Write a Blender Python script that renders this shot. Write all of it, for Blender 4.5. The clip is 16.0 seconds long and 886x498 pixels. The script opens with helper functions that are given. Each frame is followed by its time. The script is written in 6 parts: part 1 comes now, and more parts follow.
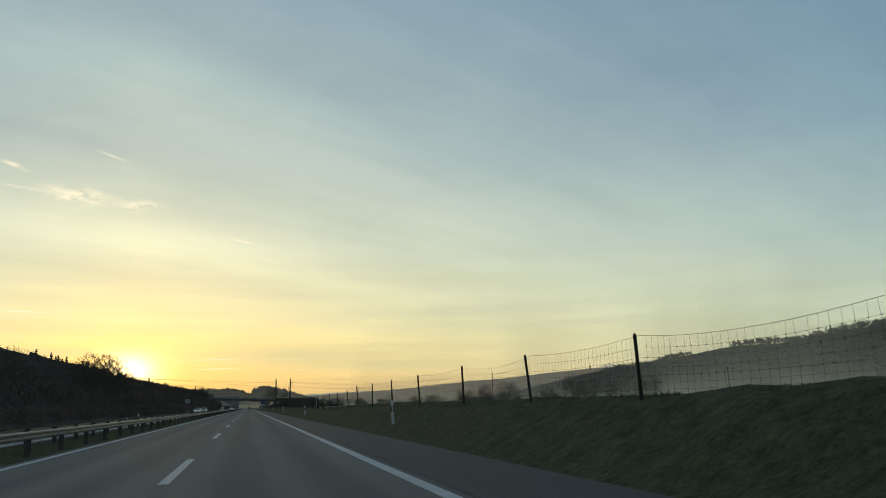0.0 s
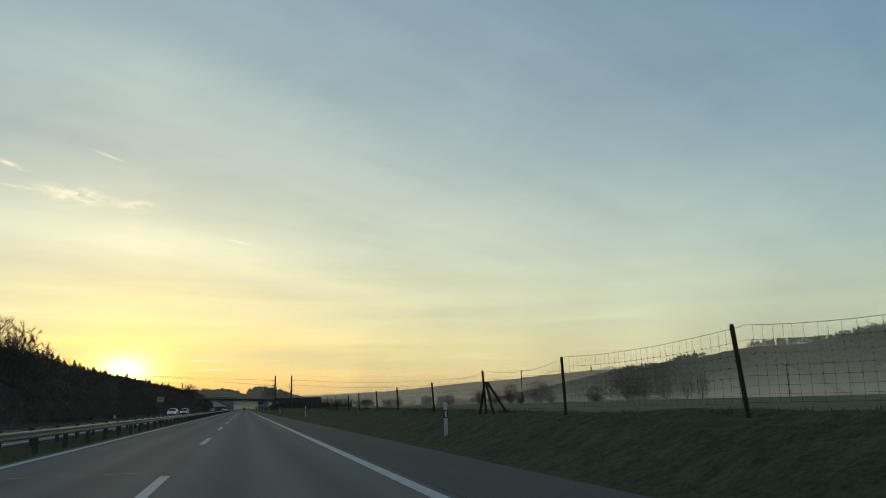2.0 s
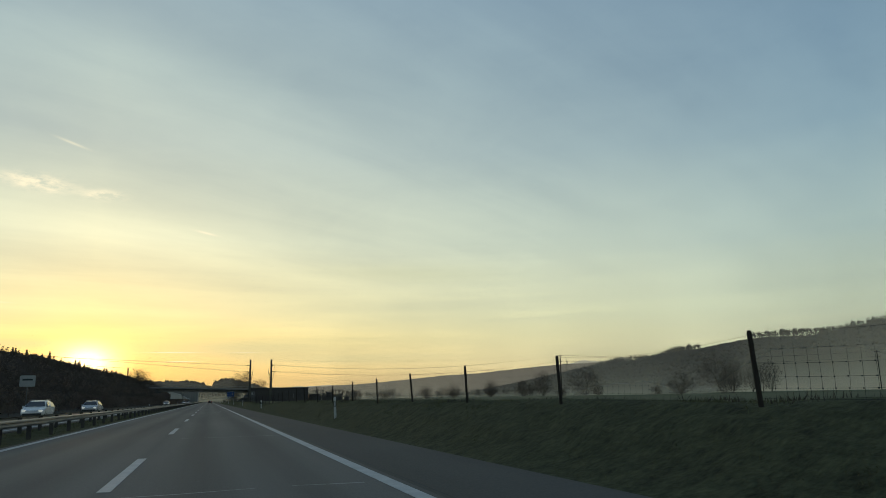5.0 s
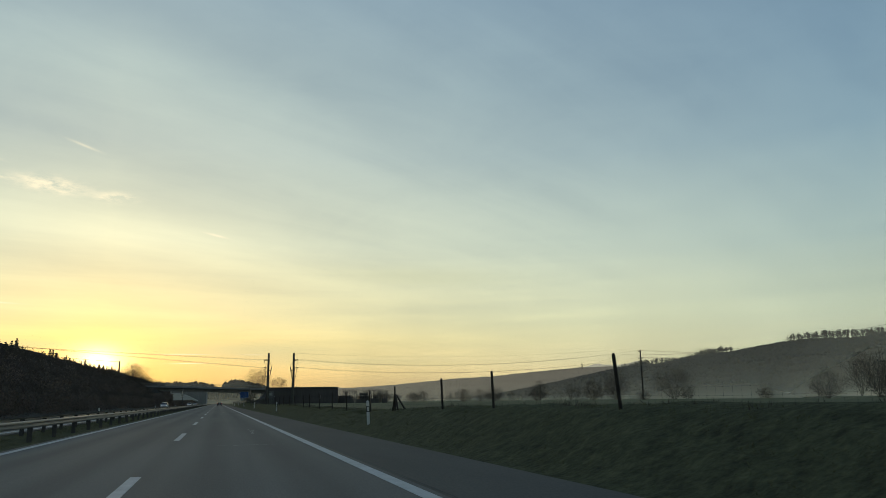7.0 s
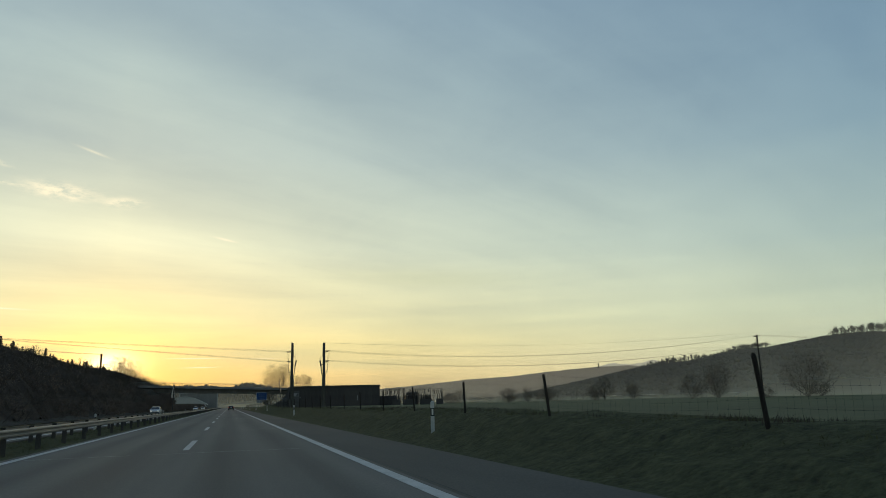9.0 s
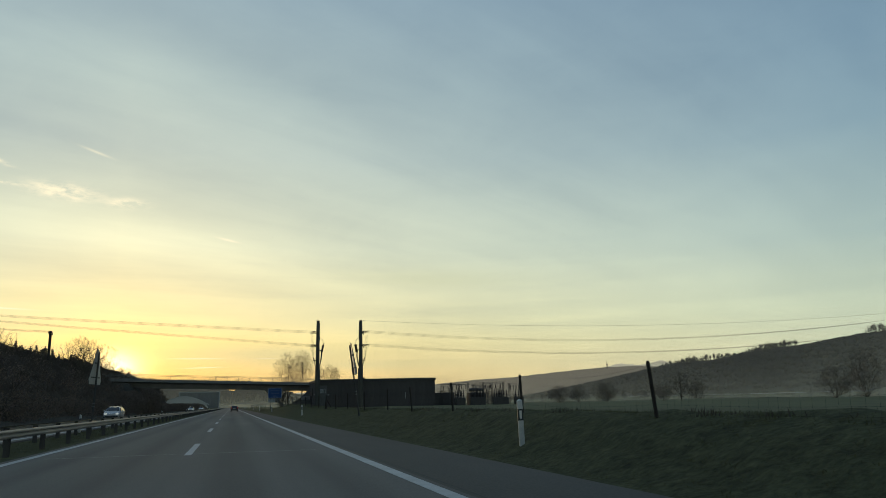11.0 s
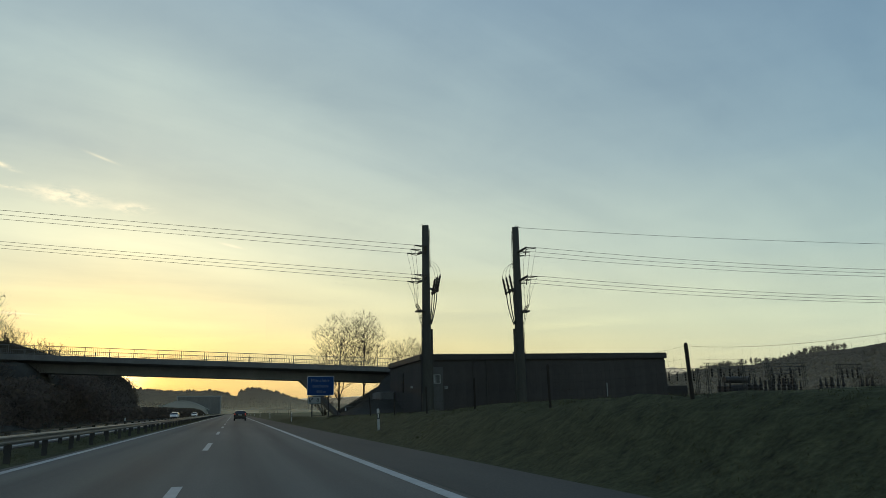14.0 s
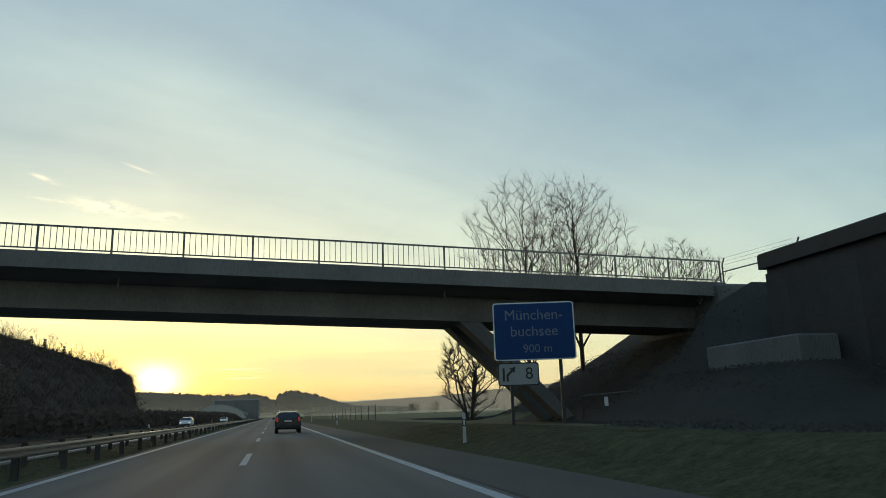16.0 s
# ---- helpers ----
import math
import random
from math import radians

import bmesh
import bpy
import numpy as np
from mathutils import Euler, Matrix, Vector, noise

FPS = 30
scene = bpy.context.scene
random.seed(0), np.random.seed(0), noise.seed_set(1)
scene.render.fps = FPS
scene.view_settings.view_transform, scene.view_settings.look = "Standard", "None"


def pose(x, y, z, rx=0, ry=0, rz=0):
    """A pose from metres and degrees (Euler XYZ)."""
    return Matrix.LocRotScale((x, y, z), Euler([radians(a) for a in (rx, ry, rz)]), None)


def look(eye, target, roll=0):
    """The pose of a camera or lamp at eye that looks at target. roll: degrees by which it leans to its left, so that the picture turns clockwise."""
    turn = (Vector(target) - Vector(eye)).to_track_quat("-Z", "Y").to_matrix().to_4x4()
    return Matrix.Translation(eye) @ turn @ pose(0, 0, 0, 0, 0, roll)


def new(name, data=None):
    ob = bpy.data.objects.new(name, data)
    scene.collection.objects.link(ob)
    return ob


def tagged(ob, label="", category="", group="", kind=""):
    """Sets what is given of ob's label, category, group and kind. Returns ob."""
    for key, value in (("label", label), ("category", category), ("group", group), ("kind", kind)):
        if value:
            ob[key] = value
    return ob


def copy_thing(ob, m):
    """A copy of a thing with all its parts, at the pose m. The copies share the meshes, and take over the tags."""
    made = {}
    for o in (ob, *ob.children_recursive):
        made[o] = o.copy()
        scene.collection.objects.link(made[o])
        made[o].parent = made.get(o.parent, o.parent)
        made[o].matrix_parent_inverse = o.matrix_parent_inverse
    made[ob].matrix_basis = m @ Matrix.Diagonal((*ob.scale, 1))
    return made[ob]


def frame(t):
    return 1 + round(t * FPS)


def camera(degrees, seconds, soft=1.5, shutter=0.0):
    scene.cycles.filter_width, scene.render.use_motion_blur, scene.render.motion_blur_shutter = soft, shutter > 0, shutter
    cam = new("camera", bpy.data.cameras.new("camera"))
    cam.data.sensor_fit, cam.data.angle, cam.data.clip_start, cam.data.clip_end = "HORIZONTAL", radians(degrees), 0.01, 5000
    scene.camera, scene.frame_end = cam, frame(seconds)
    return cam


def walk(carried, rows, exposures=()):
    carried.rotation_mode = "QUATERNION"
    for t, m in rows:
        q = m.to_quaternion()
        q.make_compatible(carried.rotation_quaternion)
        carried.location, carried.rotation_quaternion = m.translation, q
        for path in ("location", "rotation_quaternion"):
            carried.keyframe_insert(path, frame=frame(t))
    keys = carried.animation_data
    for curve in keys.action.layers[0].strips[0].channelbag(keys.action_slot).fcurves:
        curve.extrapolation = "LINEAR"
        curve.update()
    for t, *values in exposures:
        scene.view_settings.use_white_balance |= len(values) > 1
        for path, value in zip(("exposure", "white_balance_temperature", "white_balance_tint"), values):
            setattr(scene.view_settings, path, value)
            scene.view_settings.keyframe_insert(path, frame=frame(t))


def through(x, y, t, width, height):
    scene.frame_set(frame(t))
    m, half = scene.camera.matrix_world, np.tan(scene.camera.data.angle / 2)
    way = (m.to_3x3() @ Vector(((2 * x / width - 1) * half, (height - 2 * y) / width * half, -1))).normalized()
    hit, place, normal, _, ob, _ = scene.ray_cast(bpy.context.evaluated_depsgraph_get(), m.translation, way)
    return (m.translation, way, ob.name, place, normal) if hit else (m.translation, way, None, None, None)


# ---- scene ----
cam = camera(63.0, 16.0, soft=0.7)
PATH = [
    (0, 0.286, 0.00, 1.153, 101.93, 1.70, -14.73),
    (0.5, 0.300, 14.58, 1.153, 101.96, 1.71, -14.51),
    (1, 0.311, 29.17, 1.153, 102.03, 1.75, -14.37),
    (1.5, 0.318, 43.76, 1.153, 102.09, 1.75, -14.44),
    (2, 0.322, 58.35, 1.153, 102.06, 1.44, -15.08),
    (2.5, 0.323, 72.95, 1.153, 101.77, 1.28, -16.09),
    (3, 0.322, 87.55, 1.153, 101.27, 1.65, -16.78),
    (3.5, 0.317, 102.14, 1.153, 100.93, 1.59, -17.46),
    (6, 0.257, 174.82, 1.153, 101.85, 0.92, -17.35),
    (6.5, 0.239, 189.26, 1.153, 101.84, 0.80, -17.17),
    (7, 0.219, 203.64, 1.153, 101.78, 0.84, -16.92),
    (7.5, 0.197, 217.98, 1.153, 101.72, 0.95, -16.65),
    (8, 0.174, 232.27, 1.153, 101.81, 1.13, -16.46),
    (8.5, 0.149, 246.50, 1.153, 101.78, 1.30, -16.28),
    (9, 0.124, 260.68, 1.153, 101.91, 1.39, -16.13),
    (11.5, -0.018, 331.01, 1.153, 102.00, 1.26, -15.91),
    (12, -0.049, 345.05, 1.153, 102.17, 1.31, -15.84),
    (12.5, -0.079, 359.12, 1.153, 102.21, 1.33, -15.91),
    (13, -0.109, 373.25, 1.153, 102.24, 1.02, -15.93),
    (13.5, -0.140, 387.47, 1.153, 102.34, 0.91, -15.79),
    (14, -0.170, 401.83, 1.153, 102.49, 0.98, -15.77),
    (14.5, -0.200, 416.36, 1.153, 102.72, 1.34, -15.63),
    (15, -0.229, 431.11, 1.153, 102.68, 1.60, -14.96),
    (15.5, -0.258, 446.13, 1.153, 102.66, 1.77, -14.11),
    (16, -0.286, 461.48, 1.153, 102.64, 1.83, -12.92),
]
walk(cam, [(t, pose(x, y, z, rx, ry, rz)) for t, x, y, z, rx, ry, rz in PATH],
     [(0, 0.0), (9, 0.02), (12, 0.04), (14.5, 0.10), (15.2, 0.16), (16, 0.30)])

# ---- world, sun ----
SUN_AZ, SUN_EL = -8.35, 2.75   # degrees from the road's direction, to the right; above the horizon


def lin(r, g, b):
    """A colour given in 0..255 display values, as linear light."""
    out = []
    for v in (r, g, b):
        v /= 255.0
        out.append(v / 12.92 if v <= 0.04045 else ((v + 0.055) / 1.055) ** 2.4)
    return (*out, 1.0)


def build_world():
    w = bpy.data.worlds.new("sky")
    scene.world = w
    w.use_nodes = True
    nt = w.node_tree
    nt.nodes.clear()
    N, L = nt.nodes.new, nt.links.new

    def put(sock, val):
        if isinstance(val, (int, float)):
            sock.default_value = val
        else:
            L(val, sock)

    def m(op, a, b=0.0, c=None, clamp=False):
        n = N("ShaderNodeMath")
        n.operation, n.use_clamp = op, clamp
        put(n.inputs[0], a)
        put(n.inputs[1], b)
        if c is not None:
            put(n.inputs[2], c)
        return n.outputs[0]

    def mixc(fac, a, b, mode="MIX"):
        n = N("ShaderNodeMix")
        n.data_type, n.blend_type = "RGBA", mode
        put(n.inputs[0], fac)
        for s, v in ((n.inputs[6], a), (n.inputs[7], b)):
            if isinstance(v, tuple):
                s.default_value = v
            else:
                L(v, s)
        return n.outputs[2]

    def ramp(fac, stops):
        n = N("ShaderNodeValToRGB")
        e = n.color_ramp.elements
        while len(e) < len(stops):
            e.new(0.5)
        for k, (p, col) in enumerate(stops):
            e[k].position, e[k].color = p, col
        put(n.inputs[0], fac)
        return n.outputs[0]

    tc = N("ShaderNodeTexCoord").outputs["Generated"]
    sep = N("ShaderNodeSeparateXYZ")
    L(tc, sep.inputs[0])
    x, y, z = sep.outputs
    deg = 180 / math.pi
    el = m("MULTIPLY", m("ARCSINE", m("MINIMUM", m("MAXIMUM", z, -1.0), 1.0)), deg)
    azm = m("MULTIPLY", m("ARCTAN2", x, y), deg)
    away = m("ABSOLUTE", m("SUBTRACT", azm, SUN_AZ))
    e40 = m("DIVIDE", el, 45.0, clamp=True)
    sun_side = ramp(e40, [(p / 45, lin(*c)) for p, c in SKY_SUN])
    far_side = ramp(e40, [(p / 45, lin(*c)) for p, c in SKY_AWAY])
    side = m("POWER", m("DIVIDE", away, 57.0, clamp=True), 0.9)
    base = mixc(side, sun_side, far_side)

    # thin cirrus, drawn out in long bands on a high sheet
    up = m("ADD", m("MAXIMUM", z, 0.0), 0.14)
    px, py = m("DIVIDE", x, up), m("DIVIDE", y, up)
    ca, sa_ = math.cos(radians(BAND_AZ)), math.sin(radians(BAND_AZ))
    along = m("ADD", m("MULTIPLY", px, sa_), m("MULTIPLY", py, ca))
    across = m("SUBTRACT", m("MULTIPLY", py, sa_), m("MULTIPLY", px, ca))

    def tex(u, v, scale, detail, rough, distort, w=0.0):
        comb = N("ShaderNodeCombineXYZ")
        put(comb.inputs[0], u)
        put(comb.inputs[1], v)
        comb.inputs[2].default_value = w
        n = N("ShaderNodeTexNoise")
        n.inputs["Scale"].default_value, n.inputs["Detail"].default_value = scale, detail
        n.inputs["Roughness"].default_value, n.inputs["Distortion"].default_value = rough, distort
        L(comb.outputs[0], n.inputs["Vector"])
        return n.outputs[0]

    def contrast(v, mid, gain):
        return m("SUBTRACT", m("MULTIPLY", m("ADD", m("SUBTRACT", v, mid), 0.5 / gain), gain, clamp=True), 0.5)

    broad = contrast(tex(m("MULTIPLY", along, 0.22), across, 0.9, 4.0, 0.5, 0.35, 2.3), 0.5, 2.6)
    wisps = contrast(tex(m("MULTIPLY", along, 0.30), m("MULTIPLY", across, 1.2), 2.6, 7.0, 0.58, 0.6, 5.1), 0.5, 2.2)
    mottle = contrast(tex(m("MULTIPLY", azm, 0.10), m("MULTIPLY", el, 0.22), 1.0, 6.0, 0.6, 0.4, 1.7), 0.5, 2.0)
    level = contrast(tex(m("MULTIPLY", azm, 0.045), m("MULTIPLY", el, 0.75), 1.0, 6.0, 0.6, 0.3, 8.2), 0.5, 2.4)
    high = m("DIVIDE", m("SUBTRACT", el, 5.0), 7.0, clamp=True)
    low = m("MULTIPLY", m("SUBTRACT", 1.0, m("DIVIDE", m("SUBTRACT", el, 5.0), 9.0, clamp=True)), m("DIVIDE", el, 1.5, clamp=True))
    amount = m("ADD", m("MULTIPLY", high, m("ADD", m("MULTIPLY", broad, 0.38), m("MULTIPLY", wisps, 0.10))), m("ADD", m("MULTIPLY", low, m("MULTIPLY", level, 0.20)), m("MULTIPLY", mottle, 0.10)))
    gain = m("ADD", 1.0, amount)
    sh = N("ShaderNodeCombineColor")
    put(sh.inputs[0], m("ADD", 1.0, m("MULTIPLY", amount, 1.15)))
    put(sh.inputs[1], gain)
    put(sh.inputs[2], m("ADD", 1.0, m("MULTIPLY", amount, 0.70)))
    sky = mixc(1.0, base, sh.outputs[0], "MULTIPLY")

    def blob(a0, e0, sa, se, tilt=0.0):
        da = m("SUBTRACT", azm, a0)
        de = m("SUBTRACT", m("SUBTRACT", el, e0), m("MULTIPLY", da, tilt))
        r2 = m("ADD", m("POWER", m("DIVIDE", m("ABSOLUTE", da), sa), 2.0), m("POWER", m("DIVIDE", m("ABSOLUTE", de), se), 2.0))
        return m("EXPONENT", m("MULTIPLY", r2, -1.0))

    mp2 = N("ShaderNodeMapping")
    mp2.inputs["Scale"].default_value = (1.0, 1.0, 3.0)
    L(tc, mp2.inputs[0])
    puff = N("ShaderNodeTexNoise")
    puff.inputs["Scale"].default_value, puff.inputs["Detail"].default_value, puff.inputs["Roughness"].default_value = 38.0, 6.0, 0.62
    L(mp2.outputs[0], puff.inputs["Vector"])
    puffs = m("MULTIPLY", m("SUBTRACT", puff.outputs[0], 0.40), 4.0, clamp=True)
    for a0, e0, sa, se, tilt, amount, rough in CLOUDLETS:
        b = blob(a0, e0, sa, se, tilt)
        b = m("MULTIPLY", m("MULTIPLY", b, puffs) if rough else b, amount * 1.5, clamp=True)
        sky = mixc(b, sky, lin(255, 246, 212))
    for a0, e0, sa, se, tilt, amount in DARK_BANDS:
        sky = mixc(m("MULTIPLY", blob(a0, e0, sa, se, tilt), amount, clamp=True), sky, lin(196, 200, 158))

    # the glow of the low sun
    for s, col, k in SUN_GLOW:
        g = m("MULTIPLY", blob(SUN_AZ, SUN_EL, s[0], s[1]), k)
        sky = mixc(g, sky, mixc(1.0, sky, lin(*col), "ADD"))

    nish = N("ShaderNodeTexSky")
    nish.sky_type, nish.sun_disc = "NISHITA", False
    nish.sun_elevation, nish.sun_rotation = radians(SUN_EL), radians(SUN_AZ)
    nish.air_density, nish.dust_density, nish.ozone_density = 1.0, 1.5, 1.0
    bg1, bg2 = N("ShaderNodeBackground"), N("ShaderNodeBackground")
    L(mixc(1.0, nish.outputs[0], (0.2, 0.2, 0.2, 1.0), "MULTIPLY"), bg1.inputs[0])
    bg1.inputs[1].default_value = 0.05
    L(sky, bg2.inputs[0])
    bg2.inputs[1].default_value = SKY_LEVEL
    add = N("ShaderNodeAddShader")
    L(bg1.outputs[0], add.inputs[0])
    L(bg2.outputs[0], add.inputs[1])
    out = N("ShaderNodeOutputWorld")
    L(add.outputs[0], out.inputs[0])


SKY_LEVEL, BAND_AZ = 0.97, 66.0
SKY_SUN = [(0, (243, 196, 112)), (1.8, (247, 209, 122)), (4.5, (247, 224, 142)), (6.5, (243, 231, 170)), (12, (230, 233, 199)), (19, (196, 208, 196)), (24, (178, 195, 191)), (31, (156, 178, 186)), (45, (118, 144, 166))]
SKY_AWAY = [(0, (220, 216, 182)), (3, (214, 221, 190)), (6, (204, 218, 194)), (11, (169, 191, 187)), (18.6, (136, 164, 177)), (24, (125, 154, 172)), (45, (96, 127, 158))]
CLOUDLETS = [(-12.3, 15.2, 2.0, 0.5, -0.05, 1.1, 1), (-8.1, 14.75, 1.1, 0.32, 0.04, 1.1, 1), (-10.4, 18.2, 0.9, 0.09, -0.28, 0.3, 0), (-16.6, 16.8, 0.8, 0.14, -0.3, 0.7, 1), (-16.0, 15.4, 1.2, 0.12, -0.05, 0.6, 1),
             (-2.5, 3.57, 1.5, 0.035, 0.0, 0.9, 0), (2.4, 3.55, 1.0, 0.03, 0.0, 0.6, 0), (-2.2, 2.9, 1.2, 0.03, 0.02, 0.7, 0), (-0.7, 12.5, 0.7, 0.08, -0.2, 0.55, 0), (-15.5, 6.9, 1.6, 0.05, -0.02, 0.5, 0)]
DARK_BANDS = [(2.0, 3.9, 7.5, 0.75, 0.0, 0.7), (-13.0, 4.1, 4.5, 0.35, 0.01, 0.55), (9.0, 3.0, 7.0, 0.5, 0.0, 0.45), (15.0, 9.6, 7.0, 0.7, -0.03, 0.25), (-15.0, 7.9, 3.0, 0.6, -0.03, 0.25)]
SUN_GLOW = [((6.5, 4.0), (105, 80, 12), 0.5), ((2.6, 1.9), (205, 150, 40), 0.6), ((1.9, 1.2), (255, 245, 200), 1.0), ((1.15, 0.9), (255, 245, 200), 1.0)]
build_world()

sun_data = bpy.data.lights.new("sun", "SUN")
sun_data.energy, sun_data.angle, sun_data.color = 0.35, radians(2.5), (1.0, 0.74, 0.42)
sun_lamp = new("sun", sun_data)
_d = Vector((math.sin(radians(SUN_AZ)) * math.cos(radians(SUN_EL)), math.cos(radians(SUN_AZ)) * math.cos(radians(SUN_EL)), math.sin(radians(SUN_EL))))
sun_lamp.matrix_world = look(_d * 100, (0, 0, 0))

# ---- materials ----


def material(name, colour, rough=0.7, metal=0.0, vary=0.25, scale=4.0, fine=60.0, bump=0.3, tint=None, spec=0.5, dist=0.02, each=0.0, stretch=(1, 1, 1)):
    """Two scales of stain and grain over a base colour, with relief. each: how far alike pieces differ."""
    mt = bpy.data.materials.new(name)
    mt.use_nodes = True
    nt = mt.node_tree
    N, L = nt.nodes.new, nt.links.new
    b = nt.nodes["Principled BSDF"]
    b.inputs["Roughness"].default_value, b.inputs["Metallic"].default_value = rough, metal
    b.inputs["Specular IOR Level"].default_value = spec
    tc = N("ShaderNodeTexCoord")
    mp = N("ShaderNodeMapping")
    mp.inputs["Scale"].default_value = stretch
    L(tc.outputs["Object"], mp.inputs[0])
    big, small = N("ShaderNodeTexNoise"), N("ShaderNodeTexNoise")
    for n, s, d in ((big, scale, 5.0), (small, fine, 4.0)):
        n.inputs["Scale"].default_value, n.inputs["Detail"].default_value, n.inputs["Roughness"].default_value = s, d, 0.6
        L(mp.outputs[0], n.inputs["Vector"])
    r = N("ShaderNodeValToRGB")
    c = Vector(colour)
    t = Vector(tint) if tint else c * (1 - vary)
    r.color_ramp.elements[0].position, r.color_ramp.elements[1].position = 0.3, 0.7
    r.color_ramp.elements[0].color, r.color_ramp.elements[1].color = (*t, 1), (*(c * (1 + 0.4 * vary)), 1)
    mix = N("ShaderNodeMath")
    mix.operation = "MULTIPLY_ADD"
    L(small.outputs[0], mix.inputs[0])
    mix.inputs[1].default_value = 0.45
    half = N("ShaderNodeMath")
    half.operation = "MULTIPLY"
    half.inputs[1].default_value = 0.55
    L(big.outputs[0], half.inputs[0])
    L(half.outputs[0], mix.inputs[2])
    L(mix.outputs[0], r.inputs[0])
    last = r.outputs[0]
    if each:
        info = N("ShaderNodeObjectInfo")
        hv = N("ShaderNodeHueSaturation")
        mr = N("ShaderNodeMapRange")
        mr.inputs[3].default_value, mr.inputs[4].default_value = 1 - each, 1 + each
        L(info.outputs["Random"], mr.inputs[0])
        L(mr.outputs[0], hv.inputs["Value"])
        L(last, hv.inputs["Color"])
        last = hv.outputs[0]
    L(last, b.inputs["Base Color"])
    rr = N("ShaderNodeMapRange")
    rr.inputs[3].default_value, rr.inputs[4].default_value = max(0.02, rough - 0.12), min(1.0, rough + 0.12)
    L(big.outputs[0], rr.inputs[0])
    L(rr.outputs[0], b.inputs["Roughness"])
    if bump:
        bp = N("ShaderNodeBump")
        bp.inputs["Strength"].default_value, bp.inputs["Distance"].default_value = bump, dist
        L(small.outputs[0], bp.inputs["Height"])
        L(bp.outputs[0], b.inputs["Normal"])
    return mt


def carriageway_material():
    """Asphalt with wheel tracks worn along both lanes, either side of the dashes."""
    mt = material("asphalt", (0.150, 0.138, 0.119), 0.86, vary=0.35, scale=0.35, fine=45, bump=0.5, dist=0.006, spec=0.14, stretch=(1, 0.12, 1))
    nt = mt.node_tree
    N, L = nt.nodes.new, nt.links.new
    b = nt.nodes["Principled BSDF"]
    was = b.inputs["Base Color"].links[0].from_socket
    tc, sep = N("ShaderNodeTexCoord"), N("ShaderNodeSeparateXYZ")
    L(tc.outputs["Object"], sep.inputs[0])
    mp, nz = N("ShaderNodeMapping"), N("ShaderNodeTexNoise")
    mp.inputs["Scale"].default_value = (1.6, 0.03, 1.0)
    nz.inputs["Scale"].default_value, nz.inputs["Detail"].default_value = 1.0, 4.0
    L(tc.outputs["Object"], mp.inputs[0])
    L(mp.outputs[0], nz.inputs["Vector"])

    def m(op, a, b2=0.0):
        n = N("ShaderNodeMath")
        n.operation = op
        for k, v in ((0, a), (1, b2)):
            if isinstance(v, (int, float)):
                n.inputs[k].default_value = v
            else:
                L(v, n.inputs[k])
        return n.outputs[0]

    u = m("ABSOLUTE", m("ADD", sep.outputs[0], 0.99))
    track = m("COSINE", m("MULTIPLY", m("SUBTRACT", u, 1.12), 2 * math.pi / 1.52))
    value = m("ADD", m("MULTIPLY", track, -0.13), m("ADD", m("MULTIPLY", nz.outputs[0], 0.5), 0.75))
    hv = N("ShaderNodeHueSaturation")
    L(value, hv.inputs["Value"])
    L(was, hv.inputs["Color"])
    L(hv.outputs[0], b.inputs["Base Color"])
    return mt


def leafy_material(name, colour, tint, through=0.35, scale=0.6, each=0.0):
    """Thin blades and leaves: matt, and some light comes through them."""
    mt = material(name, colour, 0.9, vary=0.4, scale=scale, fine=8, bump=0, tint=tint, spec=0.08, each=each)
    nt = mt.node_tree
    N, L = nt.nodes.new, nt.links.new
    b = nt.nodes["Principled BSDF"]
    tr, mix = N("ShaderNodeBsdfTranslucent"), N("ShaderNodeMixShader")
    L(b.inputs["Base Color"].links[0].from_socket, tr.inputs["Color"])
    mix.inputs[0].default_value = through
    out = nt.nodes["Material Output"]
    L(b.outputs[0], mix.inputs[1])
    L(tr.outputs[0], mix.inputs[2])
    L(mix.outputs[0], out.inputs["Surface"])
    return mt


M_ASPHALT = carriageway_material()
M_SHOULDER = material("shoulder_asphalt", (0.118, 0.108, 0.092), 0.93, vary=0.35, scale=0.4, fine=40, bump=0.5, dist=0.006, spec=0.08, stretch=(1, 0.2, 1))
M_LINE = material("road_paint", (0.46, 0.46, 0.44), 0.7, vary=0.35, scale=2.0, fine=30, bump=0.3, dist=0.003, spec=0.3)
M_GRASS = material("grass_ground", (0.092, 0.093, 0.048), 0.95, vary=0.6, scale=2.4, fine=9, bump=0.8, dist=0.10, tint=(0.030, 0.030, 0.018), spec=0.05)
M_BLADE = leafy_material("grass_blades", (0.104, 0.108, 0.054), (0.066, 0.062, 0.036), 0.45, 1.6)
M_FIELD = material("field", (0.116, 0.118, 0.060), 0.95, vary=0.5, scale=0.05, fine=1.2, bump=0.3, dist=0.1, tint=(0.078, 0.076, 0.042), spec=0.08)
M_LITTER = material("leaf_litter", (0.062, 0.056, 0.046), 0.95, vary=0.45, scale=0.6, fine=8, bump=0.8, dist=0.08, tint=(0.046, 0.042, 0.034), spec=0.08)
M_UNDER = material("undergrowth", (0.078, 0.060, 0.047), 0.95, vary=0.5, scale=0.7, fine=5, bump=0.9, dist=0.25, tint=(0.050, 0.039, 0.031), spec=0.05)
M_GRAVEL = material("verge_gravel", (0.15, 0.14, 0.125), 0.95, vary=0.4, scale=0.8, fine=35, bump=0.7, dist=0.02, spec=0.15)
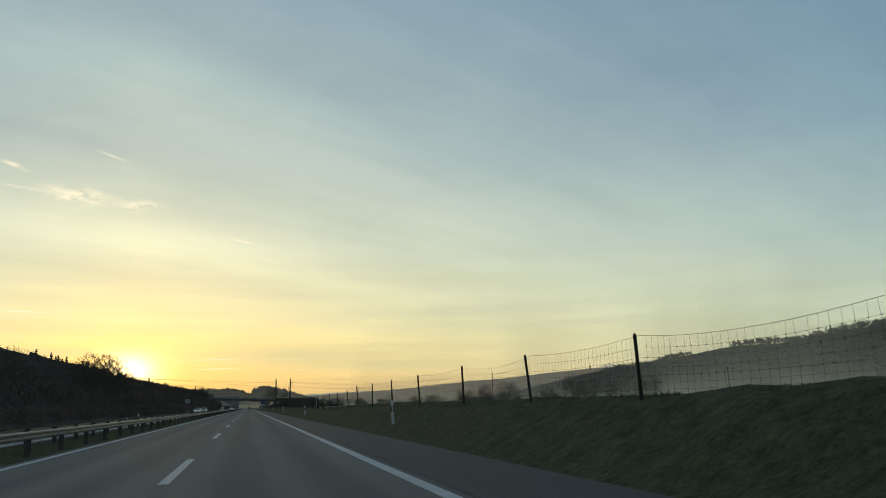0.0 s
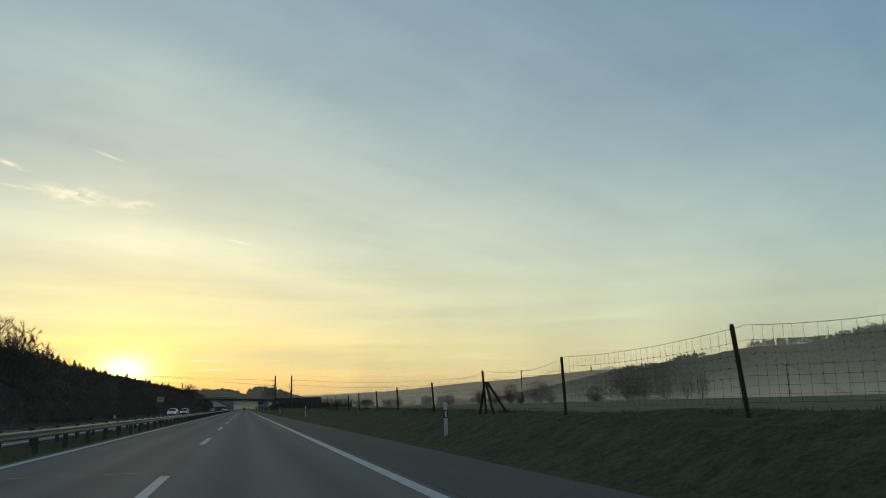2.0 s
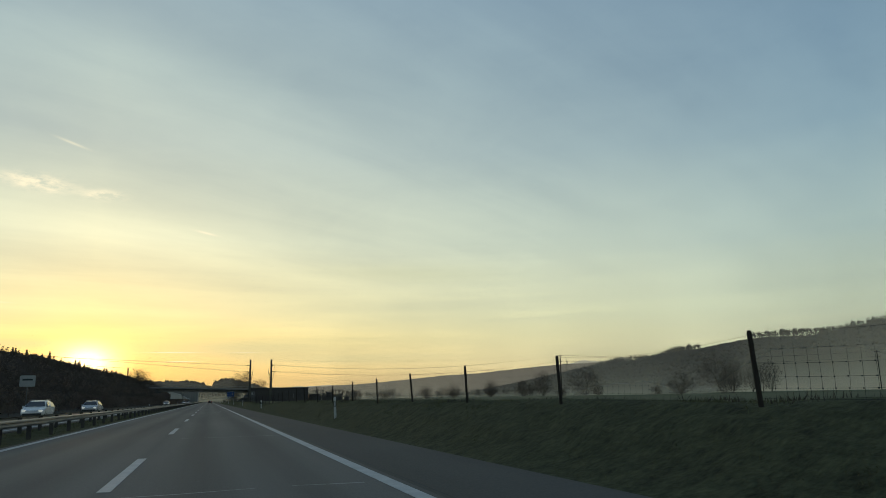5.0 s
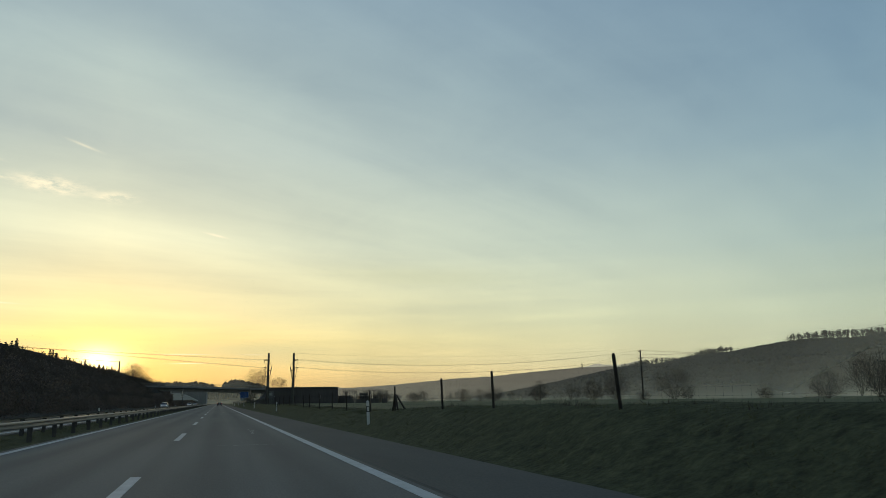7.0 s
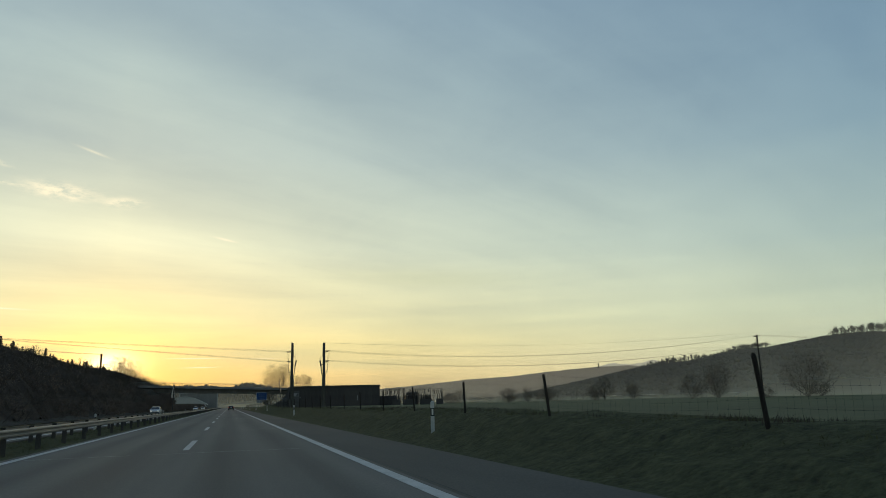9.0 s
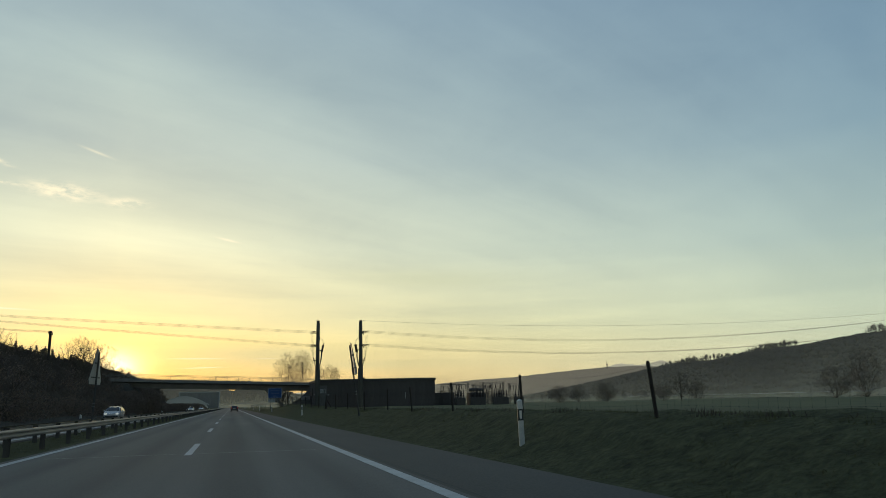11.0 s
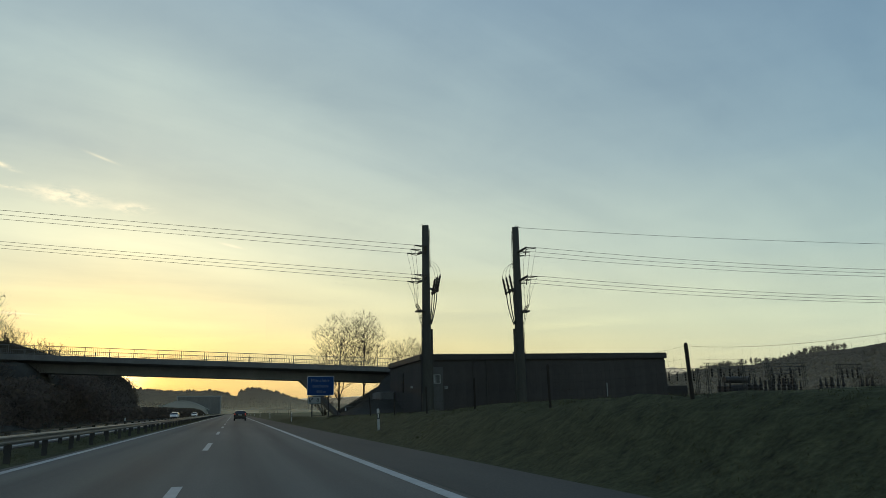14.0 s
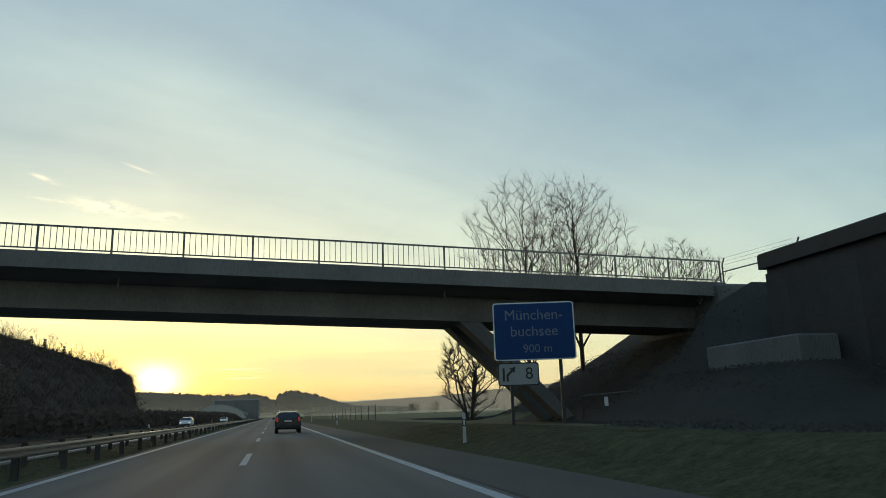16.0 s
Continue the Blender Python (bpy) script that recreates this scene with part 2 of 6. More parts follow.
M_WOODFAR = material("far_wood", (0.066, 0.057, 0.049), 0.95, vary=0.2, scale=0.02, fine=0.5, bump=0, tint=(0.056, 0.048, 0.042), spec=0.05)
M_BARK = material("bark", (0.10, 0.08, 0.06), 0.9, vary=0.4, scale=3, fine=30, bump=0.6, spec=0.2)
M_TWIG = material("twigs", (0.090, 0.073, 0.056), 0.9, vary=0.4, scale=3, fine=20, bump=0, spec=0.08, each=0.2)
M_THICKET = leafy_material("thicket_leaves", (0.138, 0.106, 0.082), (0.106, 0.082, 0.064), 0.35, 0.5, 0.12)
M_CONIFER = leafy_material("conifer_needles", (0.112, 0.098, 0.072), (0.088, 0.076, 0.056), 0.25, 0.5, 0.15)
M_GALV = material("galvanised_steel", (0.13, 0.126, 0.115), 0.5, 0.35, vary=0.35, scale=1.5, fine=25, bump=0.1, dist=0.003, stretch=(1, 0.3, 1))
M_POSTSTEEL = material("post_steel", (0.065, 0.058, 0.052), 0.7, 0.3, vary=0.4, scale=4, fine=40, bump=0.2, dist=0.003)
M_WIRE = material("fence_wire", (0.03, 0.028, 0.025), 0.8, 0.0, vary=0.3, scale=3, fine=20, bump=0, spec=0.2)
M_WOODPOST = material("weathered_wood", (0.042, 0.034, 0.027), 0.9, vary=0.45, scale=5, fine=45, bump=0.6, dist=0.006, stretch=(1, 1, 0.15), each=0.2, spec=0.15)
M_WHITE = material("white_plastic", (0.44, 0.44, 0.41), 0.5, vary=0.25, scale=4, fine=30, bump=0.1, dist=0.003)
M_BLACK = material("black_plastic", (0.02, 0.02, 0.02), 0.5, vary=0.3, scale=4, fine=30, bump=0.1, dist=0.003)
M_REFLECT = material("reflector", (0.55, 0.55, 0.52), 0.2, vary=0.1, scale=20, fine=80, bump=0.2, dist=0.002)
M_CONCRETE = material("concrete", (0.195, 0.187, 0.175), 0.88, vary=0.4, scale=0.5, fine=14, bump=0.35, dist=0.01, spec=0.25, stretch=(1, 1, 0.35))
M_POLECONC = material("pole_concrete", (0.078, 0.074, 0.063), 0.85, vary=0.35, scale=0.8, fine=20, bump=0.3, dist=0.006, spec=0.15, stretch=(1, 1, 0.2))
M_BRIDGERAIL = material("painted_rail_steel", (0.16, 0.16, 0.15), 0.5, 0.4, vary=0.3, scale=3, fine=30, bump=0.1, dist=0.002)
M_HALL = material("dark_cladding", (0.076, 0.068, 0.064), 0.88, vary=0.35, scale=0.6, fine=12, bump=0.3, dist=0.01, spec=0.15, each=0.06)
M_HALLTRIM = material("roof_edge_sheet", (0.066, 0.060, 0.056), 0.7, 0.1, vary=0.3, scale=1, fine=20, bump=0.1, dist=0.003, spec=0.2)
M_LOUVRE = material("louvre_metal", (0.105, 0.105, 0.10), 0.6, 0.2, vary=0.3, scale=1.5, fine=30, bump=0.1, dist=0.002, spec=0.25)
M_INSUL = material("insulator_glaze", (0.022, 0.016, 0.013), 0.7, vary=0.2, scale=5, fine=40, bump=0)
M_CABLE = material("cable_sheath", (0.02, 0.02, 0.02), 0.6, vary=0.2, scale=5, fine=40, bump=0)
M_BLUE = material("sign_blue", (0.009, 0.046, 0.155), 0.6, spec=0.2, vary=0.25, scale=2, fine=30, bump=0.05, dist=0.002)
M_SIGNWHITE = material("sign_white", (0.72, 0.73, 0.72), 0.45, vary=0.12, scale=2, fine=30, bump=0.05, dist=0.002)
M_LETTER = material("worn_lettering", (0.14, 0.18, 0.24), 0.5, vary=0.45, scale=5, fine=20, bump=0.05, dist=0.002)
M_PLATE = material("weathered_plate", (0.30, 0.31, 0.30), 0.5, vary=0.2, scale=3, fine=30, bump=0.05, dist=0.002)
M_SIGNBACK = material("sign_back_aluminium", (0.34, 0.34, 0.33), 0.5, 0.5, vary=0.2, scale=3, fine=30, bump=0.1, dist=0.002)
M_TAR = material("joint_sealant", (0.22, 0.215, 0.195), 0.6, vary=0.3, scale=3, fine=30, bump=0.1, dist=0.002)
M_SEAM = material("seam_bitumen", (0.040, 0.038, 0.034), 0.7, vary=0.4, scale=3, fine=30, bump=0.1, dist=0.002, spec=0.2)


def paint(name, colour):
    return material(name, colour, 0.25, 0.2, vary=0.12, scale=2, fine=80, bump=0, spec=0.6)


M_CARDARK = paint("dark_car_paint", (0.012, 0.014, 0.022))
M_CARSILVER = paint("silver_car_paint", (0.45, 0.46, 0.47))
M_CARWHITE = paint("white_car_paint", (0.72, 0.72, 0.70))
M_GLASS = material("car_glass", (0.012, 0.014, 0.015), 0.06, vary=0.1, scale=1, fine=10, bump=0, spec=0.8)
M_TYRE = material("tyre_rubber", (0.018, 0.018, 0.018), 0.85, vary=0.3, scale=8, fine=60, bump=0.3, dist=0.004)
M_RIM = material("wheel_rim", (0.38, 0.38, 0.38), 0.35, 0.8, vary=0.2, scale=8, fine=50, bump=0)
M_REDLENS = material("red_lamp_glass", (0.30, 0.012, 0.010), 0.2, vary=0.15, scale=8, fine=60, bump=0.1, dist=0.002)
M_CLEARLENS = material("headlamp_glass", (0.7, 0.7, 0.66), 0.12, vary=0.1, scale=8, fine=60, bump=0.1, dist=0.002)


def glowing(name, colour, power, base=(0.1, 0.1, 0.1)):
    mt = material(name, base, 0.4, vary=0.1, bump=0)
    b = mt.node_tree.nodes["Principled BSDF"]
    b.inputs["Emission Color"].default_value, b.inputs["Emission Strength"].default_value = (*colour, 1), power
    return mt


M_TAIL = glowing("tail_lamp_lit", (1.0, 0.10, 0.05), 0.14, (0.3, 0.01, 0.01))
M_HEAD = glowing("headlamp_lit", (1.0, 0.93, 0.78), 0.35, (0.6, 0.6, 0.55))


def mist_material(share, patchy=True):
    """Sheets that stand in for valley mist and distance haze: mostly clear, densest at the ground, lit by the sky and
    the sun like any cloud. share: how dense; patchy: density varied along y to set how pale the hill behind looks.
    """
    mt = bpy.data.materials.new("mist")
    mt.use_nodes = True
    nt = mt.node_tree
    nt.nodes.clear()
    N, L = nt.nodes.new, nt.links.new
    tc = N("ShaderNodeTexCoord")
    sep = N("ShaderNodeSeparateXYZ")
    L(tc.outputs["Object"], sep.inputs[0])

    def m(op, a, b):
        n = N("ShaderNodeMath")
        n.operation = op
        for i, v in ((0, a), (1, b)):
            if isinstance(v, (int, float)):
                n.inputs[i].default_value = v
            else:
                L(v, n.inputs[i])
        return n.outputs[0]

    nz = N("ShaderNodeTexNoise")
    nz.inputs["Scale"].default_value, nz.inputs["Detail"].default_value = 0.006, 4.0
    L(tc.outputs["Object"], nz.inputs["Vector"])
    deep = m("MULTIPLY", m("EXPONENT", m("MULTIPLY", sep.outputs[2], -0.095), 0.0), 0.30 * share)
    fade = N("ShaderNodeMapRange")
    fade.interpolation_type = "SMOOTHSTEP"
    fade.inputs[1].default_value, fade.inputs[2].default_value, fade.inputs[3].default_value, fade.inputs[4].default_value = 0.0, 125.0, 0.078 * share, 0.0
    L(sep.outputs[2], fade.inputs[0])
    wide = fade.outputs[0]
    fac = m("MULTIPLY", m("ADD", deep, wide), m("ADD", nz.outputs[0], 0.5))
    # denser stretch along y, tuned to whiten the hill behind
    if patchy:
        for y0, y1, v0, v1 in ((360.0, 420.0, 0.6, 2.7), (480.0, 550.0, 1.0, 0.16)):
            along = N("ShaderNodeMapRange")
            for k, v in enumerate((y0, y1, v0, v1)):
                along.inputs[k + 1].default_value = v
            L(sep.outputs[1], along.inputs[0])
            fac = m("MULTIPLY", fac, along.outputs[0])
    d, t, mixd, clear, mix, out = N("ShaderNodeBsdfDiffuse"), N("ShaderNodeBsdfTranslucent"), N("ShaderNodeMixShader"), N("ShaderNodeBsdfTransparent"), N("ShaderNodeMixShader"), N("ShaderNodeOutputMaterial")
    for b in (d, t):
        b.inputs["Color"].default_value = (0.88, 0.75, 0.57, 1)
    mixd.inputs[0].default_value = 0.5
    L(d.outputs[0], mixd.inputs[1])
    L(t.outputs[0], mixd.inputs[2])
    L(fac, mix.inputs[0])
    L(clear.outputs[0], mix.inputs[1])
    L(mixd.outputs[0], mix.inputs[2])
    L(mix.outputs[0], out.inputs[0])
    return mt


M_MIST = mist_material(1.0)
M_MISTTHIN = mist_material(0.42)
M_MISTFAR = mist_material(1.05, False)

# ---- mesh helpers ----


def mesh_of(name, verts, faces, mat, smooth=False):
    me = bpy.data.meshes.new(name)
    me.from_pydata([tuple(v) for v in verts], [], faces)
    me.update()
    if mat:
        me.materials.append(mat)
    if smooth:
        me.polygons.foreach_set("use_smooth", [True] * len(me.polygons))
    return me


class Shape:
    """Gathers simple solids into one mesh."""

    def __init__(self):
        self.v, self.f = [], []

    def add(self, verts, faces):
        k = len(self.v)
        self.v += [tuple(p) for p in verts]
        self.f += [tuple(i + k for i in fc) for fc in faces]
        return self

    def box(self, x0, x1, y0, y1, z0, z1, m=None):
        p = [(x0, y0, z0), (x1, y0, z0), (x1, y1, z0), (x0, y1, z0), (x0, y0, z1), (x1, y0, z1), (x1, y1, z1), (x0, y1, z1)]
        if m is not None:
            p = [m @ Vector(q) for q in p]
        return self.add(p, [(3, 2, 1, 0), (4, 5, 6, 7), (0, 1, 5, 4), (1, 2, 6, 5), (2, 3, 7, 6), (3, 0, 4, 7)])

    def bevel_box(self, x0, x1, y0, y1, z0, z1, b, m=None):
        """A box whose upright edges and top edge are chamfered."""
        def ring(x0, x1, y0, y1, z, c):
            return [(x0 + c, y0, z), (x1 - c, y0, z), (x1, y0 + c, z), (x1, y1 - c, z), (x1 - c, y1, z), (x0 + c, y1, z), (x0, y1 - c, z), (x0, y0 + c, z)]
        rings = [ring(x0, x1, y0, y1, z0, b), ring(x0, x1, y0, y1, z1 - b, b), ring(x0 + b, x1 - b, y0 + b, y1 - b, z1, b)]
        p = [Vector(q) for r in rings for q in r]
        if m is not None:
            p = [m @ q for q in p]
        f = [tuple(range(7, -1, -1)), tuple(range(16, 24))]
        for r in range(2):
            for i in range(8):
                j = (i + 1) % 8
                f.append((r * 8 + i, r * 8 + j, r * 8 + 8 + j, r * 8 + 8 + i))
        return self.add(p, f)

    def tube(self, pts, radii, n=6, cap=True):
        """A round bar along points, with a radius at each (or one for all)."""
        pts = [Vector(p) for p in pts]
        if isinstance(radii, (int, float)):
            radii = [radii] * len(pts)
        vs, fs = [], []
        side = None
        for i, p in enumerate(pts):
            d = (pts[min(i + 1, len(pts) - 1)] - pts[max(i - 1, 0)]).normalized()
            if side is None or abs(side.dot(d)) > 0.95:
                side = d.orthogonal().normalized()
            side = (side - d * side.dot(d)).normalized()
            other = d.cross(side)
            for k in range(n):
                a = 2 * math.pi * (k + 0.5) / n
                vs.append(p + (side * math.cos(a) + other * math.sin(a)) * radii[i])
        for i in range(len(pts) - 1):
            for k in range(n):
                j = (k + 1) % n
                fs.append((i * n + k, i * n + j, (i + 1) * n + j, (i + 1) * n + k))
        if cap:
            fs.append(tuple(range(n - 1, -1, -1)))
            fs.append(tuple((len(pts) - 1) * n + k for k in range(n)))
        return self.add(vs, fs)

    def lathe(self, prof, n=12, m=None):
        """A turned solid about z from (radius, height) pairs."""
        vs, fs = [], []
        for r, z in prof:
            for k in range(n):
                a = 2 * math.pi * k / n
                p = Vector((r * math.cos(a), r * math.sin(a), z))
                vs.append(m @ p if m is not None else p)
        for i in range(len(prof) - 1):
            for k in range(n):
                j = (k + 1) % n
                fs.append((i * n + k, i * n + j, (i + 1) * n + j, (i + 1) * n + k))
        fs.append(tuple(range(n - 1, -1, -1)))
        fs.append(tuple((len(prof) - 1) * n + k for k in range(n)))
        return self.add(vs, fs)

    def prism(self, outline, a, b, axis="y", m=None):
        """A flat outline of (u, w) pairs drawn out along an axis from a to b."""
        def at(u, w, s):
            p = {"y": (u, s, w), "x": (s, u, w), "z": (u, w, s)}[axis]
            return m @ Vector(p) if m is not None else p
        n = len(outline)
        vs = [at(u, w, a) for u, w in outline] + [at(u, w, b) for u, w in outline]
        fs = [tuple(range(n)), tuple(range(2 * n - 1, n - 1, -1))]
        for i in range(n):
            j = (i + 1) % n
            fs.append((i, i + n, j + n, j))
        return self.add(vs, fs)

    def mesh(self, name, mat, smooth=False):
        me = mesh_of(name, self.v, self.f, mat, smooth)
        bm = bmesh.new()
        bm.from_mesh(me)
        bmesh.ops.recalc_face_normals(bm, faces=bm.faces)
        bm.to_mesh(me)
        bm.free()
        return me


def part(name, data, parent, label="", m=None):
    """One mesh object under a thing or under a part. data: a Shape's mesh."""
    ob = new(name, data)
    ob.parent = parent
    if m is not None:
        ob.matrix_basis = m
    if label:
        ob["label"] = label
    return ob


def thing(name, label, category, group="", kind="", data=None, m=None):
    ob = tagged(new(name, data), label, category, group, kind)
    if m is not None:
        ob.matrix_basis = m
    return ob


def smooth01(t):
    t = min(max(t, 0.0), 1.0)
    return t * t * (3 - 2 * t)


def interp(x, pts):
    if x <= pts[0][0]:
        return pts[0][1]
    for (a, va), (b, vb) in zip(pts, pts[1:]):
        if x <= b:
            return va + (vb - va) * (x - a) / (b - a)
    return pts[-1][1]


# ---- the lie of the land ----
LEFT_EDGE, RIGHT_EDGE = -5.05, 5.05
CREST = [(-40, 1.45), (2, 1.36), (8, 1.26), (12, 1.17), (35, 1.16), (50, 1.13), (56, 1.08), (62, 0.95), (70, 0.90), (76, 0.84), (88, 0.92), (95, 0.94), (130, 0.99), (184, 1.02), (215, 1.02), (229, 0.90), (240, 0.68), (254, 0.70), (270, 0.74), (285, 0.88), (345, 0.87), (378, 0.93), (390, 1.03), (398, 1.15), (405, 1.26), (413, 1.34), (423, 1.31), (428, 1.14), (434, 1.02), (441, 0.98), (452, 0.85), (476, 0.55), (520, 0.5), (700, 0.5)]
FIELD = [(-40, 0.3), (190, 0.3), (240, 0.25), (350, 0.5), (470, 0.6), (560, 0.4), (700, 0.2)]


def ridge(y):
    """The long wooded hill to the right runs beside the road: the height of its back."""
    return interp(y, [(-900, 40), (-300, 68), (700, 82), (810, 78), (900, 73), (1010, 69), (1100, 67), (1270, 64), (1400, 59), (1500, 52), (1600, 41), (1700, 26), (1850, 8), (2000, 0)])


def height(x, y):
    z = -0.06
    if x > RIGHT_EDGE:
        c, f = interp(y, CREST), interp(y, FIELD)
        if x < 8.0:
            z = -0.06 + (c + 0.06) * smooth01((x - RIGHT_EDGE) / 2.9) ** 0.9
        elif x < 13:
            z = c + (f - c) * smooth01((x - 8.0) / 5.0)
        else:
            z = f - 0.5 * smooth01((x - 13) / 120)
    elif x < -15.9:
        b = interp(y, [(-60, 2.4), (60, 2.6), (300, 2.9), (430, 3.3), (520, 3.8), (600, 2.5), (680, 0.4), (2000, 0.4)])
        z = -0.06 + b * smooth01((-16.2 - x) / 11.0) + 6.0 * smooth01((-30 - x) / 60) * smooth01((660 - y) / 100)
    # road embankments up to the overpass
    if 440 < y < 545:
        top = 6.2
        across = smooth01(1 - (abs(y - 494.5) - 6.0) / 9.0)
        if x > 11:
            bank = min(top, 0.6 * (x - 11.3)) if y > 489 else top * smooth01((x - 11.5) / 7.5)
            z = max(z, z + (bank - z) * across * smooth01((48 - x) / 22))
            if y < 489:
                z = max(z, 2.25 * smooth01((x - 10.6) / 4.0) * smooth01((y - 474) / 6.0) * smooth01((30 - x) / 4))
        elif x < -16.0:
            z = max(z, z + (top + 0.6 - z) * across * smooth01((-17.0 - x) / 5.0))
    if x > 430:
        z += ridge(y) * smooth01((x - 440) / 360) * (1 + 0.05 * math.sin(y * 0.013) + 0.03 * math.sin(y * 0.031 + 1))
    return z


xs = ([-3200, -2200, -1500, -1000, -700, -500, -350, -240, -170, -120, -90, -70, -56, -46, -40, -36, -33, -30.5, -28, -26, -24, -22, -20.5, -19, -17.6, -16.4, -15.6, -8.2, -7.2, -6.2, -5.4, -4.9]
      + [4.9, 5.15, 5.4, 5.7, 6.0, 6.3, 6.6, 6.9, 7.15, 7.4, 7.65, 7.9, 8.15, 8.4, 8.7, 9.2, 10.2, 11.5, 13, 15, 17, 19, 21, 24, 28, 34, 42, 52, 65, 80, 100, 130, 165, 210, 270, 340, 400, 440, 460, 478, 495, 520, 550, 578, 605, 640, 680, 720, 760, 800, 850, 920, 1000, 1100, 1250, 1450, 1800, 2400, 3200])
ys = [-700, -400, -200, -100, -60] + [float(v) for v in np.arange(-40, 460, 1.0)] + [float(v) for v in np.arange(460, 540, 2.5)] + [540, 550, 565, 580, 600, 620, 640, 660, 690, 720, 760, 800, 850, 900, 960, 1030, 1100, 1180, 1270, 1370, 1500, 1700, 2000, 2500, 3200, 4300]


def build_ground():
    vs, fs, mats = [], [], []
    nx = len(xs)
    for y in ys:
        for x in xs:
            z = height(x, y)
            if 5.2 < x < 9 or -30 < x < -16.5:
                z += 0.07 * noise.noise(Vector((x * 0.9, y * 0.35, 0.0))) + 0.05 * noise.noise(Vector((x * 1.7, y * 0.9, 7.0)))
                z += 0.09 * smooth01((x - 5.6) / 0.8) * noise.noise(Vector((x * 3.1, y * 2.3, 12.0)))
            elif x > 9 and x < 300:
                z += 0.10 * noise.noise(Vector((x * 0.12, y * 0.1, 3.0)))
            vs.append((x, y, z))
    for j in range(len(ys) - 1):
        for i in range(nx - 1):
            a = j * nx + i
            fs.append((a, a + 1, a + nx + 1, a + nx))
            xm, ym = (xs[i] + xs[i + 1]) / 2, (ys[j] + ys[j + 1]) / 2
            wood = xm > interp(ym, [(780, 478), (900, 495)]) and ridge(ym) > 6
            bank = 466 < ym < 548 and xm > interp(ym, [(466, 9.5), (471, 8.6), (481, 9.4), (499, 12.5), (548, 12.5)]) and xm < 60
            mats.append(3 if bank or -170 < xm < -16.2 and ym < 700 else 4 if -5.5 < xm < -4.8 else (2 if wood else (1 if xm > 9.4 or xm < -170 else 0)))
    me = mesh_of("ground", vs, fs, M_GRASS, True)
    me.materials.append(M_FIELD)
    me.materials.append(M_WOODFAR)
    me.materials.append(M_LITTER)
    me.materials.append(M_GRAVEL)
    me.polygons.foreach_set("material_index", mats)
    thing("ground", "dull green verge and pale winter field running to a wooded hill", "ground", kind="structure", data=me)


build_ground()

# ---- carriageways ----
Y0, Y1 = -60.0, 1500.0


def strip(sh, x0, x1, y0, y1, z):
    sh.box(x0, x1, y0, y1, z - 0.12, z)


def build_roads():
    sh = Shape()
    for a in np.arange(Y0, Y1, 60):
        strip(sh, LEFT_EDGE, 2.95, float(a), float(a) + 60, 0.0)
    road = thing("road", "worn grey asphalt carriageway with two lanes", "road", kind="structure", data=sh.mesh("road", M_ASPHALT))
    sh = Shape()
    sh = Shape().box(2.95, RIGHT_EDGE, Y0, Y1, -0.124, -0.004)
    thing("hard_shoulder", "paler asphalt hard shoulder beside the verge", "road", kind="structure", data=sh.mesh("hard_shoulder", M_SHOULDER))
    sh = Shape()
    for a in np.arange(Y0, Y1, 60):
        strip(sh, -15.7, -8.2, float(a), float(a) + 60, 0.0)
    thing("opposite_road", "worn grey asphalt of the opposite carriageway", "road", kind="structure", data=sh.mesh("opposite_road", M_ASPHALT))

    def line(label, x, w, y0, y1, n):
        s = Shape()
        k = (y1 - y0) / n
        for i in range(n):
            s.box(x - w / 2, x + w / 2, y0 + i * k, y0 + (i + 1) * k, -0.01, 0.005)
        return thing("edge_line", label, "road marking", "edge lines", "structure", s.mesh("edge_line", M_LINE))

    line("continuous white edge line along the median", -4.813, 0.20, Y0, Y1, 20)
    line("continuous white edge line along the hard shoulder", 2.737, 0.21, Y0, Y1, 20)
    line("continuous white edge line of the opposite carriageway", -8.75, 0.2, Y0, Y1, 20)
    line("continuous white edge line of the opposite carriageway", -15.2, 0.2, Y0, Y1, 20)
    me = Shape().box(-0.085, 0.085, 0, 6.0, -0.01, 0.006).mesh("lane_dash", M_LINE)
    for i in range(-3, 48):
        thing("lane_dash", "white painted lane dash on asphalt", "road marking", "lane dashes", "structure", me, pose(-0.994, 12.71 + 18 * i, 0))
    for i in range(-3, 48):
        thing("lane_dash", "white painted lane dash on asphalt", "road marking", "opposite lane dashes", "structure", me, pose(-12.0, 5.0 + 18 * i, 0))
    # the sealed joint beside the right edge line, and pale transverse cracks
    s = Shape()
    rnd = random.Random(4)
    x = 3.02
    for i in range(160):
        y = -20 + i * 4.5
        x2 = 3.02 + rnd.uniform(-0.03, 0.03)
        m = [(x - 0.012, y, 0.003), (x + 0.012, y, 0.003), (x2 + 0.012, y + 4.5, 0.003), (x2 - 0.012, y + 4.5, 0.003)]
        s.add(m, [(0, 1, 2, 3)])
        x = x2
    thing("road_joint", "thin sealed joint running beside the edge line", "road joint", kind="structure", data=s.mesh("road_joint", M_SEAM))


